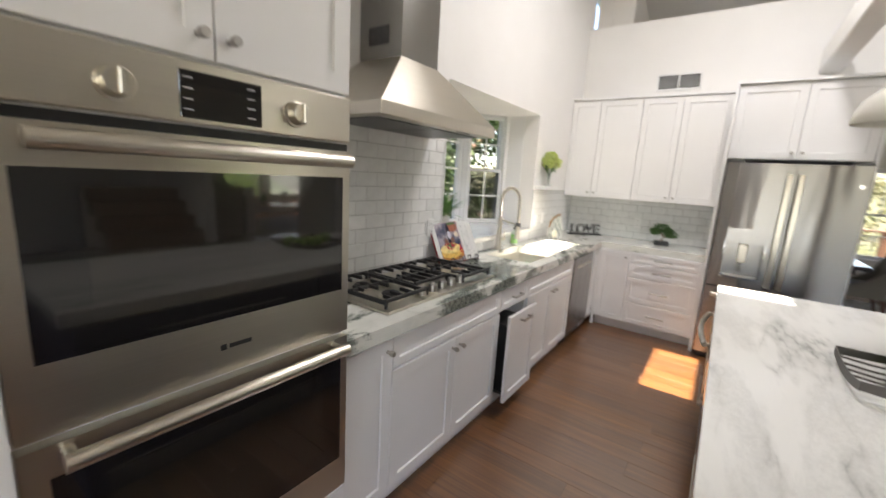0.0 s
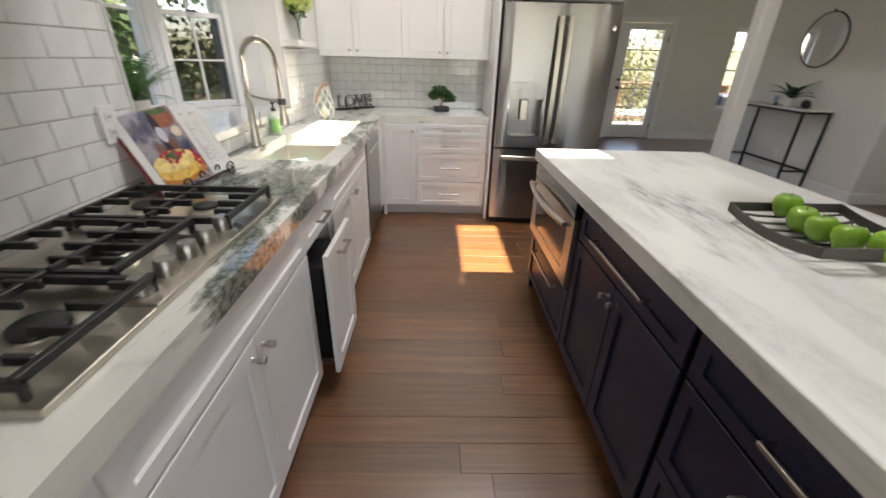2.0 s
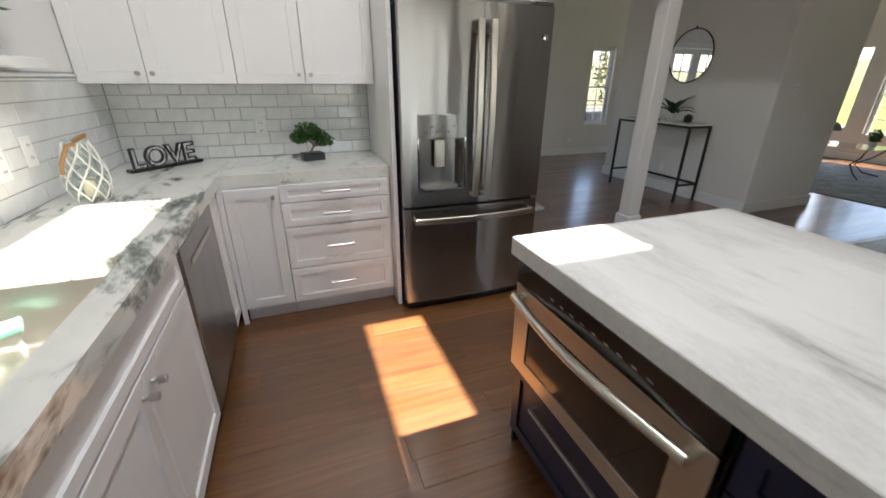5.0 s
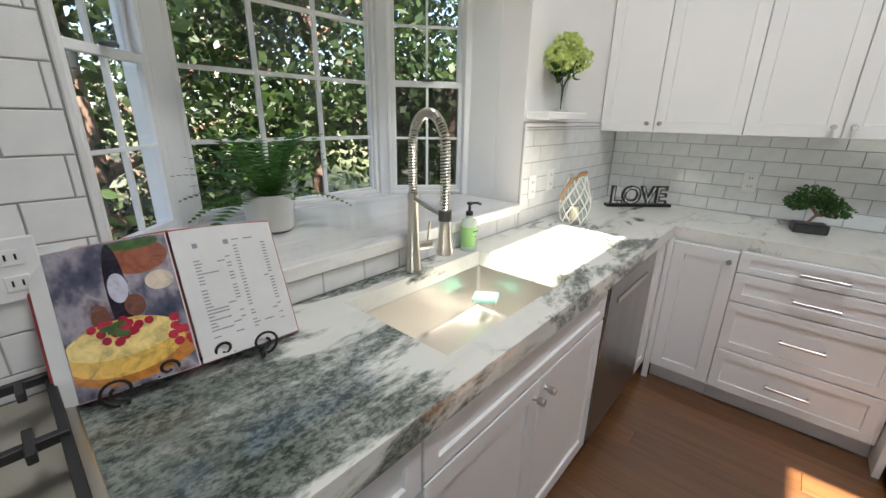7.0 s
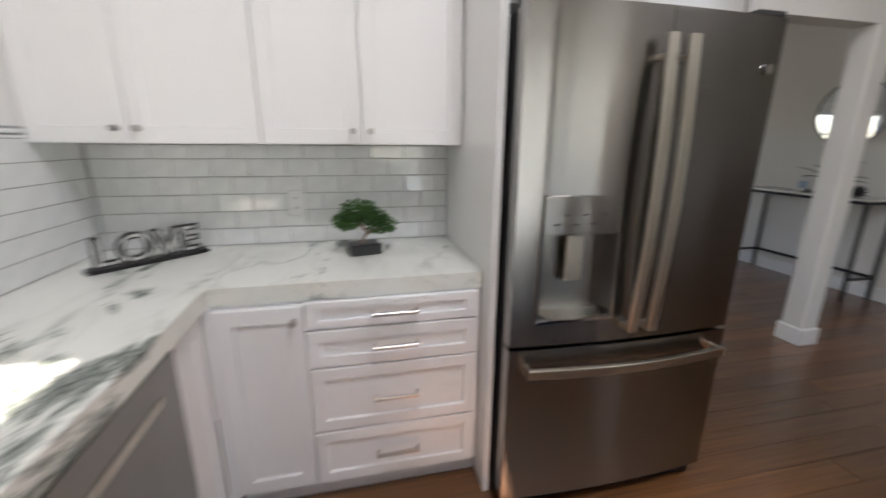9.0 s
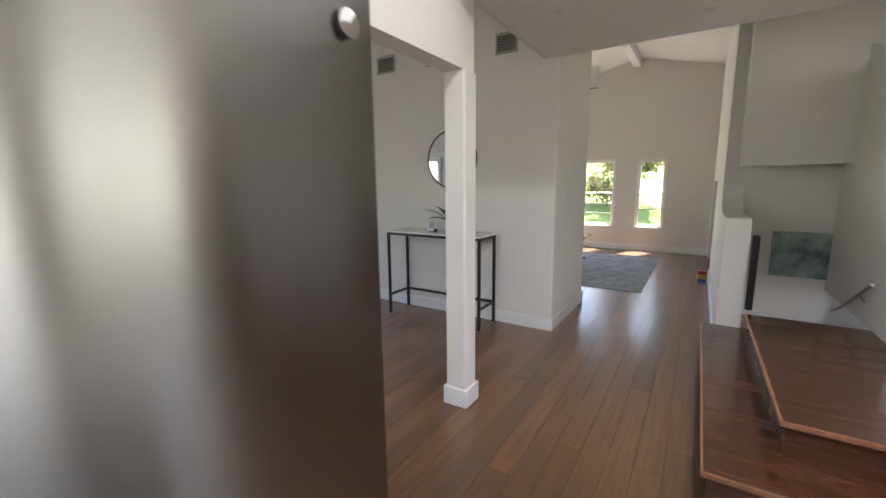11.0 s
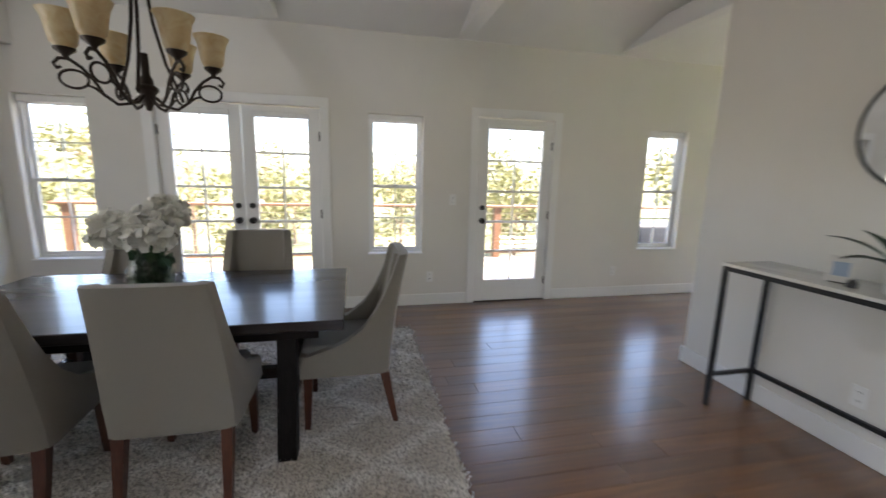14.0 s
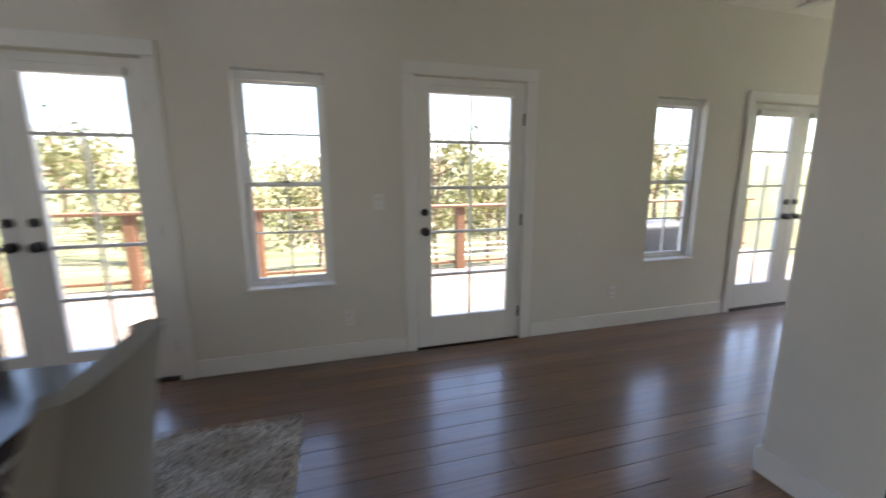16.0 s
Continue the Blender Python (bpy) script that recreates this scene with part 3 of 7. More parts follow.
def sash_window(name, label, width, height, cols, rows, m, double=True, group="", frame_w=0.03, mun=0.016, mat=None):
    """A window in its local x (width) and z, centred at y 0; double: two sashes, the lower one nearer the room (-y)."""
    mat = mat or TRIM
    w = tagged(part(name, boxes((0, -0.03, 0, frame_w, 0.03, height), (width - frame_w, -0.03, 0, width, 0.03, height), (frame_w, -0.03, 0, width - frame_w, 0.03, frame_w),
                                (frame_w, -0.03, height - frame_w, width - frame_w, 0.03, height), bevel=0.003), mat, m=m), label, "window", group, "structure")
    halves = [(frame_w, height / 2 + 0.01, -0.012), (height / 2 - 0.01, height - frame_w, 0.014)] if double else [(frame_w, height - frame_w, 0)]
    for z0, z1, y in halves:
        x0, x1, f = frame_w, width - frame_w, (0.026 if double else 0.012)
        part("window_frame", boxes((x0, y - 0.012, z0, x0 + f, y + 0.012, z1), (x1 - f, y - 0.012, z0, x1, y + 0.012, z1), (x0 + f, y - 0.012, z0, x1 - f, y + 0.012, z0 + f), (x0 + f, y - 0.012, z1 - f, x1 - f, y + 0.012, z1), bevel=0.002), mat, w)
        for c in range(cols):
            for r in range(rows):
                a, b = x0 + f + (x1 - x0 - 2 * f) * c / cols, x0 + f + (x1 - x0 - 2 * f) * (c + 1) / cols
                d, e = z0 + f + (z1 - z0 - 2 * f) * r / rows, z0 + f + (z1 - z0 - 2 * f) * (r + 1) / rows
                p = part("pane", boxes((a, y - 0.002, d, b, y + 0.002, e)), PANE, w)
                p.visible_shadow = False
        bars = [(x0 + f + (x1 - x0 - 2 * f) * c / cols - mun / 2, y - 0.008, z0 + f, x0 + f + (x1 - x0 - 2 * f) * c / cols + mun / 2, y + 0.008, z1 - f) for c in range(1, cols)]
        bars += [(x0 + f, y - 0.0075, z0 + f + (z1 - z0 - 2 * f) * r / rows - mun / 2, x1 - f, y + 0.0075, z0 + f + (z1 - z0 - 2 * f) * r / rows + mun / 2) for r in range(1, rows)]
        for b in bars:
            part("muntin", boxes(b), mat, w)
    if double:
        part("latch", boxes((width / 2 - 0.03, -0.045, height / 2 + 0.01, width / 2 + 0.03, -0.025, height / 2 + 0.022), bevel=0.003), DARK_STEEL, w)
    return w


H = HEAD - SILL
sash_window("window_1", "white bay window with a grid of square panes over the sink", 0.90, H, 3, 4, pose(-0.71, 2.965, SILL, 0, 0, 90), False, frame_w=0.02, mun=0.017)
sash_window("window_2", "narrow white double-hung side window of the bay", 0.385, H, 2, 2, pose(-0.36, 2.612, SILL, 0, 0, 135.5), True, "bay side windows", 0.018, 0.011)
right_sash = sash_window("window_3", "narrow white double-hung side window of the bay", 0.41, H, 2, 2, pose(-0.64, 3.90, SILL, 0, 0, 50), True, "bay side windows", 0.018, 0.011)
part("screen", boxes((0.03, 0.018, 0.03, 0.38, 0.02, H / 2)), glass("insect_screen", (0.5, 0.5, 0.5), 0.4), right_sash, "grey insect screen")

# ---- dining room windows and doors ----
for i, (a, b, z0, z1) in enumerate(WINDOWS):
    w = sash_window(f"window_{i + 4}", "tall narrow white double-hung window in a deep reveal", b - a, z1 - z0 - 0.03, 2, 2, pose(a, Y_WIN + 0.10, z0 + 0.012), True, "dining room windows", mun=0.012)
    part("window_sill", boxes((-0.012, -0.125, -0.012, b - a + 0.012, -0.03, 0.004), bevel=0.003), TRIM, w)
    part("blind", boxes((0.005, -0.055, z1 - z0 - 0.075, b - a - 0.005, -0.03, z1 - z0 - 0.018), bevel=0.004), TRIM, w, "rolled-up cream roller blind")
for i, (y0, y1, z0, z1) in enumerate(LW):
    w = sash_window(f"window_{i + 7}", "white double-hung window with level glazing bars in the living room", y1 - y0, z1 - z0, 1, 3 - i, pose(11.28, y1, z0, 0, 0, -90), True, "living room windows")


def casing(name, a, b, top):
    tagged(part(name, boxes((a, Y_WIN - 0.02, 0, a + 0.085, Y_WIN, top), (b - 0.085, Y_WIN - 0.02, 0, b, Y_WIN, top), (a, Y_WIN - 0.022, top, b, Y_WIN, top + 0.09), bevel=0.004), TRIM), "white painted door casing", "door casing", "door casings", "structure")


def glazed_leaf(name, label, width, height, m, knob_side, knobs=True, group=""):
    """A glazed door leaf: local x is its width, -y the room's side."""
    st, bot, top = 0.115, 0.245, 0.105
    d = tagged(part(name, boxes((0, -0.022, 0, st, 0.022, height), (width - st, -0.022, 0, width, 0.022, height), (st, -0.022, 0, width - st, 0.022, bot), (st, -0.022, height - top, width - st, 0.022, height), bevel=0.003), TRIM, m=m), label, "door", group, "structure")
    gx0, gx1, gz0, gz1 = st, width - st, bot, height - top
    for r in range(5):
        for c in range(2):
            a, b = gx0 + (gx1 - gx0) * c / 2, gx0 + (gx1 - gx0) * (c + 1) / 2
            e, f = gz0 + (gz1 - gz0) * r / 5, gz0 + (gz1 - gz0) * (r + 1) / 5
            p = part("pane", boxes((a, -0.003, e, b, 0.003, f)), PANE, d)
            p.visible_shadow = False
    for r in range(1, 5):
        z = gz0 + (gz1 - gz0) * r / 5
        part("muntin", boxes((gx0, -0.012, z - 0.011, gx1, 0.012, z + 0.011), bevel=0.003), TRIM, d)
    part("muntin", boxes(((gx0 + gx1) / 2 - 0.009, -0.011, gz0, (gx0 + gx1) / 2 + 0.009, 0.011, gz1), bevel=0.003), TRIM, d)
    part("blind", boxes((gx0 - 0.02, -0.055, gz1 - 0.005, gx1 + 0.02, -0.024, gz1 + 0.05), bevel=0.005), TRIM, d, "cream blind rolled up at the head")
    x = 0.06 if knob_side < 0 else width - 0.06
    if knobs:
        for z, r in ((0.93, 0.03), (1.075, 0.026)):
            k = part("door_knob" if r > 0.028 else "deadbolt", moved(turned([(0.0, 0), (0.032, 0), (0.032, 0.008), (0.013, 0.012), (0.013, 0.03), (r, 0.036), (r, 0.055), (0.0, 0.06)] if r > 0.028 else [(0, 0), (0.028, 0), (0.028, 0.02), (0, 0.022)], 16), pose(x, -0.022, z, 90, 0, 0)), BLACK_METAL, d, "black round knob" if r > 0.028 else "black deadbolt", smooth=True)
    for z in (0.18, 0.95, 1.72):
        xh = width - 0.004 if knob_side < 0 else 0.004
        part("hinge", boxes((xh - 0.008, -0.032, z, xh + 0.008, -0.02, z + 0.09), bevel=0.003), DARK_STEEL, d)
    return d


casing("casing_1", 1.325, 2.945, 2.05)
casing("casing_2", 4.405, 5.455, 2.05)
casing("casing_3", 7.595, 9.185, 2.02)
glazed_leaf("door_1", "white glazed French door leaf with ten panes", 0.715, 2.03, pose(1.415, Y_WIN + 0.06, 0.012), 1, True, "French doors")
glazed_leaf("door_2", "white glazed French door leaf with ten panes", 0.715, 2.03, pose(2.138, Y_WIN + 0.06, 0.012), -1, True, "French doors")
glazed_leaf("door_3", "white single glazed door with ten panes and black knobs", 0.86, 2.03, pose(4.50, Y_WIN + 0.03, 0.012), -1, True)
glazed_leaf("door_4", "white glazed French door leaf with ten panes", 0.70, 2.0, pose(7.685, Y_WIN + 0.06, 0.012), 1, True, "French doors")
glazed_leaf("door_5", "white glazed French door leaf with ten panes", 0.70, 2.0, pose(8.39, Y_WIN + 0.06, 0.012), -1, True, "French doors")
for a, b in ((1.41, 2.86), (4.49, 5.37), (7.68, 9.1)):
    tagged(part("threshold", boxes((a, Y_WIN - 0.01, 0.0, b, Y_WIN + 0.14, 0.012), bevel=0.003), BRONZE), "dark metal door threshold", "threshold", "thresholds", "structure")

# ---- kitchen cabinets ----
FX = 0.57        # front of the sink run's doors
FY = 4.775       # front of the back run's doors


def shaker(width, height, rail=0.062, thick=0.02):
    """A shaker front as one mesh in local x and z, its face at y 0 towards -y, with a recessed panel."""
    r = min(rail, height * 0.3)
    b = 0.0025
    bm = bmesh.new()
    loops = []
    for x0, z0, y in ((0, 0, thick), (0, 0, b), (b, b, 0), (rail - 0.001, r - 0.001, 0), (rail + 0.001, r + 0.001, 0.009)):
        loops.append([bm.verts.new(p) for p in ((x0, y, z0), (width - x0, y, z0), (width - x0, y, height - z0), (x0, y, height - z0))])
    bm.faces.new(loops[0])
    for a, c in zip(loops, loops[1:]):
        for k in range(4):
            bm.faces.new((a[k], a[(k + 1) % 4], c[(k + 1) % 4], c[k]))
    bm.faces.new(loops[-1])
    return bm


KNOB = [(0, 0), (0.0085, 0), (0.0065, 0.004), (0.006, 0.014), (0.0105, 0.0155), (0.0118, 0.018), (0.0118, 0.034), (0.0105, 0.0365), (0, 0.037)]


def knob(parent, x, z, y=0.0):
    return part("knob", moved(turned(KNOB, 14), pose(x, y, z, 90, 0, 0)), NICKEL, parent, "satin nickel knob", smooth=True)


def bar_pull(parent, x, z, length, r=0.005, vertical=False):
    h = length / 2
    bm = boxes((x - h, -0.036, z - 0.0065, x + h, -0.024, z + 0.0065), (x - h, -0.026, z - 0.0055, x - h + 0.011, 0.0, z + 0.0055), (x + h - 0.011, -0.026, z - 0.0055, x + h, 0.0, z + 0.0055), bevel=0.002)
    return part("handle", bm, NICKEL, parent, "satin nickel bar pull")


def cabinet(name, label, m, width, z0, z1, depth, fronts, material=None, toe=True, group="", category="cabinet"):
    """A cabinet in local coordinates: x along its front, y into its depth. fronts: (kind, x0, x1, z0, z1, hardware)."""
    material = material or CABINET
    c = thing(name, label, category, group, m)
    part("body", boxes((0.001, 0.022, z0, width - 0.001, depth, z1), bevel=0.0015), material, c)
    if toe:
        part("toe_kick", boxes((0.001, 0.06, 0.0, width - 0.001, 0.08, z0)), material, c)
    for kind, x0, x1, a, b, hw in fronts:
        g = 0.0018
        d = part("door" if kind == "door" else "drawer_front", shaker(x1 - x0 - 2 * g, b - a - 2 * g, 0.058 if kind == "door" else 0.045), material, c, m=pose(x0 + g, 0, a + g))
        w, h = x1 - x0 - 2 * g, b - a - 2 * g
        if hw == "pull":
            bar_pull(d, w / 2, h / 2, 0.165)
        elif hw == "long":
            bar_pull(d, w / 2, h - 0.075, 0.66 if w > 1 else 0.42)
        elif hw and hw[0] == "k":
            knob(d, 0.032 if "l" in hw else w - 0.032, 0.05 if "b" in hw else h - 0.05)
    return c


CT = 0.858       # underside of the worktops
# sink run: local x runs along -y of the world when seen from the aisle, so fronts face +x
def sink_run(y_from):
    return pose(FX, y_from, 0, 0, 0, 90)


cabinet("base_cabinet", "narrow white shaker base cabinet beside the ovens", sink_run(1.222), 0.30, 0.10, CT, 0.56, [("door", 0, 0.30, 0.10, 0.845, "kr")], group="white base cabinets")
cabinet("base_cabinet", "white shaker base cabinet under the cooktop with two doors", sink_run(1.522), 0.985, 0.10, CT, 0.56,
        [("drawer", 0, 0.985, 0.70, 0.845, ""), ("door", 0, 0.4925, 0.10, 0.695, "kr"), ("door", 0.4925, 0.985, 0.10, 0.695, "kl")], group="white base cabinets")
trash = thing("pull_out_cabinet", "white pull-out bin cabinet standing slightly open", "cabinet", "white base cabinets", sink_run(2.507))
part("body", boxes((0.001, 0.022, 0.10, 0.014, 0.56, CT), (0.406, 0.022, 0.10, 0.42, 0.56, CT), (0.014, 0.54, 0.10, 0.406, 0.56, CT), (0.014, 0.022, 0.10, 0.406, 0.54, 0.115), (0.014, 0.022, 0.69, 0.406, 0.56, CT)), CABINET, trash)
part("toe_kick", boxes((0.001, 0.06, 0, 0.42, 0.08, 0.1)), CABINET, trash)
d = part("drawer_front", shaker(0.416, 0.135, 0.045), CABINET, trash, m=pose(0.002, 0, 0.705))
bar_pull(d, 0.208, 0.068, 0.13)
d = part("door", shaker(0.416, 0.58, 0.058), CABINET, trash, "pulled-out bin door", m=pose(0.002, -0.075, 0.105))
bar_pull(d, 0.208, 0.53, 0.13)
for _x in (0.03, 0.37):
    part("runner", boxes((_x, -0.05, 0.14, _x + 0.02, 0.5, 0.16)), DARK_STEEL, trash)
part("bin", boxes((0.06, -0.03, 0.12, 0.36, 0.5, 0.60), bevel=0.01), BLACK, trash, "black plastic bin")
cabinet("sink_cabinet", "white shaker sink cabinet with two doors", sink_run(2.929), 0.993, 0.10, CT, 0.0 + 0.10,
        [("drawer", 0, 0.993, 0.715, 0.845, ""), ("door", 0, 0.4965, 0.10, 0.71, "kr"), ("door", 0.4965, 0.993, 0.10, 0.71, "kl")], group="white base cabinets")
dw = thing("dishwasher", "stainless steel built-in dishwasher between white cabinets", "dishwasher", m=sink_run(3.924))
part("body", boxes((0.004, 0.03, 0.10, 0.626, 0.55, CT)), DARK_STEEL, dw)
part("door", boxes((0.006, -0.008, 0.115, 0.624, 0.028, 0.842), bevel=0.004, seg=2), STEEL, dw)
part("handle", boxes((0.11, -0.0125, 0.738, 0.52, -0.0085, 0.762), bevel=0.0015), STEEL_H, dw, "shallow pocket handle")
part("toe_kick", boxes((0.006, 0.06, 0, 0.624, 0.08, 0.112)), BLACK, dw)
cabinet("corner_filler", "narrow white corner panel beside the dishwasher", sink_run(4.552), 0.223, 0.10, CT, 0.10, [("door", 0, 0.2225, 0.10, 0.845, "")], group="white base cabinets")

back = lambda x: pose(x, FY, 0)
corner = cabinet("base_cabinet", "white shaker corner base cabinet with one door", back(0.60), 0.285, 0.10, CT, 0.60, [("door", 0.0, 0.285, 0.10, 0.845, "kr")], group="white base cabinets")
part("stile", boxes((-0.029, 0.004, 0.0, -0.0005, 0.024, CT)), CABINET, corner)
cabinet("drawer_cabinet", "white shaker cabinet with four drawers and bar pulls", back(0.885), 0.64, 0.09, CT, 0.60,
        [("drawer", 0, 0.62, 0.748, 0.854, "pull"), ("drawer", 0, 0.62, 0.598, 0.745, "pull"), ("drawer", 0, 0.62, 0.332, 0.595, "pull"), ("drawer", 0, 0.62, 0.10, 0.329, "pull")], group="white base cabinets")
tagged(part("fridge_panel", boxes((1.527, 4.70, 0.0, 1.552, 5.4, 2.44), bevel=0.002), CABINET), "tall white end panel beside the refrigerator", "panel")
tagged(part("fridge_panel", boxes((2.478, 4.76, 0.0, 2.503, 5.4, 2.44), bevel=0.002), CABINET), "tall white end panel beside the refrigerator", "panel")
U = [0.004, 0.315, 0.745, 1.115, 1.525]
for i in range(2):
    a, b, c = U[2 * i], U[2 * i + 1], U[2 * i + 2]
    cabinet("wall_cabinet", "tall white shaker wall cabinet with two doors", pose(a, 5.105, 0), c - a, 1.372, 2.44, 0.292, [("door", 0, b - a, 1.372, 2.43, "krb"), ("door", b - a, c - a, 1.372, 2.43, "klb")], toe=False, group="white wall cabinets")
cabinet("wall_cabinet", "white shaker cabinet over the refrigerator", pose(1.554, 4.775, 0), 0.922, 1.815, 2.44, 0.62, [("door", 0, 0.461, 1.82, 2.43, "krb"), ("door", 0.461, 0.922, 1.82, 2.43, "klb")], toe=False, group="white wall cabinets")
tagged(part("crown", boxes((0.0, 5.09, 2.44, 1.527, 5.4, 2.462), (1.527, 4.75, 2.44, 2.503, 5.4, 2.462), bevel=0.003), CABINET), "white top trim of the wall cabinets", "trim", kind="structure")

# ---- worktops ----
SX0, SX1, SY0, SY1 = 0.098, 0.498, 3.08, 3.74
wt = cells([0.0, SX0, SX1, 0.588, 1.527], [1.222, SY0, SY1, 4.79, 5.4], CT, 0.92, lambda i, j: j == 3 or (i < 3 and not (i == 1 and j == 1)))
bmesh.ops.bevel(wt, geom=[e for e in wt.edges if e.is_manifold and e.calc_face_angle(0) > 1.0 and all(abs(v.co.z - 0.92) < 1e-5 for v in e.verts)], offset=0.003, segments=2, affect="EDGES")
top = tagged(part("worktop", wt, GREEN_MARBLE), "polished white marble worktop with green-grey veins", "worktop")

# sink
sink = thing("sink", "undermounted stainless steel sink", "sink", m=pose(0, 0, 0))


def tub(x0, y0, z0, x1, y1, z1, t):
    """An open basin with rounded inner corners, as one mesh."""
    bm = bmesh.new()

    def loop(d, z):
        return [bm.verts.new(p) for p in ((x0 - d, y0 - d, z), (x1 + d, y0 - d, z), (x1 + d, y1 + d, z), (x0 - d, y1 + d, z))]

    lo, hi, rim, deep = loop(t, z0 - t), loop(t, z1), loop(0, z1), loop(-0.006, z0)
    for p, q in ((lo, hi), (hi, rim), (rim, deep)):
        for k in range(4):
            bm.faces.new((p[k], p[(k + 1) % 4], q[(k + 1) % 4], q[k]))
    bm.faces.new(lo[::-1])
    bm.faces.new(deep)
    inner = [e for e in bm.edges if e.verts[0] in deep or e.verts[1] in deep]
    bmesh.ops.bevel(bm, geom=inner, offset=0.014, segments=3, profile=0.5, affect="EDGES")
    return bm


part("bowl", tub(SX0, SY0, 0.672, SX1, SY1, CT - 0.001, 0.012), SINK_STEEL, sink, smooth=True)
part("drain", moved(turned([(0, 0.004), (0.03, 0.004), (0.034, 0.007), (0.052, 0.006), (0.056, 0.0)], 24), pose(0.30, 3.33, 0.672)), CHROME, sink, "round chrome drain", smooth=True)

# ---- refrigerator ----
fr = thing("refrigerator", "stainless steel French-door refrigerator with a water dispenser", "refrigerator", m=pose(1.562, 4.575, 0))
FW = 0.90
part("body", boxes((0.006, 0.075, 0.03, FW - 0.006, 0.78, 1.765), bevel=0.004), DARK_STEEL, fr)


def curved_front(x0, x1, z0, z1, hole=None):
    """A door leaf whose face bows gently outward across the whole width."""
    bm = bmesh.new()
    n = 10
    fx = lambda x: -0.022 * (1 - ((x - FW / 2) / (FW / 2)) ** 2) + 0.022
    cols = [x0 + (x1 - x0) * i / n for i in range(n + 1)]
    def quad(pa, pb, pc, pd):
        bm.faces.new([bm.verts.new(p) for p in (pa, pb, pc, pd)])
    for a, b in zip(cols, cols[1:]):
        spans = [(z0, z1)]
        if hole and a >= hole[0] - 1e-6 and b <= hole[1] + 1e-6:
            spans = [(z0, hole[2]), (hole[3], z1)]
        for s, e in spans:
            quad((a, fx(a), s), (b, fx(b), s), (b, fx(b), e), (a, fx(a), e))
        quad((a, fx(a), z1), (b, fx(b), z1), (b, 0.072, z1), (a, 0.072, z1))
        quad((a, fx(a), z0), (b, fx(b), z0), (b, 0.072, z0), (a, 0.072, z0))
    for x in (x0, x1):
        quad((x, fx(x), z0), (x, 0.072, z0), (x, 0.072, z1), (x, fx(x), z1))
    bmesh.ops.remove_doubles(bm, verts=bm.verts, dist=1e-5)
    return bm


LD = 0.460
HOLE = (0.002 + (LD - 0.004) * 0.2, 0.002 + (LD - 0.004) * 0.8, 0.80, 1.10)
ld = part("door", curved_front(0.002, LD - 0.002, 0.705, 1.775, HOLE), STEEL, fr, smooth=True)
rd = part("door", curved_front(LD + 0.002, FW - 0.002, 0.705, 1.775), STEEL, fr, smooth=True)
fz = part("freezer_drawer", curved_front(0.002, FW - 0.002, 0.06, 0.69), STEEL, fr, smooth=True)
part("kick_plate", boxes((0.02, 0.05, 0.0, FW - 0.02, 0.08, 0.055)), BLACK, fr)
for _x in (0.01, FW - 0.12):
    part("hinge_cover", boxes((_x, 0.02, 1.776, _x + 0.11, 0.12, 1.795), bevel=0.004), DARK_STEEL, fr)
disp = part("dispenser", boxes((HOLE[0], 0.07, 0.80, HOLE[1], 0.085, 1.10)), STEEL, ld, "recessed steel water dispenser")
for b in ((HOLE[0], 0.01, 0.80, HOLE[1], 0.0695, 0.806), (HOLE[0], 0.012, 1.094, HOLE[1], 0.0695, 1.0995), (HOLE[0], 0.016, 0.8065, HOLE[0] + 0.005, 0.0695, 1.0935), (HOLE[1] - 0.005, 0.008, 0.8065, HOLE[1], 0.0695, 1.0935)):
    part("side", boxes(b), STEEL, disp)
part("control_panel", boxes((HOLE[0] - 0.004, 0.002, 1.10, HOLE[1] + 0.004, 0.022, 1.225), bevel=0.003), STEEL, ld, "steel control panel")
for k in range(6):
    part("button", boxes((HOLE[0] + 0.03 + 0.033 * k, 0.0005, 1.13 + 0.03 * (k % 2), HOLE[0] + 0.05 + 0.033 * k, 0.003, 1.135 + 0.03 * (k % 2))), DARK_STEEL, ld)
part("frame", boxes((HOLE[0] - 0.006, 0.0, 0.79, HOLE[1] + 0.006, 0.02, 0.80), (HOLE[0] - 0.006, 0.004, 0.80, HOLE[0], 0.02, 1.10), (HOLE[1], 0.0, 0.80, HOLE[1] + 0.006, 0.02, 1.10)), CHROME, ld)
part("paddle", boxes((HOLE[0] + 0.10, 0.03, 0.93, HOLE[0] + 0.165, 0.045, 1.09), bevel=0.006), STEEL_H, ld, "chrome dispenser paddle")
part("drip_tray", prism([(HOLE[0] + 0.01, 0.07), (HOLE[0] + 0.03, 0.0), (HOLE[0] + 0.13, -0.018), (HOLE[0] + 0.23, 0.0), (HOLE[1] - 0.01, 0.07)], 0.806, 0.812), STEEL_H, ld)


def flat_bar(pts, wide, deep):
    """A flat bar of rectangular section swept along points; wide and deep are half-sizes as vectors."""
    bm = bmesh.new()
    rings = []
    for p in pts:
        p = Vector(p)
        rings.append([bm.verts.new(p + wide * u + deep * v) for u, v in ((-1, -0.6), (-0.8, -1), (0.8, -1), (1, -0.6), (1, 1), (-1, 1))])
    for p, q in zip(rings, rings[1:]):
        for k in range(6):
            bm.faces.new((p[k], p[(k + 1) % 6], q[(k + 1) % 6], q[k]))
    bm.faces.new(rings[0][::-1])
    bm.faces.new(rings[-1])
    return bm


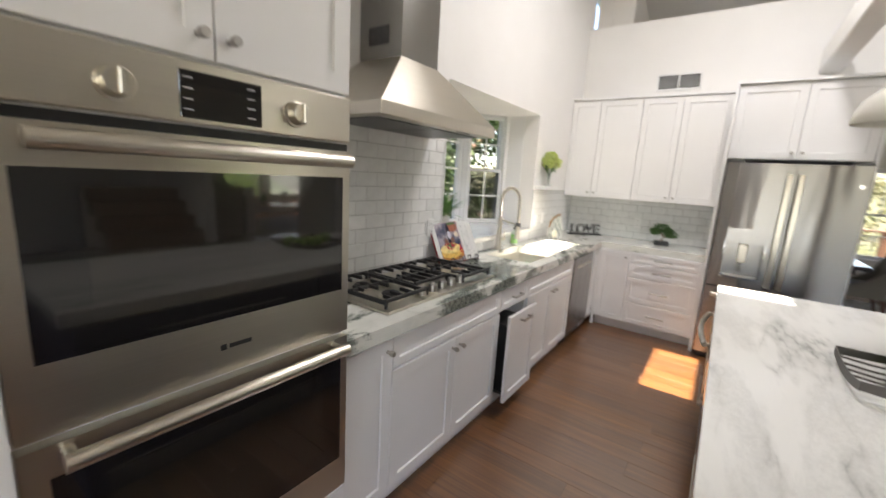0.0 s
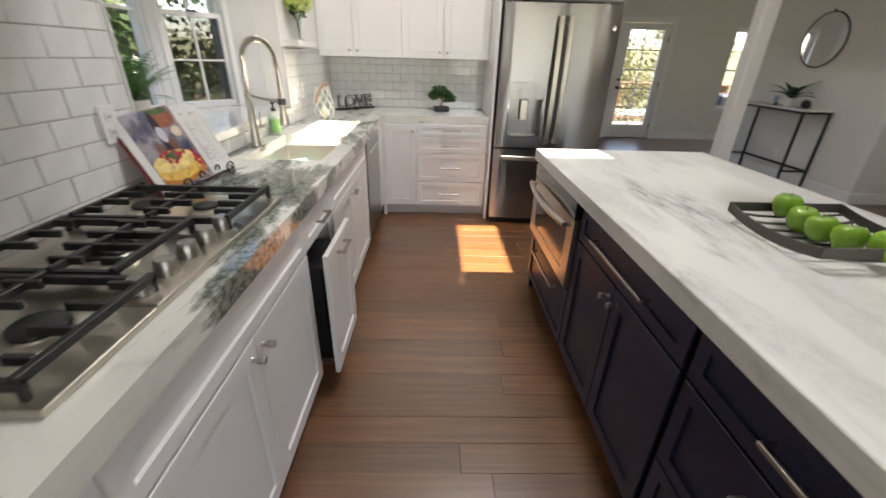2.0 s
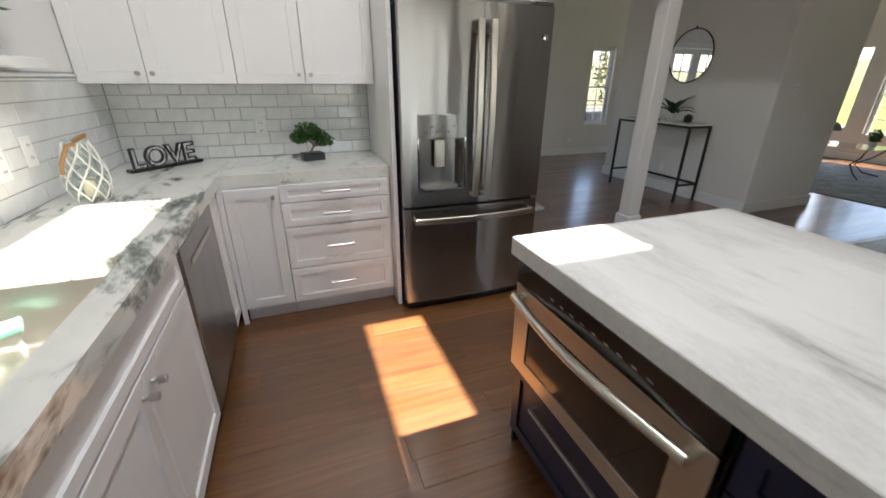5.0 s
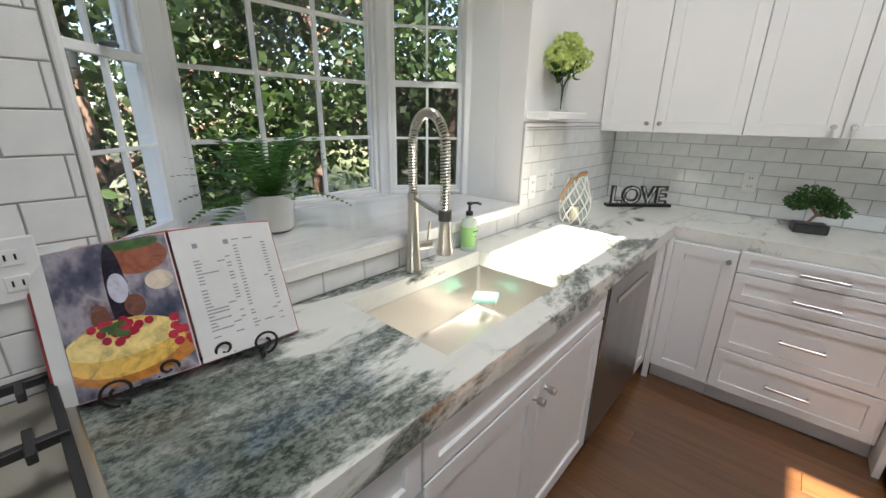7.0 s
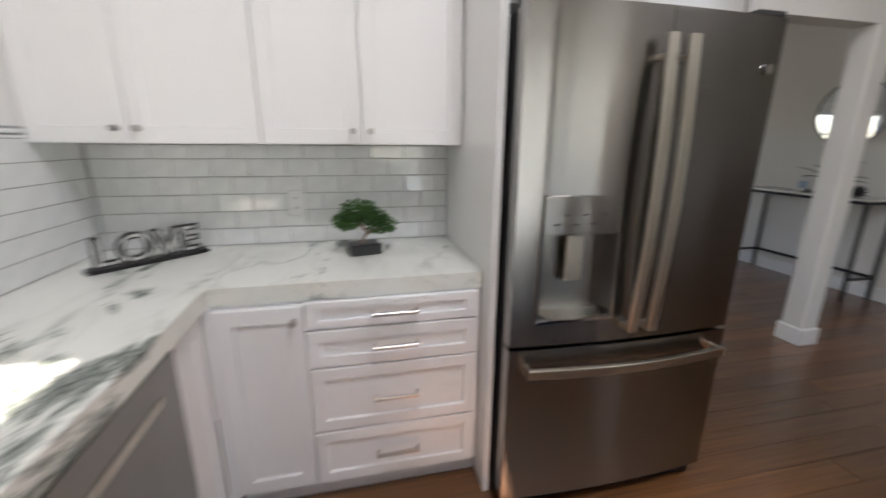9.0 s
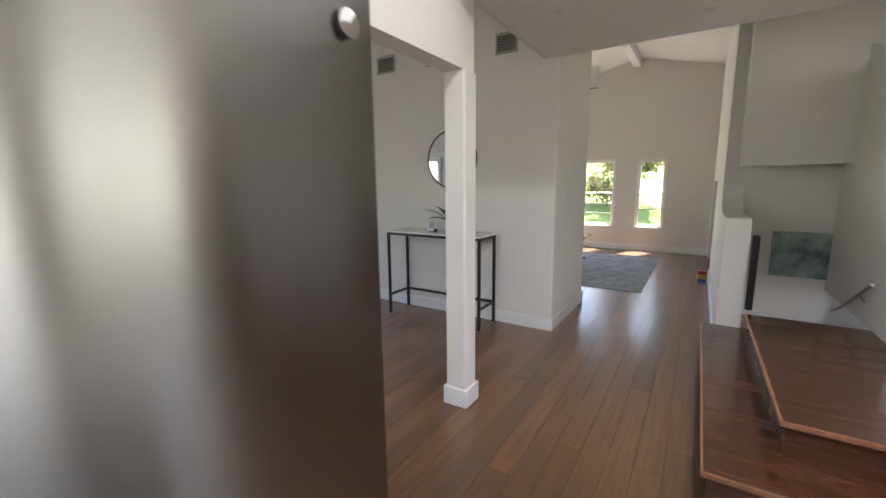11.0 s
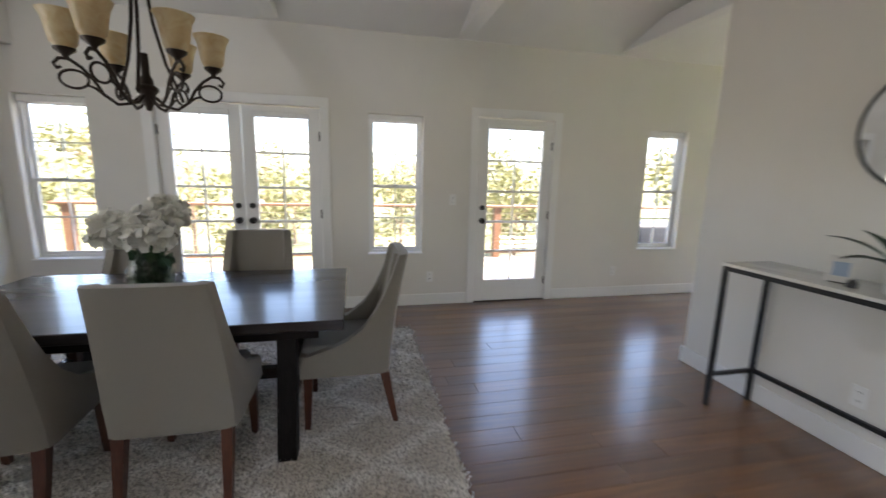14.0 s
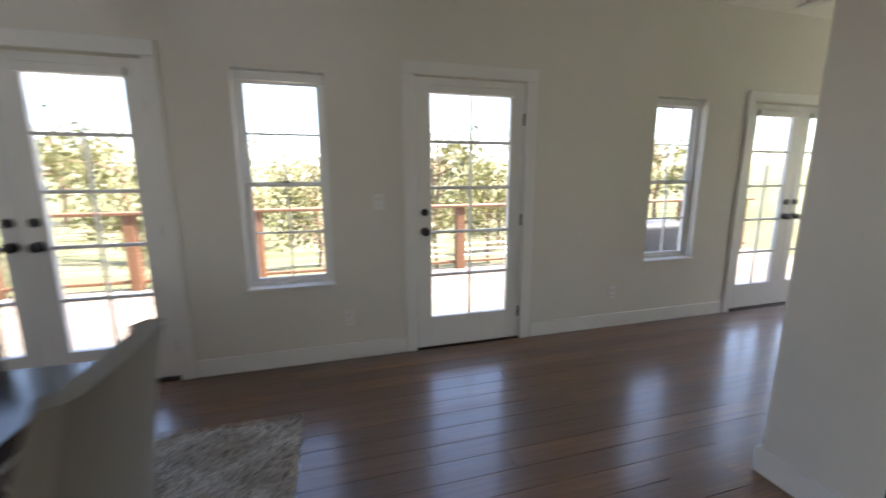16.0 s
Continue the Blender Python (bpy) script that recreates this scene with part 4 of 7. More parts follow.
for x in (LD - 0.037, LD + 0.037):
    leaf_ = ld if x < LD else rd
    grip = part("handle", flat_bar([(x, -0.048 - 0.022 * math.sin(math.pi * i / 16), 0.775 + 0.915 * i / 16) for i in range(17)], Vector((0.0185, 0, 0)), Vector((0, 0.008, 0))), STEEL_H, leaf_, "long flat curved steel handle")
    for b in ((x - 0.014, -0.05, 1.625, x + 0.014, 0.012, 1.64), (x - 0.0185, -0.056, 0.755, x + 0.0185, 0.012, 0.776)):
        part("bracket", boxes(b, bevel=0.003), STEEL_H, grip, "steel handle bracket")
grip = part("handle", flat_bar([(0.055 + (FW - 0.11) * i / 16, -0.03 - 0.03 * math.sin(math.pi * i / 16), 0.625) for i in range(17)], Vector((0, 0, 0.018)), Vector((0, 0.008, 0))), STEEL_H, fz, "long flat curved steel handle")
for x in (0.055, FW - 0.07):
    part("bracket", boxes((x, -0.032, 0.61, x + 0.015, 0.025, 0.64), bevel=0.003), STEEL_H, grip, "steel handle bracket")
part("badge", moved(turned([(0, 0), (0.016, 0), (0.016, 0.003), (0, 0.004)], 18), pose(FW - 0.05, 0.012, 1.62, 90, 0, 0)), CHROME, rd, "small round emblem")

# ---- double oven tower ----
OX = 0.635
ov = thing("oven_tower", "built-in stainless steel double wall oven under white doors", "oven", m=pose(OX, 0.43, 0, 0, 0, 90))
OW = 0.785
part("body", boxes((0.0, 0.03, 0.0, OW, 0.63, 3.0)), CABINET, ov, "white tall oven cabinet")
part("gap", boxes((0.006, 0.012, 1.58, OW - 0.006, 0.03, 1.6)), BLACK, ov, "dark gap over the oven door")
part("control_panel", boxes((0.004, 0.0, 1.606, OW - 0.004, 0.03, 1.735), bevel=0.003), STEEL_H, ov, "steel control panel")
part("display", boxes((0.31, -0.002, 1.615, 0.495, 0.01, 1.715), bevel=0.002), BLACK_GLASS, ov, "black oven display")
for k in range(4):
    for c in (0.325, 0.465):
        part("legend", boxes((c - 0.008, -0.0028, 1.632 + 0.022 * k, c + 0.012, -0.0018, 1.635 + 0.022 * k)), plain("legend_grey", (0.4, 0.4, 0.42), 0.5) if k == 0 and c < 0.4 else bpy.data.materials["legend_grey"], ov)
for x in (0.2, 0.59):
    k = part("knob", moved(turned([(0, 0), (0.034, 0), (0.034, 0.006), (0.029, 0.008), (0.027, 0.03), (0.024, 0.034), (0, 0.034)], 28), pose(x, 0, 1.662, 90, 0, 0)), STEEL_H, ov, "steel oven knob", smooth=True)
    part("grip", boxes((x - 0.005, -0.048, 1.637, x + 0.005, -0.03, 1.687), bevel=0.003), STEEL_H, k)


OVEN_VIEW = plain("oven_view_glass", (0.022, 0.019, 0.016), 0.07, 0.0, 0.9)


def oven_door(z0, z1, gz0, gz1, hz):
    d = part("door", moved(cells([0.004, 0.045, OW - 0.03, OW - 0.004], [z0, gz0, gz1, z1], -0.035, 0.0, lambda i, j: not (i == 1 and j == 1)), pose(0, 0, 0, 90, 0, 0)), STEEL_H, ov, "steel oven door with a dark window")
    part("window", boxes((0.045, 0.0006, gz0, OW - 0.03, 0.02, gz1)), BLACK_GLASS, d, "black oven glass")
    part("inner_window", boxes((0.135, 0.0, gz0 + 0.055, OW - 0.10, 0.004, gz1 - 0.035), bevel=0.0004), OVEN_VIEW, d, "see-through middle of the oven glass")
    bm = bmesh.new()
    tube(bm, [(0.06, -0.052, hz), (OW - 0.045, -0.052, hz)], 0.0185, 14)
    for x in (0.075, OW - 0.06):
        tube(bm, [(x, 0.0, hz), (x, -0.05, hz)], 0.011, 10)
    part("handle", bm, STEEL_H, d, "round steel oven handle", smooth=True)
    return d


od = oven_door(0.995, 1.578, 1.14, 1.50, 1.548)
oven_door(0.40, 0.975, 0.52, 0.905, 0.955)
part("emblem", boxes((0.37, -0.0012, 1.058, 0.385, 0.0, 1.073), (0.392, -0.0012, 1.060, 0.45, 0.0, 1.071)), DARK_STEEL, od, "small dark maker's mark")
for x0, hw in ((0.0, "krb"), (OW / 2, "klb")):
    d = part("door", shaker(OW / 2 - 0.004, 0.66, 0.058), CABINET, ov, m=pose(x0 + 0.002, 0.008, 1.745))
    knob(d, 0.032 if "l" in hw else OW / 2 - 0.036, 0.05)
part("drawer_front", shaker(OW - 0.006, 0.28, 0.058), CABINET, ov, m=pose(0.003, 0.008, 0.105))
tagged(part("wall_beside_ovens", boxes((0.0, -2.5, -0.02, 0.66, 0.428, 4.0)), KITCHEN_WALL), "plain painted wall beside the oven tower", "wall", kind="structure")

# ---- range hood ----
hood = thing("range_hood", "stainless steel chimney range hood over the cooktop", "range hood", m=pose(0, 1.96, 0))
part("chimney", boxes((0.002, -0.14, 2.05, 0.285, 0.14, 4.0), bevel=0.003), STEEL, hood)
part("vent_grille", boxes((0.07, -0.1425, 2.12, 0.2, -0.139, 2.2)), DARK_STEEL, hood)
bm = bmesh.new()
lo = [bm.verts.new(p) for p in ((0.002, -0.455, 1.80), (0.475, -0.455, 1.80), (0.475, 0.455, 1.80), (0.002, 0.455, 1.80))]
hi = [bm.verts.new(p) for p in ((0.002, -0.14, 2.055), (0.285, -0.14, 2.055), (0.285, 0.14, 2.055), (0.002, 0.14, 2.055))]
for i in range(4):
    bm.faces.new((lo[i], lo[(i + 1) % 4], hi[(i + 1) % 4], hi[i]))
bm.faces.new(lo[::-1])
bm.faces.new(hi)
part("canopy", bm, STEEL_H, hood)
part("rim", boxes((0.002, -0.457, 1.745, 0.477, 0.457, 1.80), bevel=0.003), STEEL_H, hood)
part("filter", boxes((0.04, -0.40, 1.741, 0.40, -0.005, 1.745), (0.04, 0.005, 1.741, 0.40, 0.40, 1.745)), DARK_STEEL, hood)
for k in range(4):
    part("button", moved(turned([(0, 0), (0.008, 0), (0.008, 0.004), (0, 0.004)], 12), pose(0.45, 0.12 + 0.035 * k, 1.741)), BLACK, hood)

# ---- cooktop ----
DARK_NICKEL = metal("dark_nickel", (0.42, 0.40, 0.37), 0.34, (80, 80, 80), 0.1)
ck = thing("cooktop", "stainless gas cooktop with black cast-iron grates and five knobs", "cooktop", m=pose(0, 1.545, 0.921))
CL = 0.945
part("tray", boxes((0.035, 0, 0, 0.515, CL, 0.014), (0.40, 0.255, 0.0125, 0.517, 0.685, 0.018), bevel=0.004, seg=2), STEEL_H, ck)
burners = [(0.17, 0.17, 0.04), (0.37, 0.17, 0.045), (0.26, 0.47, 0.06), (0.16, 0.78, 0.04), (0.34, 0.78, 0.035)]
for x, y, r in burners:
    b = part("burner", moved(turned([(0, 0.0), (r * 1.5, 0.0), (r * 1.45, 0.006), (r * 1.1, 0.010), (r * 1.05, 0.014), (0, 0.014)], 28), pose(x, y, 0.0142)), STEEL_H, ck, "bright steel burner ring", smooth=True)
    part("cap", moved(turned([(0, 0.0), (r, 0.0), (r, 0.006), (r * 0.9, 0.010), (0, 0.011)], 28), pose(x, y, 0.0283)), IRON, b, "black enamel burner cap", smooth=True)
for y0, y1 in ((0.015, 0.315), (0.325, 0.62), (0.63, 0.93)):
    z0, z1 = 0.043, 0.060
    xs0, xs1 = 0.05, 0.395 if y0 > 0.3 and y1 < 0.65 else 0.485
    xm = xs0 + 0.205
    bs = [(xs0, y0, z0 - 0.01, xs1, y0 + 0.014, z1 - 0.008), (xs0, y1 - 0.014, z0 - 0.01, xs1, y1, z1 - 0.008)]
    bs += [(x, y0 + 0.001, z0, x + 0.014, y1 - 0.001, z1) for x in (xs0, xm, xs1 - 0.014)]
    for k in range(4):
        y = y0 + 0.045 + (y1 - y0 - 0.09) * k / 3
        long_ = 0.085 if k in (1, 2) else 0.06
        bs += [(xs0 + 0.013, y - 0.006, z0 + 0.002, xs0 + long_, y + 0.006, z1 + 0.003), (xm - long_ + 0.03, y - 0.006, z0 + 0.002, xm + 0.012 + long_ - 0.03, y + 0.006, z1 + 0.003), (xs1 - long_, y - 0.006, z0 + 0.002, xs1 - 0.012, y + 0.006, z1 + 0.003)]
    bs += [(x, y, 0.014, x + 0.012, y + 0.012, z0) for x in (xs0 + 0.001, xs1 - 0.013) for y in (y0 + 0.001, y1 - 0.013)]
    part("grate", boxes(*bs, bevel=0.0015), IRON, ck, "black cast-iron grate")
for k in range(5):
    part("knob", moved(turned([(0, 0), (0.025, 0), (0.025, 0.012), (0.022, 0.034), (0.019, 0.038), (0, 0.038)], 20), pose(0.458, 0.30 + 0.085 * k, 0.018)), DARK_NICKEL, ck, "satin steel cooktop knob", smooth=True)

# ---- island ----
IX, IY0, IY1 = 1.685, 0.72, 3.46
isl_top = tagged(part("island_worktop", boxes((1.648, 0.68, CT, 2.645, 3.492, 0.92), bevel=0.003), PALE_MARBLE), "polished white marble island top with grey veins", "worktop")


def island_run(y_from):
    return pose(IX, y_from, 0, 0, 0, -90)


isl = cabinet("island_cabinet", "navy shaker island cabinet with a drawer over two doors", island_run(2.715), 0.81, 0.10, CT, 0.85,
        [("drawer", 0, 0.81, 0.69, 0.845, "long"), ("door", 0, 0.405, 0.10, 0.685, "kr"), ("door", 0.405, 0.81, 0.10, 0.685, "kl")], NAVY, group="navy island cabinets")
cabinet("island_cabinet", "navy shaker island cabinet with deep drawers", island_run(1.885), 1.16, 0.10, CT, 0.85,
        [("drawer", 0, 1.16, 0.69, 0.845, "long"), ("drawer", 0, 1.16, 0.40, 0.685, "long"), ("drawer", 0, 1.16, 0.10, 0.395, "long")], NAVY, group="navy island cabinets")
cabinet("island_cabinet", "navy island cabinet under the microwave drawer", island_run(3.46), 0.74, 0.10, 0.43, 0.85, [("drawer", 0, 0.74, 0.10, 0.42, "long")], NAVY, group="navy island cabinets")
mw = thing("microwave_drawer", "stainless steel microwave drawer built into the navy island", "microwave", m=island_run(3.46) @ pose(0, -0.024, 0))
part("body", boxes((0.004, 0.03, 0.432, 0.736, 0.6, 0.857)), BLACK, mw)
part("door", moved(cells([0.006, 0.09, 0.65, 0.734], [0.435, 0.49, 0.70, 0.765], -0.03, 0.0, lambda i, j: not (i == 1 and j == 1)), pose(0, 0, 0, 90, 0, 0)), STEEL_H, mw)
part("window", boxes((0.09, 0.004, 0.49, 0.65, 0.02, 0.70)), BLACK_GLASS, mw, "dark microwave glass")
part("control_panel", boxes((0.006, -0.004, 0.772, 0.734, 0.03, 0.852), bevel=0.003), BLACK_GLASS, mw, "black touch panel")
for k in range(9):
    part("legend", boxes((0.2 + 0.045 * k, -0.0048, 0.806, 0.215 + 0.045 * k, -0.0038, 0.81)), bpy.data.materials["legend_grey"], mw)
bm = bmesh.new()
tube(bm, [(0.04 + 0.66 * i / 12, -0.03 - 0.03 * math.sin(math.pi * i / 12), 0.735) for i in range(13)], 0.014, 12)
tube(bm, [(0.05, 0.0, 0.735), (0.05, -0.035, 0.735)], 0.011, 8)
tube(bm, [(0.69, 0.0, 0.735), (0.69, -0.035, 0.735)], 0.011, 8)
part("handle", bm, STEEL_H, mw, "curved steel handle", smooth=True)
for b in ((2.536, 0.74, 0.0, 2.56, 3.46, CT), (IX + 0.022, 3.461, 0.0, 2.56, 3.476, CT), (IX + 0.022, 0.722, 0.0, 2.56, 0.73, CT)):
    part("end_panel", moved(boxes(b, bevel=0.002), island_run(2.715).inverted()), NAVY, isl)

# ---- kitchen things ----
def leaves(bm, centre, spread, n, size, rng, flat=0.0, droop=0.0, shape="quad"):
    """Small leaf blades strewn through an uneven ellipsoid."""
    c = Vector(centre)
    for _ in range(n):
        while True:
            p = Vector((rng.uniform(-1, 1), rng.uniform(-1, 1), rng.uniform(-1, 1)))
            if 0.12 < p.length <= 1:
                break
        p = Vector((p.x * spread[0], p.y * spread[1], p.z * spread[2])) + c
        d = Vector((rng.gauss(0, 1), rng.gauss(0, 1), rng.gauss(0, 1) * (1 - flat) - droop)).normalized()
        s = d.orthogonal().normalized()
        s = (s * math.cos(rng.uniform(0, 6.28)) + d.cross(s) * math.sin(rng.uniform(0, 6.28))).normalized()
        L = size * rng.uniform(0.6, 1.3)
        w = L * 0.32
        q = [bm.verts.new(v) for v in (p - d * L / 2, p + s * w + d.cross(s) * w * 0.3, p + d * L / 2, p - s * w + d.cross(s) * w * 0.3)]
        bm.faces.new(q)


def letters(name, text, size, material, parent, m, depth=0.001, offset=0.0):
    cu = bpy.data.curves.new(name, "FONT")
    cu.body, cu.size, cu.extrude, cu.offset = text, size, depth, offset
    cu.align_x = "CENTER"
    tmp = bpy.data.objects.new("tmp", cu)
    scene.collection.objects.link(tmp)
    bpy.context.view_layer.update()
    me = bpy.data.meshes.new_from_object(tmp.evaluated_get(bpy.context.evaluated_depsgraph_get()))
    bpy.data.objects.remove(tmp)
    me.name = name
    me.materials.clear()
    me.materials.append(material)
    ob = new(name, me)
    ob.parent, ob.matrix_basis = parent, m
    return ob


# tap
tap = thing("tap", "brushed steel spring-neck kitchen tap behind the sink", "tap", m=pose(0.06, 3.40, 0.921, 0, 0, -16))
part("body", turned([(0, 0), (0.029, 0), (0.029, 0.006), (0.026, 0.012), (0.019, 0.16), (0.017, 0.25), (0.019, 0.254), (0.019, 0.275), (0, 0.275)], 24), STEEL_H, tap, smooth=True)
hose = [(0.0, 0, 0.275 + 0.0155 * i) for i in range(11)]
hose += [(0.098 - 0.098 * math.cos(a), 0, 0.43 + 0.098 * math.sin(a)) for a in [math.pi * k / 14 for k in range(1, 15)]]
hose += [(0.196 + 0.0004 * k, 0, 0.43 - 0.018 * k) for k in range(1, 12)]
part("hose", rods(hose, r=0.008, seg=10), DARK_STEEL, tap, smooth=True)
cu = []
acc = 0.0
for a, b in zip(hose, hose[1:]):
    a, b = Vector(a), Vector(b)
    d = (b - a).normalized()
    n1 = Vector((0, 1, 0))
    n2 = d.cross(n1)
    L = (b - a).length
    steps_ = max(2, int(L / 0.0011))
    for k in range(steps_):
        ang = (acc + L * k / steps_) / 0.009 * 2 * math.pi
        cu.append(a + d * L * k / steps_ + 0.0135 * (math.cos(ang) * n1 + math.sin(ang) * n2))
    acc += L
part("spring", rods(cu, r=0.0026, seg=5), STEEL_H, tap, "coiled steel spring", smooth=True)
part("spray_head", moved(turned([(0, 0), (0.024, 0), (0.025, 0.01), (0.021, 0.03), (0.016, 0.1), (0.017, 0.12), (0.0, 0.12)], 20), pose(0.2, 0, 0.12)), STEEL_H, tap, smooth=True)
part("arm", rods([(0, 0, 0.262), (0.1, 0, 0.245), (0.2, 0, 0.238)], r=0.0075, seg=10), STEEL_H, tap, smooth=True)
part("collar", moved(turned([(0, 0), (0.02, 0), (0.02, 0.03), (0, 0.03)], 18), pose(0.2, 0, 0.225)), DARK_STEEL, tap, smooth=True)
lever = part("lever", moved(turned([(0, 0), (0.017, 0), (0.017, 0.055), (0.014, 0.06), (0, 0.06)], 18), pose(0.0, 0.012, 0.085, -90, 0, 0)), STEEL_H, tap, smooth=True)
part("handle", rods([(0.0, 0.058, 0.09), (0.0, 0.066, 0.17)], r=0.004, seg=8), STEEL_H, lever, smooth=True)

# soap
soap = thing("soap_bottle", "clear pump bottle of green hand soap with a black pump", "soap bottle", m=pose(0.055, 3.72, 0.921))
GREEN_SOAP = plain("green_soap", (0.32, 0.62, 0.22), 0.25)
part("bottle", turned([(0, 0), (0.029, 0), (0.032, 0.004), (0.032, 0.11), (0.028, 0.125), (0.014, 0.135), (0.013, 0.145), (0, 0.145)], 24), plain("pale_soap", (0.62, 0.70, 0.60), 0.15), soap, smooth=True)
part("label", turned([(0.0325, 0.018), (0.0327, 0.02), (0.0327, 0.098), (0.0325, 0.1)], 24, False), GREEN_SOAP, soap, "green paper label", smooth=True)
part("print", boxes((0.0325, -0.014, 0.08, 0.0335, 0.014, 0.086), (0.0325, -0.008, 0.06, 0.0335, 0.008, 0.063), bevel=0), plain("dark_print", (0.05, 0.12, 0.04), 0.6), soap)
part("pump", turned([(0, 0.145), (0.015, 0.145), (0.015, 0.16), (0.006, 0.165), (0.005, 0.185), (0.012, 0.188), (0.012, 0.198), (0, 0.2)], 16), BLACK, soap, "black pump", smooth=True)
part("spout", rods([(0, 0, 0.193), (0.02, 0.02, 0.195), (0.032, 0.032, 0.188)], r=0.005, seg=8), BLACK, soap, smooth=True)

# glass with a sponge, in the sink
cup = thing("glass", "small clear drinking glass standing in the sink", "glass", m=pose(0.20, 3.655, 0.673))
part("bowl", turned([(0.03, 0), (0.032, 0.003), (0.037, 0.09), (0.034, 0.09), (0.029, 0.008), (0, 0.008)], 20), JAR_GLASS, cup, smooth=True)
tagged(part("sponge", boxes((-0.048, -0.034, 0, 0.048, 0.034, 0.018), bevel=0.005, seg=2), plain("mint_sponge", (0.10, 0.25, 0.20), 0.95), m=pose(0.20, 3.655, 0.764, 4, -5, 25)), "mint green sponge lying on the glass", "sponge")

# cookbook on a wire stand
stand = thing("book_stand", "black wrought-iron cookbook stand with curls", "book stand", m=pose(0.135, 2.68, 0.9215, 0, 0, -6))


def curl(cx, cz, r, turns, start, y, sgn=1):
    return [(y, cx + sgn * r * (1 - 0.7 * i / 26) * math.cos(start + turns * 2 * math.pi * i / 26), cz + r * (1 - 0.7 * i / 26) * math.sin(start + turns * 2 * math.pi * i / 26)) for i in range(27)]


part("feet", rods([(-0.16, -0.12, 0.004), (0.0, -0.12, 0.02), (0.03, -0.12, 0.02)], [(-0.16, 0.12, 0.004), (0.0, 0.12, 0.02), (0.03, 0.12, 0.02)], [(0.03, -0.12, 0.02), (0.03, 0.12, 0.02)], r=0.0035), BLACK_METAL, stand, smooth=True)
part("curl", rods([(-0.0, -0.12, 0.02), (0.05, -0.12, 0.004), (0.06, -0.12, 0.02)], r=0.0035), BLACK_METAL, stand)
part("curl", rods([(0.03, 0.12, 0.02), (0.06, 0.12, 0.004), (0.07, 0.12, 0.02)], r=0.0035), BLACK_METAL, stand)
for s in (-1, 1):
    part("curl", rods(curl(0.13 * s, 0.03, 0.03, 1.4, -1.5, 0.045, s), r=0.003, seg=6), BLACK_METAL, stand, smooth=True)
    part("curl", rods(curl(0.05 * s, 0.045, 0.022, 1.3, -2.6, 0.045, -s), r=0.003, seg=6), BLACK_METAL, stand, smooth=True)
    part("back_rail", rods([(-0.005, 0.1 * s, 0.02), (-0.09, 0.1 * s, 0.25)], r=0.0035, seg=6), BLACK_METAL, stand)
part("ledge", rods([(0.045, -0.13, 0.02), (0.045, 0.0, 0.04), (0.045, 0.13, 0.02)], r=0.003, seg=6), BLACK_METAL, stand, smooth=True)
book = thing("cookbook", "open cookbook with a photograph of a cake, leaning on its stand", "book", m=pose(0.18, 2.68, 0.945, 0, 0, -6) @ pose(0, 0, 0, 0, -26, 0) @ Matrix.Scale(0.96, 4))
PAGE = plain("page_white", (0.68, 0.68, 0.67), 0.5)


def page(y0, y1, z1, lift, t0=0.0):
    """A page that curves up towards the fold; the face looks along +x."""
    bm = bmesh.new()
    n = 10
    a, b = [], []
    for i in range(n + 1):
        u = i / n
        y = y0 + (y1 - y0) * u
        x = 0.012 + lift * math.sin(math.pi * u) ** 1.0 * 0.9 + t0
        a.append((x, y))
    for (xa, ya), (xb, yb) in zip(a, a[1:]):
        f = [bm.verts.new(p) for p in ((xa, ya, 0.004), (xb, yb, 0.004), (xb, yb, z1), (xa, ya, z1))]
        bm.faces.new(f)
        g = [bm.verts.new(p) for p in ((0.003, ya, 0.004), (0.003, yb, 0.004), (0.003, yb, z1), (0.003, ya, z1))]
        bm.faces.new(g[::-1])
        bm.faces.new((f[3], f[2], g[2], g[3]))
        bm.faces.new((g[0], g[1], f[1], f[0]))
    bmesh.ops.remove_doubles(bm, verts=bm.verts, dist=1e-5)
    return bm


BH = 0.295
RED_COVER = plain("red_cover", (0.35, 0.04, 0.04), 0.4)
for _a, _y0, _y1 in ((-13, -0.236, 0.002), (13, -0.002, 0.236)):
    part("cover", boxes((0.0, _y0, 0.0, 0.003, _y1, BH + 0.006), bevel=0.001), RED_COVER, book, "red hard cover", m=pose(0, 0, 0, 0, 0, _a))
lp = part("page", page(-0.228, 0.0, BH, 0.014), PAGE, book, smooth=True, m=pose(0, 0, 0, 0, 0, -13))
rp = part("page", page(0.0, 0.228, BH, 0.014), PAGE, book, smooth=True, m=pose(0, 0, 0, 0, 0, 13))


def on_page(u):
    return 0.012 + 0.014 * math.sin(math.pi * u) * 0.9


def printed(name, c, rough=0.3):
    """A patch of a printed photograph, mottled in tone."""
    n = Nodes(name)
    g = n.noise(38, 5, 0.65, 0.8)
    n.set(color=n.ramp(g, [(0.28, [v * 0.45 for v in c]), (0.5, c), (0.74, [min(1, v * 1.25 + 0.02) for v in c])]), rough=rough)
    return n.mat


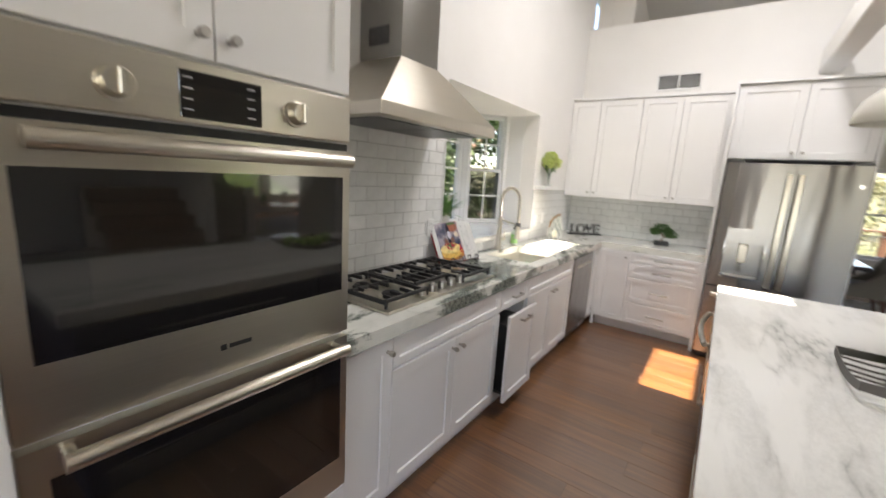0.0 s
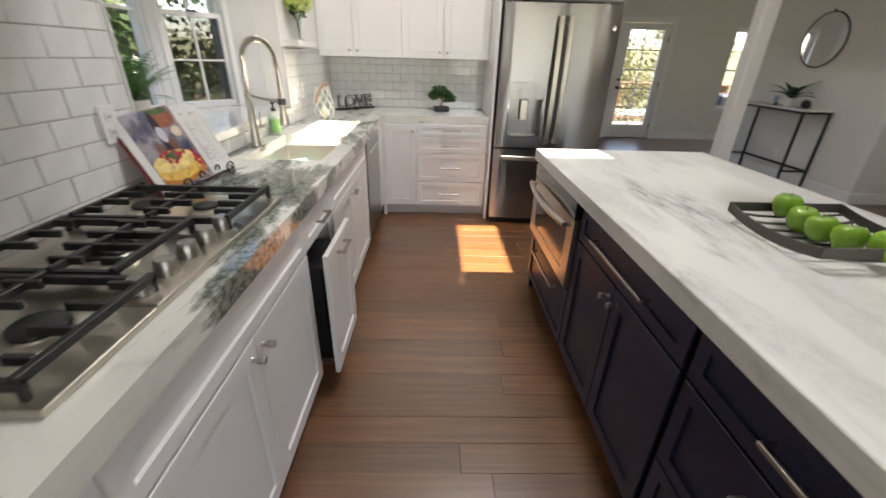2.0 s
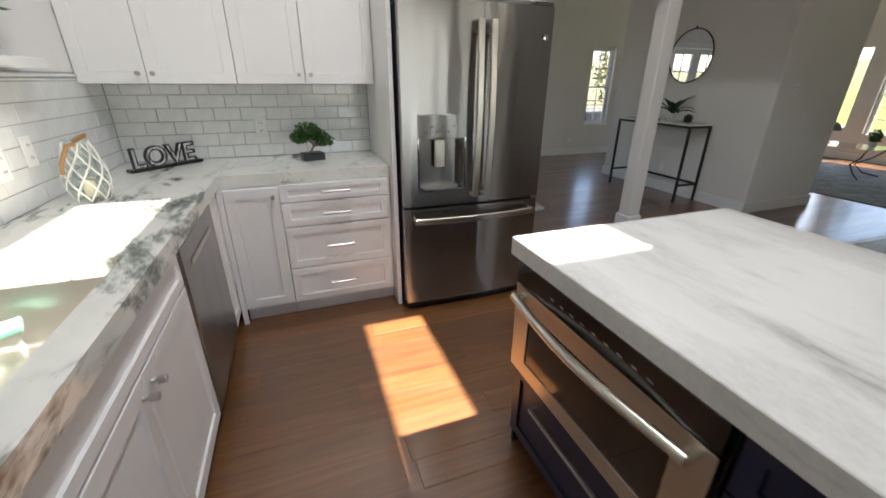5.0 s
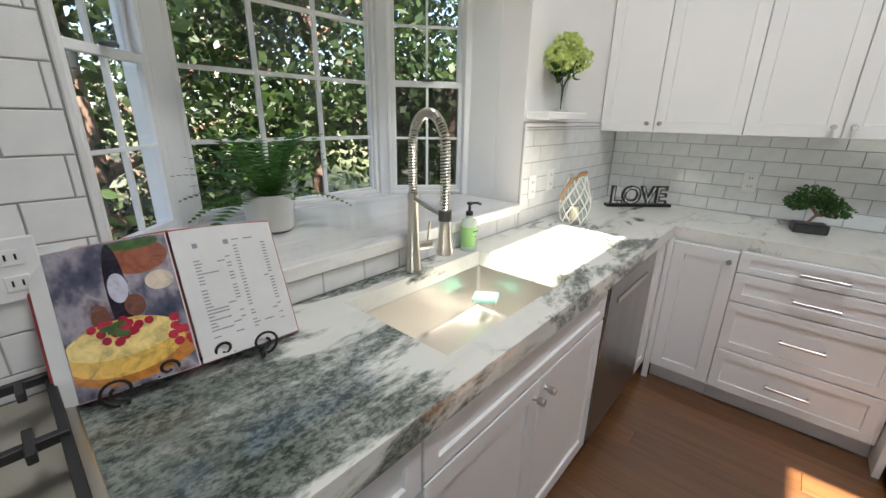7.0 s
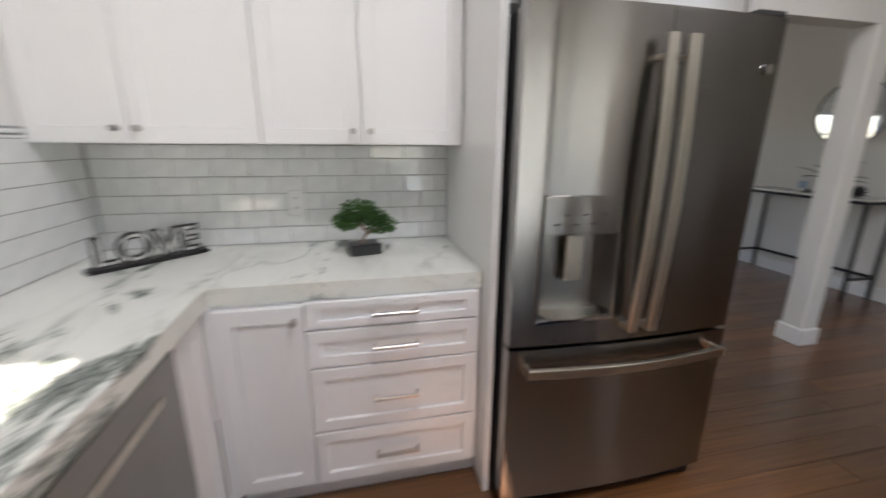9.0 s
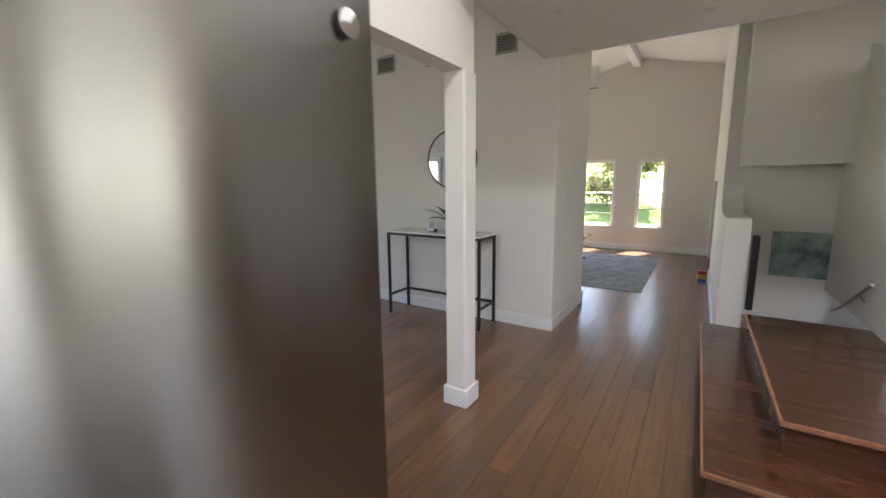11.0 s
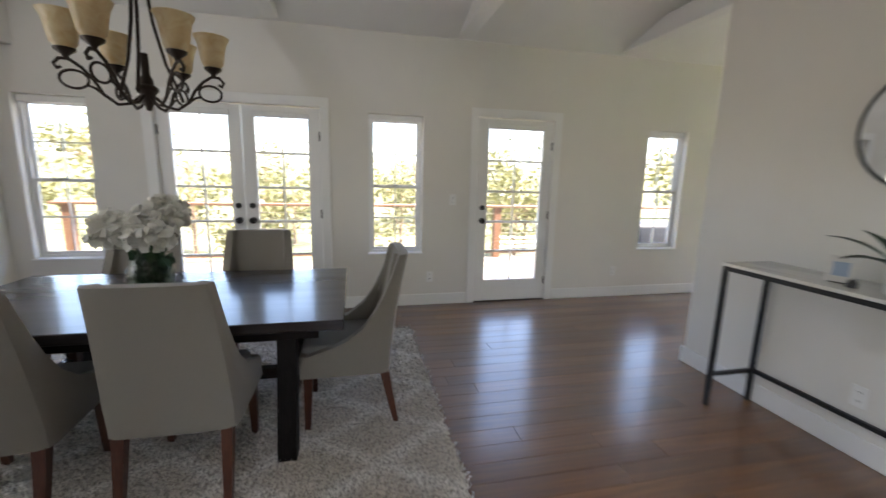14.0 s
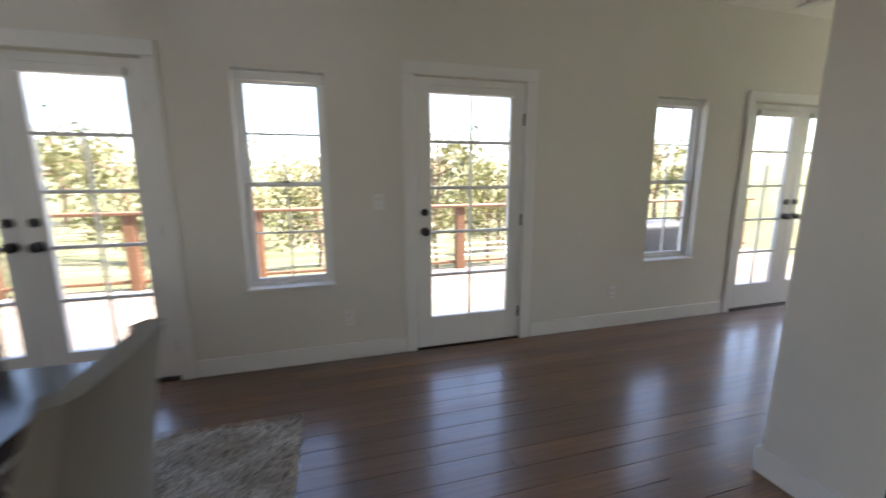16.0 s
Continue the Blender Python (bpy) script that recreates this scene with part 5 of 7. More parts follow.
def blot(name, cy, cz, ry, rz, material, lift, parent=None, seg=26, wob=0.0, clip=True):
    """A flat printed shape on the left page."""
    bm = bmesh.new()
    rings = []
    for f in (1.0, 0.8, 0.6, 0.4, 0.2):
        ring_ = []
        for k in range(seg):
            a = 2 * math.pi * k / seg
            y, z = cy + f * ry * math.cos(a) * (1 + wob * math.sin(5 * a)), cz + f * rz * math.sin(a) * (1 + wob * math.cos(3 * a))
            y, z = min(max(y, -0.198), -0.003), min(max(z, 0.008), BH - 0.004)
            ring_.append(bm.verts.new((on_page((y + 0.228) / 0.228) + lift, y, z)))
        rings.append(ring_)
    for o, i in zip(rings, rings[1:]):
        for k in range(seg):
            bm.faces.new((o[k], o[(k + 1) % seg], i[(k + 1) % seg], i[k]))
    bm.faces.new(rings[-1])
    return part(name, bm, material, parent or lp)


bm = bmesh.new()
cols = [[bm.verts.new((on_page((y + 0.228) / 0.228) + 0.0005, y, z)) for z in (0.005, BH - 0.001)] for y in [-0.2 + 0.02 * i for i in range(10)] + [-0.002]]
for a, b in zip(cols, cols[1:]):
    bm.faces.new((a[0], b[0], b[1], a[1]))
n = Nodes("photo_print")
n.set(color=n.ramp(n.noise((1, 14, 10), 4, 0.55), [(0.28, (0.02, 0.035, 0.07)), (0.42, (0.09, 0.09, 0.14)), (0.55, (0.36, 0.33, 0.38)), (0.66, (0.10, 0.06, 0.07)), (0.8, (0.05, 0.03, 0.04))]), rough=0.25)
part("photograph", bm, n.mat, lp, "printed photograph of a cake on a table")
blot("print", -0.055, 0.255, 0.05, 0.035, printed("terracotta_print", (0.30, 0.09, 0.05), 0.3), 0.0008)
blot("print", -0.06, 0.285, 0.045, 0.014, printed("leafy_print", (0.05, 0.12, 0.03), 0.3), 0.001)
blot("print", -0.10, 0.19, 0.017, 0.10, printed("bottle_print", (0.02, 0.015, 0.03), 0.2), 0.001)
blot("print", -0.098, 0.20, 0.016, 0.03, printed("label_print", (0.5, 0.5, 0.6), 0.3), 0.0013)
blot("print", -0.135, 0.15, 0.015, 0.025, printed("brown_print", (0.16, 0.06, 0.04), 0.3), 0.001)
blot("print", -0.078, 0.16, 0.017, 0.022, bpy.data.materials["brown_print"], 0.0014)
blot("print", -0.03, 0.2, 0.024, 0.02, printed("cream_print", (0.62, 0.52, 0.42), 0.3), 0.001)
blot("print", -0.10, 0.062, 0.11, 0.048, printed("plate_print", (0.50, 0.19, 0.03), 0.3), 0.0012)
blot("print", -0.11, 0.085, 0.10, 0.055, printed("cake_print", (0.74, 0.46, 0.10), 0.3), 0.0016)
blot("print", -0.11, 0.10, 0.094, 0.034, printed("cake_top_print", (0.80, 0.62, 0.24), 0.3), 0.0020)
RED = printed("berry_print", (0.42, 0.02, 0.05), 0.25)
_r = random.Random(3)
for k in range(22):
    blot("print", -0.105 + _r.gauss(0, 0.022), 0.122 + _r.gauss(0, 0.012), 0.008, 0.008, RED, 0.0023 + 0.0001 * k, seg=9)
for k in range(9):
    blot("print", -0.016 + _r.gauss(0, 0.008), 0.10 + _r.gauss(0, 0.016), 0.009, 0.009, RED, 0.0024 + 0.0001 * k, seg=9)
for k in range(5):
    blot("print", -0.125 + _r.gauss(0, 0.01), 0.125 + _r.gauss(0, 0.006), 0.012, 0.006, bpy.data.materials["leafy_print"], 0.0046, seg=9)
INK = plain("grey_ink", (0.28, 0.28, 0.30), 0.6)
bm = bmesh.new()
for col, (ya, yb) in enumerate(((0.03, 0.105), (0.118, 0.2))):
    z = BH - (0.075 if col == 0 else 0.03)
    while z > 0.04:
        e = yb - _r.choice((0, 0, 0, 0.012, 0.03))
        if _r.random() > 0.08:
            q = [(on_page(y / 0.228) + 0.0006, y, zz) for y, zz in ((ya, z), (e, z), (e, z + 0.0028), (ya, z + 0.0028))]
            bm.faces.new([bm.verts.new(p) for p in q])
        z -= 0.0075
q = [(on_page(y / 0.228) + 0.0006, y, zz) for y, zz in ((0.035, BH - 0.045), (0.11, BH - 0.045), (0.11, BH - 0.034), (0.035, BH - 0.034))]
bm.faces.new([bm.verts.new(p) for p in q])
tagged(part("text_lines", bm, INK, rp, "lines of small grey print"), kind="stuff")

# fern on the sill
fern = thing("potted_fern", "artificial green fern in a ribbed white pot on the bay sill", "potted plant", m=pose(-0.37, 3.11, SILL + 0.001))
bm = bmesh.new()
ring = []
for r, z in ((0.06, 0), (0.075, 0.01), (0.083, 0.12), (0.084, 0.135), (0.076, 0.135), (0.07, 0.12)):
    ring.append([bm.verts.new(((r + (0.0022 if k % 2 else 0)) * math.cos(2 * math.pi * k / 60), (r + (0.0022 if k % 2 else 0)) * math.sin(2 * math.pi * k / 60), z)) for k in range(60)])
for a, b in zip(ring, ring[1:]):
    for k in range(60):
        bm.faces.new((a[k], a[(k + 1) % 60], b[(k + 1) % 60], b[k]))
bm.faces.new(ring[0][::-1])
part("pot", bm, CERAMIC, fern, "ribbed white ceramic pot", smooth=True)
part("soil", moved(turned([(0, 0), (0.074, 0), (0.074, 0.004), (0, 0.01)], 20), pose(0, 0, 0.112)), SOIL, fern)
_r = random.Random(9)
bm = bmesh.new()
for k in range(46):
    az, lean, L = 2 * math.pi * k / 46 + _r.uniform(-0.2, 0.2), _r.uniform(0.35, 1.4), _r.uniform(0.22, 0.33)
    p, d = Vector((0.02 * math.cos(az), 0.02 * math.sin(az), 0.125)), Vector((math.cos(az) * math.sin(lean), math.sin(az) * math.sin(lean), math.cos(lean)))
    side = Vector((-math.sin(az), math.cos(az), 0))
    for i in range(16):
        stp = L / 16
        np_ = p + d * stp
        w = 0.038 * math.sin(math.pi * (0.12 + 0.86 * i / 16)) ** 0.8
        for s in (-1, 1):
            tip = p + side * s * w + d * w * 0.45
            bm.faces.new([bm.verts.new(v) for v in (p, tip, p + d * stp * 0.75)])
        d = (d + Vector((0, 0, -0.055))).normalized()
        p = np_
part("fronds", bm, FERN, fern)

# shelf, flowers
tagged(part("shelf", boxes((0.0, 4.20, 1.435, 0.115, 4.61, 1.47), bevel=0.004), TRIM), "small white shelf on the wall above the tiles", "shelf")
fv = thing("flower_vase", "slim glass vase of lime-green artificial flowers on the shelf", "flowers", m=pose(0.058, 4.42, 1.471) @ Matrix.Scale(1.15, 4))
part("vase", turned([(0, 0), (0.032, 0), (0.033, 0.006), (0.016, 0.02), (0.015, 0.06), (0.024, 0.13), (0.022, 0.13), (0.012, 0.06), (0, 0.03)], 20), JAR_GLASS, fv, smooth=True)
part("stems", rods(*[[(0, 0, 0.01), (0.004 * math.cos(k), 0.004 * math.sin(k), 0.1), (0.05 * math.cos(k * 1.3), 0.07 * math.sin(k * 1.3), 0.2)] for k in range(7)], r=0.002, seg=5), DARK_LEAF, fv)
_r = random.Random(2)
for c, rr in (((0.005, -0.055, 0.205), 0.066), ((0.02, 0.055, 0.21), 0.066), ((0.0, 0.0, 0.255), 0.066)):
    bm = bmesh.new()
    leaves(bm, c, (rr, rr, rr * 0.8), 260, 0.026, _r)
    part("bloom", bm, GREEN_PETAL, fv, "lime-green bloom")
bm = bmesh.new()
leaves(bm, (0, 0, 0.17), (0.06, 0.11, 0.05), 26, 0.05, _r)
part("foliage", bm, LEAF, fv)

# lantern
ln = thing("glass_lantern", "glass jar lantern in white lattice with a rope handle", "lantern", m=pose(0.17, 4.47, 0.921, 0, 0, -75) @ Matrix.Diagonal((0.92, 0.92, 1.17, 1)))
prof = [(0.055, 0), (0.068, 0.008), (0.082, 0.06), (0.078, 0.11), (0.058, 0.17), (0.045, 0.2), (0.047, 0.215)]
part("jar", turned(prof + [(0.043, 0.215), (0.041, 0.2), (0.054, 0.17), (0.074, 0.11), (0.078, 0.06), (0.06, 0.012), (0, 0.012)], 28, False), JAR_GLASS, ln, smooth=True)
bm = bmesh.new()


def prof_r(z):
    for (ra, za), (rb, zb) in zip(prof, prof[1:]):
        if za <= z <= zb:
            return ra + (rb - ra) * (z - za) / (zb - za)
    return prof[-1][0]


for k in range(8):
    for s in (-1, 1):
        tube(bm, [((prof_r(0.005 + 0.2 * i / 16) + 0.003) * math.cos(2 * math.pi * k / 8 + s * 1.9 * i / 16), (prof_r(0.005 + 0.2 * i / 16) + 0.003) * math.sin(2 * math.pi * k / 8 + s * 1.9 * i / 16), 0.005 + 0.2 * i / 16) for i in range(17)], 0.0031, 6)
part("lattice", bm, CERAMIC, ln, "white woven lattice", smooth=True)
part("handle", rods([(0.045, 0.0, 0.2), (0.075, -0.02, 0.2), (0.098, -0.05, 0.15), (0.1, -0.062, 0.11)], [(0.04, 0.0, 0.21), (0.0, 0.04, 0.225), (-0.04, 0, 0.21)], r=0.008, seg=8), plain("tan_rope", (0.36, 0.20, 0.09), 0.85), ln, "tan rope handle", smooth=True)
part("candle", turned([(0, 0.013), (0.026, 0.013), (0.026, 0.075), (0, 0.075)], 18), plain("cream_wax", (0.72, 0.62, 0.44), 0.5), ln, smooth=True)

# word sign
sign = thing("word_sign", "black metal table sign of the word LOVE on a bar", "sign", m=pose(0.285, 5.165, 0.921, 0, 0, 43))
part("base", boxes((-0.205, -0.028, 0, 0.205, 0.028, 0.018), bevel=0.003), BLACK, sign)
letters("letters", "LOVE", 0.15, BLACK, sign, pose(0.0, 0.006, 0.019, 90, 0, 0), 0.009, 0.006)
n = Nodes("newsprint")
n.set(color=n.ramp(n.noise((60, 3, 160), 3, 0.7), [(0.42, (0.05, 0.05, 0.05)), (0.5, (0.62, 0.62, 0.60))]), rough=0.6)
letters("letter_faces", "LOVE", 0.15, n.mat, sign, pose(0.0, -0.0035, 0.019, 90, 0, 0), 0.0005, -0.0015)

# bonsai
bon = thing("bonsai", "small artificial bonsai in a dark square pot on the worktop", "potted plant", m=pose(1.105, 5.14, 0.921, 0, 0, 12))
part("pot", prism([(-0.068, -0.05), (0.068, -0.05), (0.068, 0.05), (-0.068, 0.05)], 0, 0.046, 0.006, 2), BLACK, bon, "dark square pot")
part("trunk", rods([(-0.01, 0, 0.045), (0.015, 0, 0.09), (-0.015, 0.0, 0.13), (-0.02, 0, 0.17)], [(0.012, 0, 0.085), (0.06, 0.0, 0.1), (0.085, 0, 0.105)], r=0.0075, seg=8), BARK, bon, smooth=True)
_r = random.Random(4)
for c, s in (((-0.015, 0, 0.185), (0.085, 0.07, 0.05)), ((-0.07, 0, 0.145), (0.06, 0.06, 0.04)), ((0.08, 0, 0.115), (0.075, 0.06, 0.04)), ((0.04, 0.01, 0.155), (0.07, 0.06, 0.04))):
    bm = bmesh.new()
    leaves(bm, c, s, 420, 0.017, _r)
    part("foliage", bm, LEAF, bon)


# outlets and grilles
def wall_plate(m, kind="outlet", label="white electrical outlet plate", w=0.072, h=0.116):
    o = thing(kind, label, kind, "wall plates", m)
    part("plate", boxes((-w / 2, -0.006, -h / 2, w / 2, 0, h / 2), bevel=0.0025), TRIM, o)
    for z in (-0.024, 0.024):
        s = part("socket", boxes((-0.017, -0.0085, z - 0.015, 0.017, -0.0055, z + 0.015), bevel=0.002), TRIM, o)
        part("slot", boxes((-0.008, -0.0092, z - 0.005, -0.005, -0.0083, z + 0.006), (0.005, -0.0092, z - 0.005, 0.008, -0.0083, z + 0.006)), BLACK, s)
    return o


wall_plate(pose(0.012, 2.47, 1.17, 0, 0, 90))
wall_plate(pose(0.81, 5.3885, 1.11))
wall_plate(pose(0.012, 4.47, 1.13, 0, 0, 90), "light_switch", "white light switch plate on the tiles")
wall_plate(pose(0.012, 4.28, 1.11, 0, 0, 90), "light_switch", "white light switch plate on the tiles")
wall_plate(pose(5.7345, 6.55, 0.33, 0, 0, -90))
wall_plate(pose(3.98, Y_WIN - 0.0005, 0.32))
wall_plate(pose(5.78, 3.1205, 1.06, 0, 0, 180), "light_switch", "white switch plate with dark keys on the stair parapet")
wall_plate(pose(6.0, 5.3595, 1.33), "light_switch", "white light switch plate on the closet block")
wall_plate(pose(6.28, Y_WIN - 0.0005, 0.32))
wall_plate(pose(4.22, Y_WIN - 0.0005, 1.17), "light_switch", "white light switch plate beside the glazed door")


def grille(m, w, h, label, material=TRIM, slats=8, mid=True, behind=BLACK):
    g = thing("vent_grille", label, "vent", "wall vents", m)
    part("frame", boxes((0, -0.012, 0, w, 0, 0.02), (0, -0.012, h - 0.02, w, 0, h), (0, -0.012, 0.02, 0.02, 0, h - 0.02), (w - 0.02, -0.012, 0.02, w, 0, h - 0.02), *([(w / 2 - 0.008, -0.012, 0.02, w / 2 + 0.008, 0, h - 0.02)] if mid else []), bevel=0.002), material, g)
    part("backing", boxes((0.02, -0.002, 0.02, w - 0.02, 0.0, h - 0.02)), behind, g)
    for k in range(slats):
        z = 0.026 + (h - 0.05) * k / (slats - 1)
        part("slat", moved(boxes((0.02, -0.005, -0.0015, w - 0.02, 0.005, 0.0015)), pose(0, -0.006, z, 30, 0, 0)), material, g)
    return g


grille(pose(0.79, 5.3995, 2.55), 0.42, 0.18, "white louvred air vent above the wall cabinets", slats=7)
# Backing colour that holds the shadow between the beige slats.
VENT_SHADE = plain("vent_shade", (0.16, 0.15, 0.135), 0.8)
GREY_TRIM = paint("grey_vent_paint", (0.42, 0.40, 0.37), 0.6)
for y1, z in ((7.48, 2.68), (6.80, 2.66), (5.98, 2.64)):
    grille(pose(5.7345, y1, z, 0, 0, -90), 0.27 if y1 > 7 else 0.22, 0.19, "beige louvred air vent high on the wall", GREY_TRIM, 7, False, VENT_SHADE)

# fruit tray on the island
tray = thing("fruit_tray", "shallow dark metal slatted tray on the island", "tray", m=pose(2.218, 2.195, 0.921))
TRAY = plain("pewter", (0.10, 0.09, 0.08), 0.45, 0.7)
TL, TWD = 0.175, 0.19


def tz(u):
    return 0.012 + 0.022 * u * u


for s in (-1, 1):
    bm = bmesh.new()
    pts = [(-1 + 2 * i / 14) for i in range(15)]
    tops = [[bm.verts.new(p) for p in ((s * TWD, u * TL, tz(u)), (s * (TWD - 0.004), u * TL, tz(u)), (s * (TWD - 0.004), u * TL, tz(u) + 0.03), (s * TWD, u * TL, tz(u) + 0.03))] for u in pts]
    for a, b in zip(tops, tops[1:]):
        for k in range(4):
            bm.faces.new((a[k], a[(k + 1) % 4], b[(k + 1) % 4], b[k]))
    bm.faces.new(tops[0])
    bm.faces.new(tops[-1])
    part("rail", bm, TRAY, tray)
    part("end", boxes((-TWD, s * TL - 0.002, tz(1), TWD, s * TL + 0.002, tz(1) + 0.03)), TRAY, tray)
for i in range(8):
    u = -0.9 + 1.8 * i / 7
    part("slat", rods([(-TWD, u * TL, tz(u) + 0.004), (-TWD * 0.5, u * TL, tz(u) - 0.006), (0, u * TL, tz(u) - 0.009), (TWD * 0.5, u * TL, tz(u) - 0.006), (TWD, u * TL, tz(u) + 0.004)], r=0.0045, seg=6), TRAY, tray)
ap = thing("apple", "shiny green apple in the slatted tray", "apple", "green apples", pose(2.200, 2.348, 0.944))
n = Nodes("apple_skin")
n.set(color=n.mix(n.ramp(n.noise(160, 2), [(0.62, 0.0), (0.7, 0.5)]), n.ramp(n.noise(9, 3), [(0.3, (0.13, 0.30, 0.012)), (0.7, (0.22, 0.42, 0.025))]), (0.36, 0.5, 0.12)), rough=0.25, coat=0.3)
part("flesh", turned([(0, 0.006), (0.012, 0.001), (0.026, 0.006), (0.037, 0.026), (0.0405, 0.045), (0.037, 0.063), (0.026, 0.074), (0.013, 0.075), (0, 0.066)], 24), n.mat, ap, smooth=True)
part("stalk", rods([(0, 0, 0.064), (0.003, 0.002, 0.082)], r=0.0018, seg=6), BARK, ap)
for i, (x, y, z, a, b) in enumerate(((2.190, 2.271, 0.93, 7, -5), (2.188, 2.193, 0.927, -6, 6), (2.192, 2.115, 0.93, 4, 8), (2.208, 2.039, 0.944, 6, -7))):
    copy_thing(ap, pose(x, y, z, a, b, 50 * i))

# pendant over the island
pen = thing("pendant_lamp", "white enamel dome pendant lamp with a brass neck", "pendant lamp", m=pose(2.105, 2.745, 1.835) @ Matrix.Scale(0.82, 4))
part("shade", turned([(0.155, 0), (0.157, 0.004), (0.152, 0.045), (0.13, 0.11), (0.08, 0.16), (0.04, 0.185), (0.036, 0.18), (0.076, 0.154), (0.125, 0.105), (0.147, 0.045), (0.15, 0.0)], 36, False), plain("white_enamel", (0.78, 0.76, 0.70), 0.25), pen, "white enamel dome shade", smooth=True)
BRASS = plain("brass", (0.62, 0.42, 0.18), 0.25, 1.0)
part("neck", turned([(0, 0.18), (0.034, 0.182), (0.03, 0.2), (0.014, 0.22), (0.02, 0.24), (0.012, 0.26), (0, 0.265)], 20), BRASS, pen, "brass neck", smooth=True)
part("cord", rods([(0, 0, 0.26), (0, 0, 2.63)], r=0.004, seg=8), BLACK, pen)
part("bulb", turned([(0, 0.07), (0.02, 0.075), (0.03, 0.1), (0.014, 0.15), (0, 0.17)], 16), CERAMIC, pen, smooth=True)
# ---- dining room things ----
rug = thing("dining_rug", "thick cream shag rug with a pale grey trellis pattern", "rug", m=pose(0.62, 6.22, 0.001))
RW, RH = 3.05, 2.46
n = Nodes("shag_wool")
sep = n.add("ShaderNodeSeparateXYZ")
n.link(n.co, sep.inputs[0])
wob = n.math("MULTIPLY", n.math("SUBTRACT", n.noise(9, 3), 0.5), 0.22)
d1 = n.math("ADD", n.math("ADD", n.math("MULTIPLY", sep.outputs["X"], 1.5), n.math("MULTIPLY", sep.outputs["Y"], 2.2)), wob)
d2 = n.math("ADD", n.math("SUBTRACT", n.math("MULTIPLY", sep.outputs["X"], 1.5), n.math("MULTIPLY", sep.outputs["Y"], 2.2)), wob)
line = None
for d_ in (d1, d2):
    k = n.math("ABSOLUTE", n.math("SUBTRACT", n.math("FRACT", d_, 0), 0.5), 0)
    k = n.ramp(k, [(0.0, 0.75), (0.06, 0.55), (0.16, 0.0)])
    line = k if line is None else n.math("MAXIMUM", line, k)
c = n.mix(line, (0.64, 0.59, 0.52), (0.93, 0.91, 0.87))
c = n.mix(n.ramp(n.noise(70, 4, 0.65), [(0.38, 0.85), (0.55, 0.0)]), c, (0.22, 0.195, 0.165))
n.set(color=c, rough=0.95, sheen=0.3)
n.bump(n.noise(120, 3), 0.8, 0.01)
SHAG = n.mat
nx, ny = 150, 120
vs = []
for j in range(ny + 1):
    for i in range(nx + 1):
        x, y = RW * i / nx, RH * j / ny
        e = min(x, y, RW - x, RH - y)
        z = 0.024 + 0.008 * noise.noise(Vector((x * 22, y * 22, 0))) + random.uniform(-0.005, 0.006)
        vs.append((x + random.uniform(-0.008, 0.008), y + random.uniform(-0.008, 0.008), 0.0 if e < 0.001 else z))
fs = [(j * (nx + 1) + i, j * (nx + 1) + i + 1, (j + 1) * (nx + 1) + i + 1, (j + 1) * (nx + 1) + i) for j in range(ny) for i in range(nx)]
me = bpy.data.meshes.new("pile")
me.from_pydata(vs, [], fs)
me.materials.append(SHAG)
ob = new("pile", me)
ob.parent = rug
tv, tf = [], []
_r = random.Random(12)
for k in range(26000):
    x, y = _r.uniform(0.0, RW), _r.uniform(0.0, RH)
    dx, dy, h, w = _r.gauss(0, 0.012), _r.gauss(0, 0.012), _r.uniform(0.03, 0.044), 0.005
    a = _r.uniform(0, 6.28)
    b = len(tv)
    tv += [(x - w * math.cos(a), y - w * math.sin(a), 0.014), (x + w * math.cos(a), y + w * math.sin(a), 0.014), (x + dx + w * math.cos(a), y + dy + w * math.sin(a), h), (x + dx - w * math.cos(a), y + dy - w * math.sin(a), h)]
    tf.append((b, b + 1, b + 2, b + 3))
me = bpy.data.meshes.new("tufts")
me.from_pydata(tv, [], tf)
me.materials.append(SHAG)
ob = new("tufts", me)
ob.parent = rug
ob["kind"] = "stuff"

RUG_TOP = 0.03
table = thing("dining_table", "dark espresso wooden trestle dining table on the rug", "table", m=pose(1.25, 6.95, RUG_TOP))
part("tabletop", boxes((0, 0, 0.672, 1.872, 1.06, 0.722), bevel=0.004), TABLE_WOOD, table)
for _y in (0.10, 0.94):
    part("apron", boxes((0.12, _y, 0.60, 1.75, _y + 0.02, 0.671), bevel=0.002), TABLE_LEG_WOOD, table)
for x in (0.28, 1.592):
    bm = bmesh.new()
    for s in (0, 1):
        y0, y1 = (0.09, 0.25) if s == 0 else (0.97, 0.81)
        w = 0.045
        lo = [bm.verts.new(p) for p in ((x - w, y0 - 0.045, 0), (x + w, y0 - 0.045, 0), (x + w, y0 + 0.045, 0), (x - w, y0 + 0.045, 0))]
        hi = [bm.verts.new(p) for p in ((x - w, y1 - 0.045, 0.671), (x + w, y1 - 0.045, 0.671), (x + w, y1 + 0.045, 0.671), (x - w, y1 + 0.045, 0.671))]
        for k in range(4):
            bm.faces.new((lo[k], lo[(k + 1) % 4], hi[(k + 1) % 4], hi[k]))
        bm.faces.new(lo[::-1])
        bm.faces.new(hi)
        part("leg", bm, TABLE_LEG_WOOD, table)
        bm = bmesh.new()
    bm.free()
    part("cross_bar", boxes((x - 0.03, 0.16, 0.20, x + 0.03, 0.90, 0.27), bevel=0.004), TABLE_WOOD, table)
part("stretcher", boxes((0.31, 0.50, 0.205, 1.562, 0.56, 0.265), bevel=0.004), TABLE_WOOD, table)


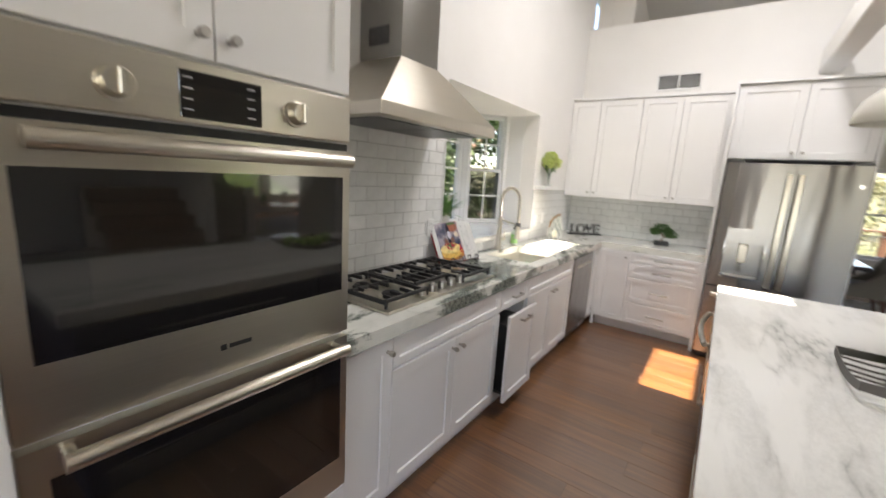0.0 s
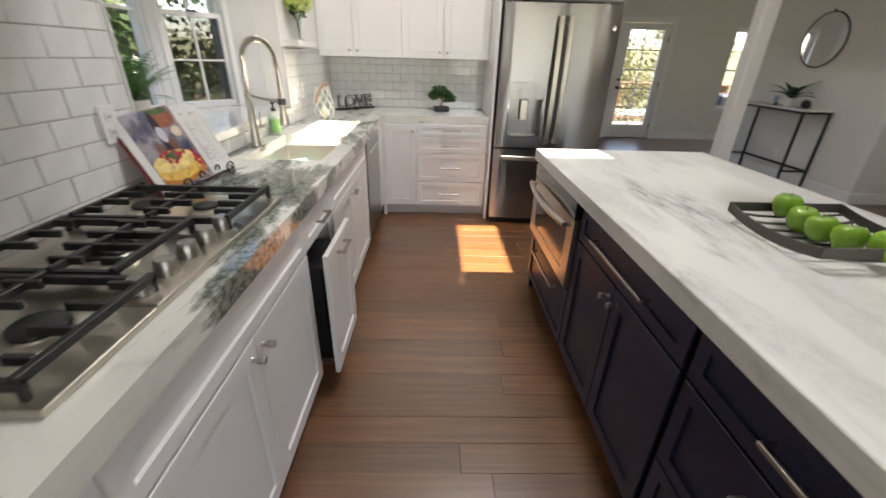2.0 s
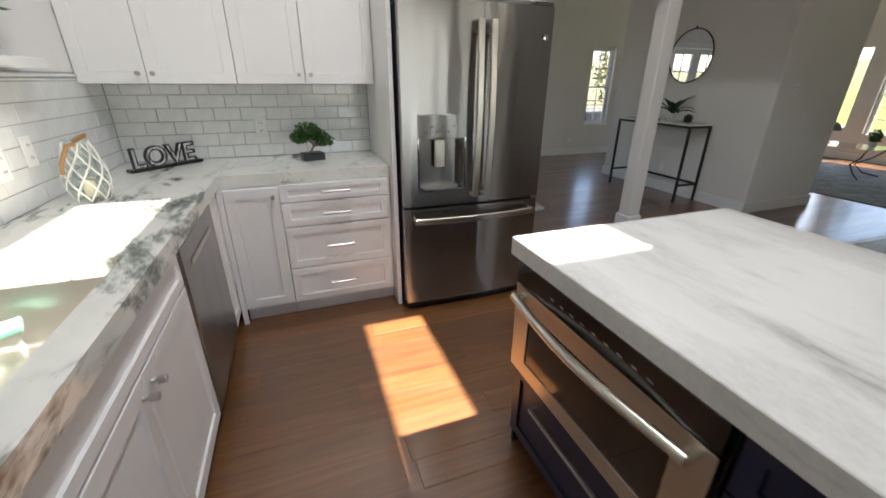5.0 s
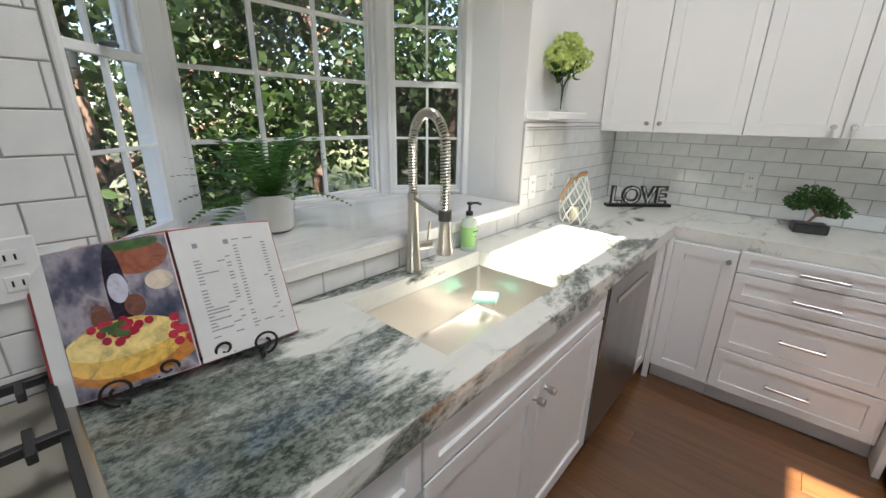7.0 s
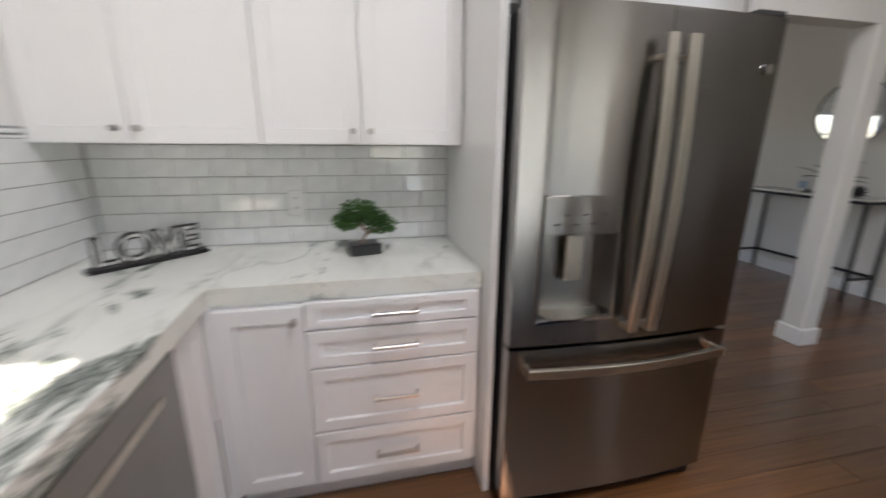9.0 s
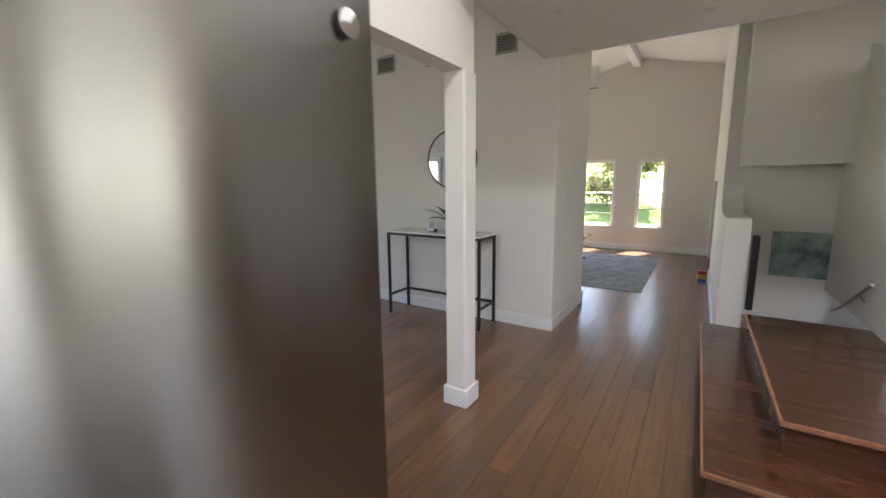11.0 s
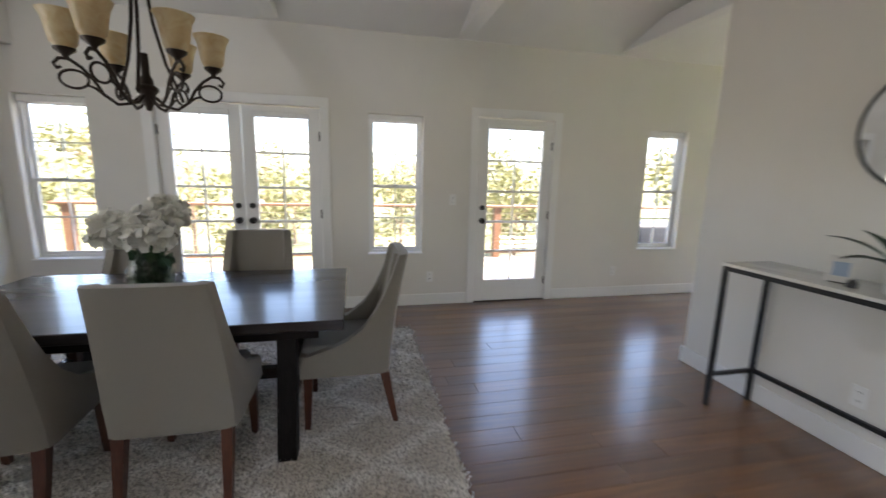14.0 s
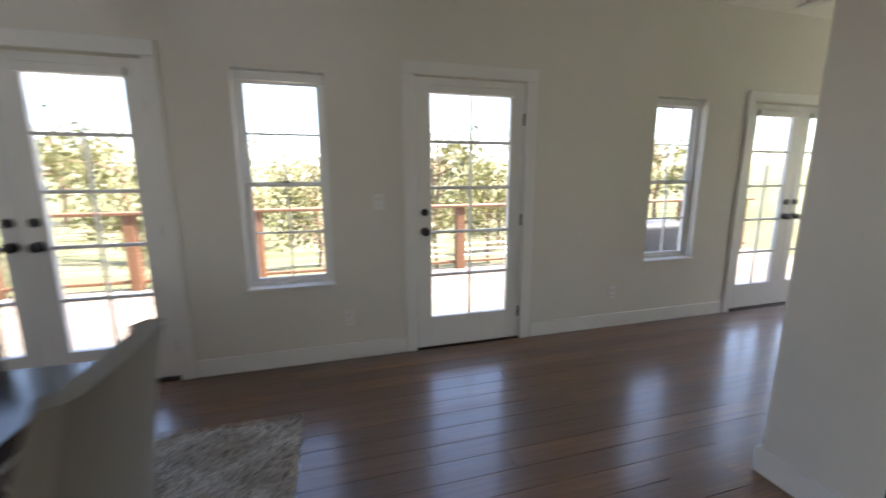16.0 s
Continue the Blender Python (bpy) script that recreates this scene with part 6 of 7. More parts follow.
def dining_chair(m):
    ch = thing("dining_chair", "linen-upholstered dining chair with a sloping back and cherry-brown legs", "chair", "dining chairs", m)
    levels = [(0.315, 0.47, 0.205, 0.245), (0.40, 0.47, 0.212, 0.245), (0.435, 0.445, 0.217, 0.245), (0.47, 0.335, 0.222, 0.244), (0.51, 0.245, 0.227, 0.242), (0.58, 0.165, 0.236, 0.239), (0.66, 0.12, 0.248, 0.235), (0.76, 0.085, 0.265, 0.230), (0.86, 0.065, 0.285, 0.224), (0.94, 0.055, 0.303, 0.219), (0.965, 0.052, 0.309, 0.216)]
    bm = bmesh.new()
    out_, in_ = [], []
    t = 0.05
    for z, wing, back_, half in levels:
        r = 0.045
        path = [(-half, -back_ + wing), (-half, -back_ + wing * 0.5 + r * 0.5), (-half, -back_ + r), (-half + r * 0.3, -back_ + r * 0.3), (-half + r, -back_), (-half * 0.3, -back_ - 0.006), (half * 0.3, -back_ - 0.006), (half - r, -back_), (half - r * 0.3, -back_ + r * 0.3), (half, -back_ + r), (half, -back_ + wing * 0.5 + r * 0.5), (half, -back_ + wing)]
        ins = [(-half + t, -back_ + wing), (-half + t, -back_ + wing * 0.5 + r * 0.5), (-half + t, -back_ + r + t * 0.6), (-half + t * 1.2, -back_ + t * 1.1), (-half + r + t * 0.5, -back_ + t), (-half * 0.3, -back_ + t), (half * 0.3, -back_ + t), (half - r - t * 0.5, -back_ + t), (half - t * 1.2, -back_ + t * 1.1), (half - t, -back_ + r + t * 0.6), (half - t, -back_ + wing * 0.5 + r * 0.5), (half - t, -back_ + wing)]
        ins = [(x, max(y, -back_ + 0.03)) for x, y in ins]
        out_.append([bm.verts.new((x, y, z)) for x, y in path])
        in_.append([bm.verts.new((x, y, z)) for x, y in ins])
    for a, b in zip(out_, out_[1:]):
        for k in range(len(a) - 1):
            bm.faces.new((a[k], a[k + 1], b[k + 1], b[k]))
    for a, b in zip(in_, in_[1:]):
        for k in range(len(a) - 1):
            bm.faces.new((a[k + 1], a[k], b[k], b[k + 1]))
    for o, i in ((out_[0], in_[0]), (out_[-1], in_[-1])):
        for k in range(len(o) - 1):
            bm.faces.new((o[k], o[k + 1], i[k + 1], i[k]))
    for j in range(len(levels) - 1):
        for k in (0, -1):
            bm.faces.new((out_[j][k], out_[j + 1][k], in_[j + 1][k], in_[j][k]))
    part("backrest", bm, LINEN, ch, smooth=True)
    part("seat", boxes((-0.20, -0.17, 0.315, 0.20, 0.262, 0.475), bevel=0.028, seg=3), GREY_FABRIC, ch, "grey padded seat", smooth=True)
    part("seat_rail", boxes((-0.243, 0.22, 0.315, 0.243, 0.268, 0.44), bevel=0.018, seg=2), LINEN, ch, smooth=True)
    for x in (-0.2, 0.2):
        for y, lean in ((-0.17, -0.07), (0.225, 0.012)):
            bm = bmesh.new()
            lo = [bm.verts.new((x + a * 0.015, y + lean + b * 0.015, 0)) for a, b in ((-1, -1), (1, -1), (1, 1), (-1, 1))]
            hi = [bm.verts.new((x + a * 0.024, y + b * 0.024, 0.33)) for a, b in ((-1, -1), (1, -1), (1, 1), (-1, 1))]
            for k in range(4):
                bm.faces.new((lo[k], lo[(k + 1) % 4], hi[(k + 1) % 4], hi[k]))
            bm.faces.new(lo[::-1])
            bm.faces.new(hi)
            part("leg", bm, LEG_WOOD, ch)
    return ch


c0 = dining_chair(pose(2.44, 7.03, RUG_TOP, 0, 0, 0))
for x, y, a in ((1.78, 7.0, 3), (2.50, 7.99, 180), (1.76, 8.0, 178), (3.15, 7.44, 90), (1.22, 7.46, -90)):
    copy_thing(c0, pose(x, y, RUG_TOP, 0, 0, a))

vase = thing("vase", "round clear glass vase of white peonies on the table", "vase", m=pose(2.12, 7.50, RUG_TOP + 0.7225) @ Matrix.Scale(1.06, 4))
part("bowl", turned([(0, 0), (0.06, 0), (0.085, 0.02), (0.108, 0.075), (0.102, 0.13), (0.075, 0.18), (0.07, 0.19), (0.078, 0.2), (0.073, 0.2), (0.066, 0.188), (0.097, 0.13), (0.102, 0.075), (0.08, 0.024), (0, 0.01)], 32, False), JAR_GLASS, vase, smooth=True)
part("water", turned([(0, 0.012), (0.078, 0.026), (0.099, 0.075), (0.097, 0.11), (0, 0.11)], 24), glass("green_water", (0.66, 0.76, 0.62)), vase, smooth=True)
_r = random.Random(8)
part("stems", rods(*[[(0.05 * math.cos(k * 1.1), 0.05 * math.sin(k * 1.1), 0.02), (0.03 * math.cos(k * 1.1 + 2), 0.03 * math.sin(k * 1.1 + 2), 0.15), (0.09 * math.cos(k * 1.1 + 2.4), 0.09 * math.sin(k * 1.1 + 2.4), 0.25)] for k in range(8)], r=0.004, seg=6), DARK_LEAF, vase, smooth=True)
bm = bmesh.new()
leaves(bm, (0, 0, 0.17), (0.09, 0.09, 0.06), 60, 0.09, _r)
leaves(bm, (0, 0, 0.08), (0.07, 0.07, 0.05), 70, 0.06, _r)
part("foliage", bm, DARK_LEAF, vase)


def peony(c, r):
    bm = bmesh.new()
    for k in range(130):
        th, ph = math.acos(1 - 1.6 * (k + 0.5) / 130), k * 2.39996
        d = Vector((math.sin(th) * math.cos(ph), math.sin(th) * math.sin(ph), math.cos(th)))
        s = d.orthogonal().normalized()
        s = s * math.cos(k) + d.cross(s) * math.sin(k)
        u = d.cross(s)
        p = Vector(c) + d * r * _r.uniform(0.62, 1.0)
        w = r * 0.34
        q = [p - s * w * 0.6, p - s * w * 0.5 + u * w + d * w * 0.5, p + u * w * 1.25 + d * w * 0.25, p + s * w * 0.5 + u * w + d * w * 0.5, p + s * w * 0.6, p - u * w * 0.5 - d * w * 0.5]
        bm.faces.new([bm.verts.new(v) for v in q])
    part("flower", bm, WHITE_PETAL, vase, "large white peony")


for c, r in (((-0.125, -0.03, 0.315), 0.1), ((0.045, -0.08, 0.32), 0.105), ((0.075, 0.06, 0.40), 0.095), ((-0.03, 0.09, 0.35), 0.085)):
    peony(c, r)

# chandelier
cz = EAVE + (Y_WIN - 7.5) * SLOPE
chd = thing("chandelier", "dark bronze six-arm chandelier with amber glass shades", "chandelier", m=pose(2.19, 7.5, 1.69))
part("hub", turned([(0, 0), (0.012, 0.006), (0.016, 0.02), (0.03, 0.05), (0.034, 0.08), (0.05, 0.1), (0.045, 0.115), (0.03, 0.125), (0.028, 0.15), (0.018, 0.17), (0.016, 0.27), (0.0, 0.275)], 20), BRONZE, chd, smooth=True)
n = Nodes("amber_glass")
amb = n.ramp(n.noise(16, 4, 0.6, 1.2), [(0.3, (0.72, 0.56, 0.32)), (0.7, (0.85, 0.76, 0.55))])
n.set(color=amb, rough=0.3)
tl = n.add("ShaderNodeBsdfTranslucent")
n.link(amb, tl.inputs[0])
mx = n.add("ShaderNodeMixShader")
mx.inputs[0].default_value = 0.5
n.link(n.b.outputs[0], mx.inputs[1])
n.link(tl.outputs[0], mx.inputs[2])
n.link(mx.outputs[0], n.out.inputs[0])
AMBER = n.mat
for k in range(6):
    t_ = pose(0, 0, 0, 0, 0, 60 * k + 18)
    bm = bmesh.new()
    tube(bm, [(0.03, 0, 0.07), (0.07, 0, 0.03), (0.12, 0, 0.02), (0.17, 0, 0.06), (0.2, 0, 0.12), (0.24, 0, 0.17), (0.28, 0, 0.2), (0.315, 0, 0.2), (0.335, 0, 0.175), (0.325, 0, 0.155), (0.31, 0, 0.165)], 0.0075, 8)
    tube(bm, [(0.16, 0, 0.05), (0.2, 0, 0.085)] + [(0.27 + 0.052 * math.cos(a), 0, 0.115 + 0.04 * math.sin(a)) for a in [-2.6 + 0.42 * i for i in range(17)]], 0.006, 8)
    arm = part("arm", moved(bm, t_), BRONZE, chd, "scrolled bronze arm", smooth=True)
    part("cup", moved(turned([(0, 0.195), (0.01, 0.2), (0.014, 0.215), (0.04, 0.235), (0.042, 0.245), (0, 0.246)], 18), t_ @ pose(0.29, 0, 0)), BRONZE, arm, smooth=True)
    part("shade", moved(turned([(0.034, 0.247), (0.05, 0.265), (0.058, 0.31), (0.066, 0.36), (0.083, 0.395), (0.08, 0.395), (0.062, 0.36), (0.054, 0.31), (0.046, 0.268), (0.0, 0.25)], 24, False), t_ @ pose(0.29, 0, 0)), AMBER, arm, "amber alabaster glass shade", smooth=True)
for k in range(3):
    part("rod", moved(rods([(0.155, 0, 0.065), (0.135, 0, 0.13), (0.09, 0, 0.24), (0.05, 0, 0.42), (0.03, 0, 0.62), (0.016, 0, 0.78)], r=0.008, seg=8), pose(0, 0, 0, 0, 0, 120 * k + 40)), BRONZE, chd, smooth=True)
part("crown", moved(turned([(0, 0), (0.03, 0.01), (0.035, 0.04), (0.012, 0.07), (0, 0.075)], 16), pose(0, 0, 0.76)), BRONZE, chd, smooth=True)
part("chain", rods([(0, 0, 0.82), (0, 0, cz - 1.69 - 0.02)], r=0.006, seg=6), BRONZE, chd)
part("ceiling_rose", moved(turned([(0, 0), (0.03, 0.005), (0.065, 0.03), (0.07, 0.06), (0, 0.06)], 20), pose(0, 0, cz - 1.69 - 0.045)), BRONZE, chd, smooth=True)

# console
con = thing("console_table", "slim black metal console table with a white stone top", "console table", m=pose(5.36, 5.95, 0))
CLN, CD, CH = 1.15, 0.355, 0.937
part("top", boxes((-0.005, -0.005, CH - 0.018, CD + 0.005, CLN + 0.005, CH), bevel=0.002), PALE_MARBLE, con, "white stone top")
b = 0.026
part("frame", boxes((0, 0, CH - 0.046, b, CLN, CH - 0.0185), (CD - b, 0, CH - 0.046, CD, CLN, CH - 0.0185), (b, 0, CH - 0.046, CD - b, b, CH - 0.0185), (b, CLN - b, CH - 0.046, CD - b, CLN, CH - 0.0185), bevel=0.0015), BLACK_METAL, con)
for x in (0, CD - b):
    for y in (0, CLN - b):
        part("leg", boxes((x, y, 0, x + b, y + b, CH - 0.0465), bevel=0.0015), BLACK_METAL, con)
part("stretcher", boxes((b, 0.002, 0.2, CD - b, b - 0.002, 0.225), bevel=0.0015), BLACK_METAL, con)
part("stretcher", boxes((b, CLN - b + 0.002, 0.2, CD - b, CLN - 0.002, 0.225), bevel=0.0015), BLACK_METAL, con)
part("stretcher", boxes((CD - b + 0.002, b, 0.2, CD - 0.002, CLN - b, 0.225), bevel=0.0015), BLACK_METAL, con)
mir = thing("round_mirror", "round wall mirror in a thin dark frame", "mirror", m=pose(5.734, 6.48, 1.69, 0, -90, 0))
part("glass", turned([(0, 0.008), (0.296, 0.008), (0.298, 0.0), (0, 0.0)], 64), MIRROR, mir, smooth=False)
bm = bmesh.new()
tube(bm, [(0.3 * math.cos(2 * math.pi * k / 64), 0.3 * math.sin(2 * math.pi * k / 64), 0.009) for k in range(65)], 0.008, 8)
part("frame", bm, BLACK_METAL, mir, "thin dark metal rim", smooth=True)
part("hook", boxes((0.305, -0.012, 0.0, 0.33, 0.012, 0.01), bevel=0.002), BLACK_METAL, mir)
pl = thing("potted_plant", "broad-leaved plant in a small white pot on the console", "potted plant", m=pose(5.50, 6.36, CH + 0.001))
part("pot", turned([(0, 0), (0.045, 0), (0.055, 0.008), (0.062, 0.1), (0.056, 0.1), (0.052, 0.085), (0, 0.085)], 28), CERAMIC, pl, "white ceramic pot", smooth=True)
_r = random.Random(21)
for k in range(10):
    az, L, up = 2 * math.pi * k / 10 + 0.3, _r.uniform(0.25, 0.34), _r.uniform(0.4, 1.0)
    bm = bmesh.new()
    p, d = Vector((0, 0, 0.085)), Vector((math.cos(az) * (1 - up * 0.6), math.sin(az) * (1 - up * 0.6), up)).normalized()
    side = Vector((-math.sin(az), math.cos(az), 0))
    rows_ = []
    for i in range(9):
        w = 0.032 * math.sin(math.pi * (0.08 + 0.9 * i / 8)) + 0.002
        rows_.append([bm.verts.new(p + side * w + Vector((0, 0, w * 0.35))), bm.verts.new(p), bm.verts.new(p - side * w + Vector((0, 0, w * 0.35)))])
        p = p + d * L / 8
        d = (d + Vector((0, 0, -0.13))).normalized()
    for a, b_ in zip(rows_, rows_[1:]):
        bm.faces.new((a[0], a[1], b_[1], b_[0]))
        bm.faces.new((a[1], a[2], b_[2], b_[1]))
    part("leaf", bm, DARK_LEAF, pl, smooth=True)
pf = thing("photo_card", "small white card in a clear stand on the console", "photo card", m=pose(5.50, 6.60, CH + 0.001, 0, 0, -68))
part("card", moved(boxes((-0.05, -0.002, 0, 0.05, 0.002, 0.13)), pose(0, 0, 0.004, -14, 0, 0)), CERAMIC, pf)
part("print", moved(boxes((-0.03, -0.0032, 0.03, 0.03, -0.0022, 0.1)), pose(0, 0, 0.004, -14, 0, 0)), plain("blue_print", (0.35, 0.45, 0.6), 0.5), pf)
part("foot", boxes((-0.03, -0.01, 0, 0.03, 0.06, 0.005), bevel=0.001), BLACK, pf)
tagged(part("ornament", moved(turned([(0, 0), (0.02, 0.0), (0.022, 0.02), (0.012, 0.035), (0, 0.04)], 14), pose(0, 0, 0)), BLACK, m=pose(5.46, 6.52, CH + 0.001), smooth=True), "small dark ornament on the console", "ornament")
_r = random.Random(31)
bm = bmesh.new()
bmesh.ops.create_icosphere(bm, subdivisions=2, radius=0.045)
for v in list(bm.verts):
    d = v.co.normalized()
    s = d.orthogonal().normalized() * 0.009
    u = d.cross(s)
    a = [bm.verts.new(d * 0.043 + s), bm.verts.new(d * 0.043 - s * 0.5 + u * 0.87), bm.verts.new(d * 0.043 - s * 0.5 - u * 0.87), bm.verts.new(d * 0.068)]
    for f in ((0, 1, 3), (1, 2, 3), (2, 0, 3)):
        bm.faces.new([a[i] for i in f])
tagged(part("spiky_ball", bm, BLACK, m=pose(5.52, 6.14, CH + 0.045)), "black spiky decorative ball on the console", "ornament")

# lights in the ceilings
for x, y in ((4.76, 5.1), (5.3, 4.28), (5.34, 3.2), (4.8, 3.6)):
    o = thing("downlight", "white recessed ceiling downlight, switched off", "downlight", "downlights", pose(x, y, 2.519, 180, 0, 0))
    part("trim", turned([(0.045, 0), (0.07, 0.0), (0.072, 0.004), (0.05, 0.007), (0.045, 0.002)], 28, False), TRIM, o, smooth=True)
    part("lens", turned([(0, 0.001), (0.045, 0.001)], 28, False), CERAMIC, o)
tilt = math.degrees(math.atan(SLOPE))
for x in (5.1, 5.45, 3.4, 1.6):
    y = 7.9
    o = thing("downlight", "white recessed downlight in the sloping ceiling", "downlight", "downlights", pose(x, y, EAVE + (Y_WIN - y) * SLOPE - 0.062 + 0.058, 180 - tilt, 0, 0))
    part("trim", turned([(0.045, 0), (0.07, 0.0), (0.072, 0.004), (0.05, 0.007), (0.045, 0.002)], 28, False), TRIM, o, smooth=True)
    part("lens", turned([(0, 0.001), (0.045, 0.001)], 28, False), CERAMIC, o)

# ---- living room ----
lr = thing("living_room_rug", "mottled blue-grey low-pile rug", "rug", m=pose(7.65, 4.78, 0.001))
n = Nodes("blue_grey_wool")
n.set(color=n.mix(n.ramp(n.noise(120, 3), [(0.35, 0.3), (0.65, 0.0)]), n.ramp(n.noise(5, 6, 0.7, 0.8), [(0.3, (0.13, 0.15, 0.17)), (0.5, (0.26, 0.28, 0.29)), (0.7, (0.40, 0.41, 0.40))]), (0.12, 0.14, 0.17)), rough=0.95)
part("pile", boxes((0, 0, 0, 2.75, 3.2, 0.011), bevel=0.003), n.mat, lr)
gt = thing("glass_table", "glass-topped coffee table on curved dark metal legs", "coffee table", m=pose(9.4, 6.45, 0.012))
part("tabletop", boxes((-0.35, -0.6, 0.45, 0.35, 0.6, 0.462), bevel=0.003), JAR_GLASS, gt)
for s in (-1, 1):
    for q in (-1, 1):
        part("leg", rods([(0.3 * q, 0.5 * s, 0.449), (0.18 * q, 0.4 * s, 0.3), (0.06 * q, 0.25 * s, 0.18), (0.12 * q, 0.35 * s, 0.06), (0.28 * q, 0.5 * s, 0.008)], r=0.011, seg=8), BLACK_METAL, gt, smooth=True)
lp_ = thing("table_lamp", "small table lamp with a grey dome shade and wooden stem", "table lamp", m=pose(9.4, 6.66, 0.4745))
part("stem", turned([(0, 0), (0.07, 0), (0.075, 0.01), (0.03, 0.03), (0.028, 0.2), (0.02, 0.22), (0, 0.22)], 18), plain("pale_wood", (0.45, 0.28, 0.13), 0.5), lp_, smooth=True)
part("shade", turned([(0.14, 0.2), (0.142, 0.205), (0.12, 0.28), (0.06, 0.33), (0, 0.34)], 24), plain("grey_shade", (0.2, 0.2, 0.2), 0.6), lp_, smooth=True)
pp = thing("potted_plant", "small yellow-green plant in a pot on the glass table", "potted plant", m=pose(9.4, 6.05, 0.4745))
part("pot", turned([(0, 0), (0.04, 0), (0.05, 0.08), (0, 0.08)], 16), CERAMIC, pp, smooth=True)
bm = bmesh.new()
leaves(bm, (0, 0, 0.17), (0.08, 0.08, 0.1), 120, 0.06, _r)
part("foliage", bm, LEAF, pp)
toy = thing("toy_box", "small stack of red, yellow and blue plastic toys by the wall", "toys", m=pose(8.75, 4.11, 0) @ Matrix.Scale(0.62, 4))
for k, (c, z) in enumerate((((0.05, 0.1, 0.45), 0), ((0.6, 0.42, 0.03), 0.09), ((0.55, 0.05, 0.03), 0.18))):
    part("block", boxes((-0.14 + 0.01 * k, -0.06, z, 0.14 - 0.01 * k, 0.1, z + 0.088), bevel=0.01, seg=2), plain("toy_plastic", c, 0.35), toy)
fan = thing("ceiling_fan", "ceiling fan with brown wooden blades in the living room", "ceiling fan", m=pose(8.15, 6.22, 2.74))
part("motor", turned([(0, -0.06), (0.08, -0.05), (0.11, 0.0), (0.1, 0.06), (0.03, 0.1), (0, 0.1)], 24), BRONZE, fan, smooth=True)
part("rod", rods([(0, 0, 0.09), (0, 0, 0.93)], r=0.014, seg=10), BRONZE, fan)
for k in range(5):
    part("blade", moved(boxes((0.12, -0.06, -0.006, 0.66, 0.06, 0.004), bevel=0.003), pose(0, 0, 0, 8, 0, 72 * k - 90)), RAIL_WOOD, fan, "brown wooden fan blade")
art = thing("wall_picture", "framed blue-green picture on the wall behind the stairs", "picture", m=pose(7.299, 3.57, 0.46, 0, 0, -90))
n = Nodes("picture_print")
n.set(color=n.ramp(n.noise(6, 5, 0.6), [(0.35, (0.08, 0.13, 0.12)), (0.5, (0.22, 0.32, 0.30)), (0.65, (0.40, 0.46, 0.42))]), rough=0.4)
part("canvas", boxes((0, -0.02, 0, 0.53, 0, 0.46), bevel=0.002), n.mat, art)
rail = thing("handrail", "steel handrail beside the stairs", "handrail", m=pose(0, 0, 0))
part("bar", rods([(5.97, 3.16, 0.70), (6.6, 3.16, 0.36), (6.78, 3.16, 0.29)], r=0.014, seg=10), NICKEL, rail, smooth=True)
part("bracket", rods([(6.2, 3.122, 0.52), (6.2, 3.16, 0.575)], r=0.008, seg=8), NICKEL, rail)

# ---- outside ----
bm = bmesh.new()
nx, ny = 70, 70


def ground_z(x, y):
    d = max(0.0, y - 13.0)
    z = -0.75 - 0.16 * min(d, 26) + 0.02 * max(0, d - 26)
    if d > 120:
        z += 10 * (1 - math.exp(-(d - 120) / 120)) * (0.7 + 0.3 * math.sin(x * 0.013))
    if x > 12:
        z += min(3.6, 0.26 * (x - 12))
    if x < -3:
        z += min(1.5, 0.15 * (-3 - x))
    return z


xs = [math.copysign(abs(u) ** 3 * 500 + abs(u) * 18, u) + 3 for u in [-1 + 2 * i / nx for i in range(nx + 1)]]
ys = [math.copysign(abs(u) ** 3 * 500 + abs(u) * 18, u) + 6 for u in [-1 + 2 * i / ny for i in range(ny + 1)]]
grid = [[bm.verts.new((x, y, ground_z(x, y))) for x in xs] for y in ys]
for a, b in zip(grid, grid[1:]):
    for i in range(nx):
        bm.faces.new((a[i], a[i + 1], b[i + 1], b[i]))
n = Nodes("dry_grass")
n.set(color=n.mix(n.ramp(n.noise(3, 5, 0.7), [(0.35, 0.0), (0.65, 1.0)]), n.ramp(n.noise(0.15, 4), [(0.4, (0.055, 0.070, 0.022)), (0.6, (0.14, 0.125, 0.08))]), (0.08, 0.09, 0.036)), rough=0.95)
n.bump(n.noise(8, 4), 0.6, 0.1)
structure("ground", bm, n.mat, "sloping ground of grass and dry earth", "ground")

bm = bmesh.new()
lawn = [[bm.verts.new((11.9 + 0.8 * i, -3 + 0.8 * j, ground_z(11.9 + 0.8 * i, -3 + 0.8 * j) + 0.03)) for i in range(22)] for j in range(19)]
for a, b in zip(lawn, lawn[1:]):
    for i in range(21):
        bm.faces.new((a[i], a[i + 1], b[i + 1], b[i]))
n = Nodes("lawn_grass")
n.set(color=n.ramp(n.noise(6, 5, 0.7), [(0.3, (0.055, 0.11, 0.012)), (0.7, (0.12, 0.19, 0.028))]), rough=0.9)
n.bump(n.noise(40, 4), 0.7, 0.05)
structure("lawn", bm, n.mat, "bright green sunlit lawn on a rising slope", "lawn")

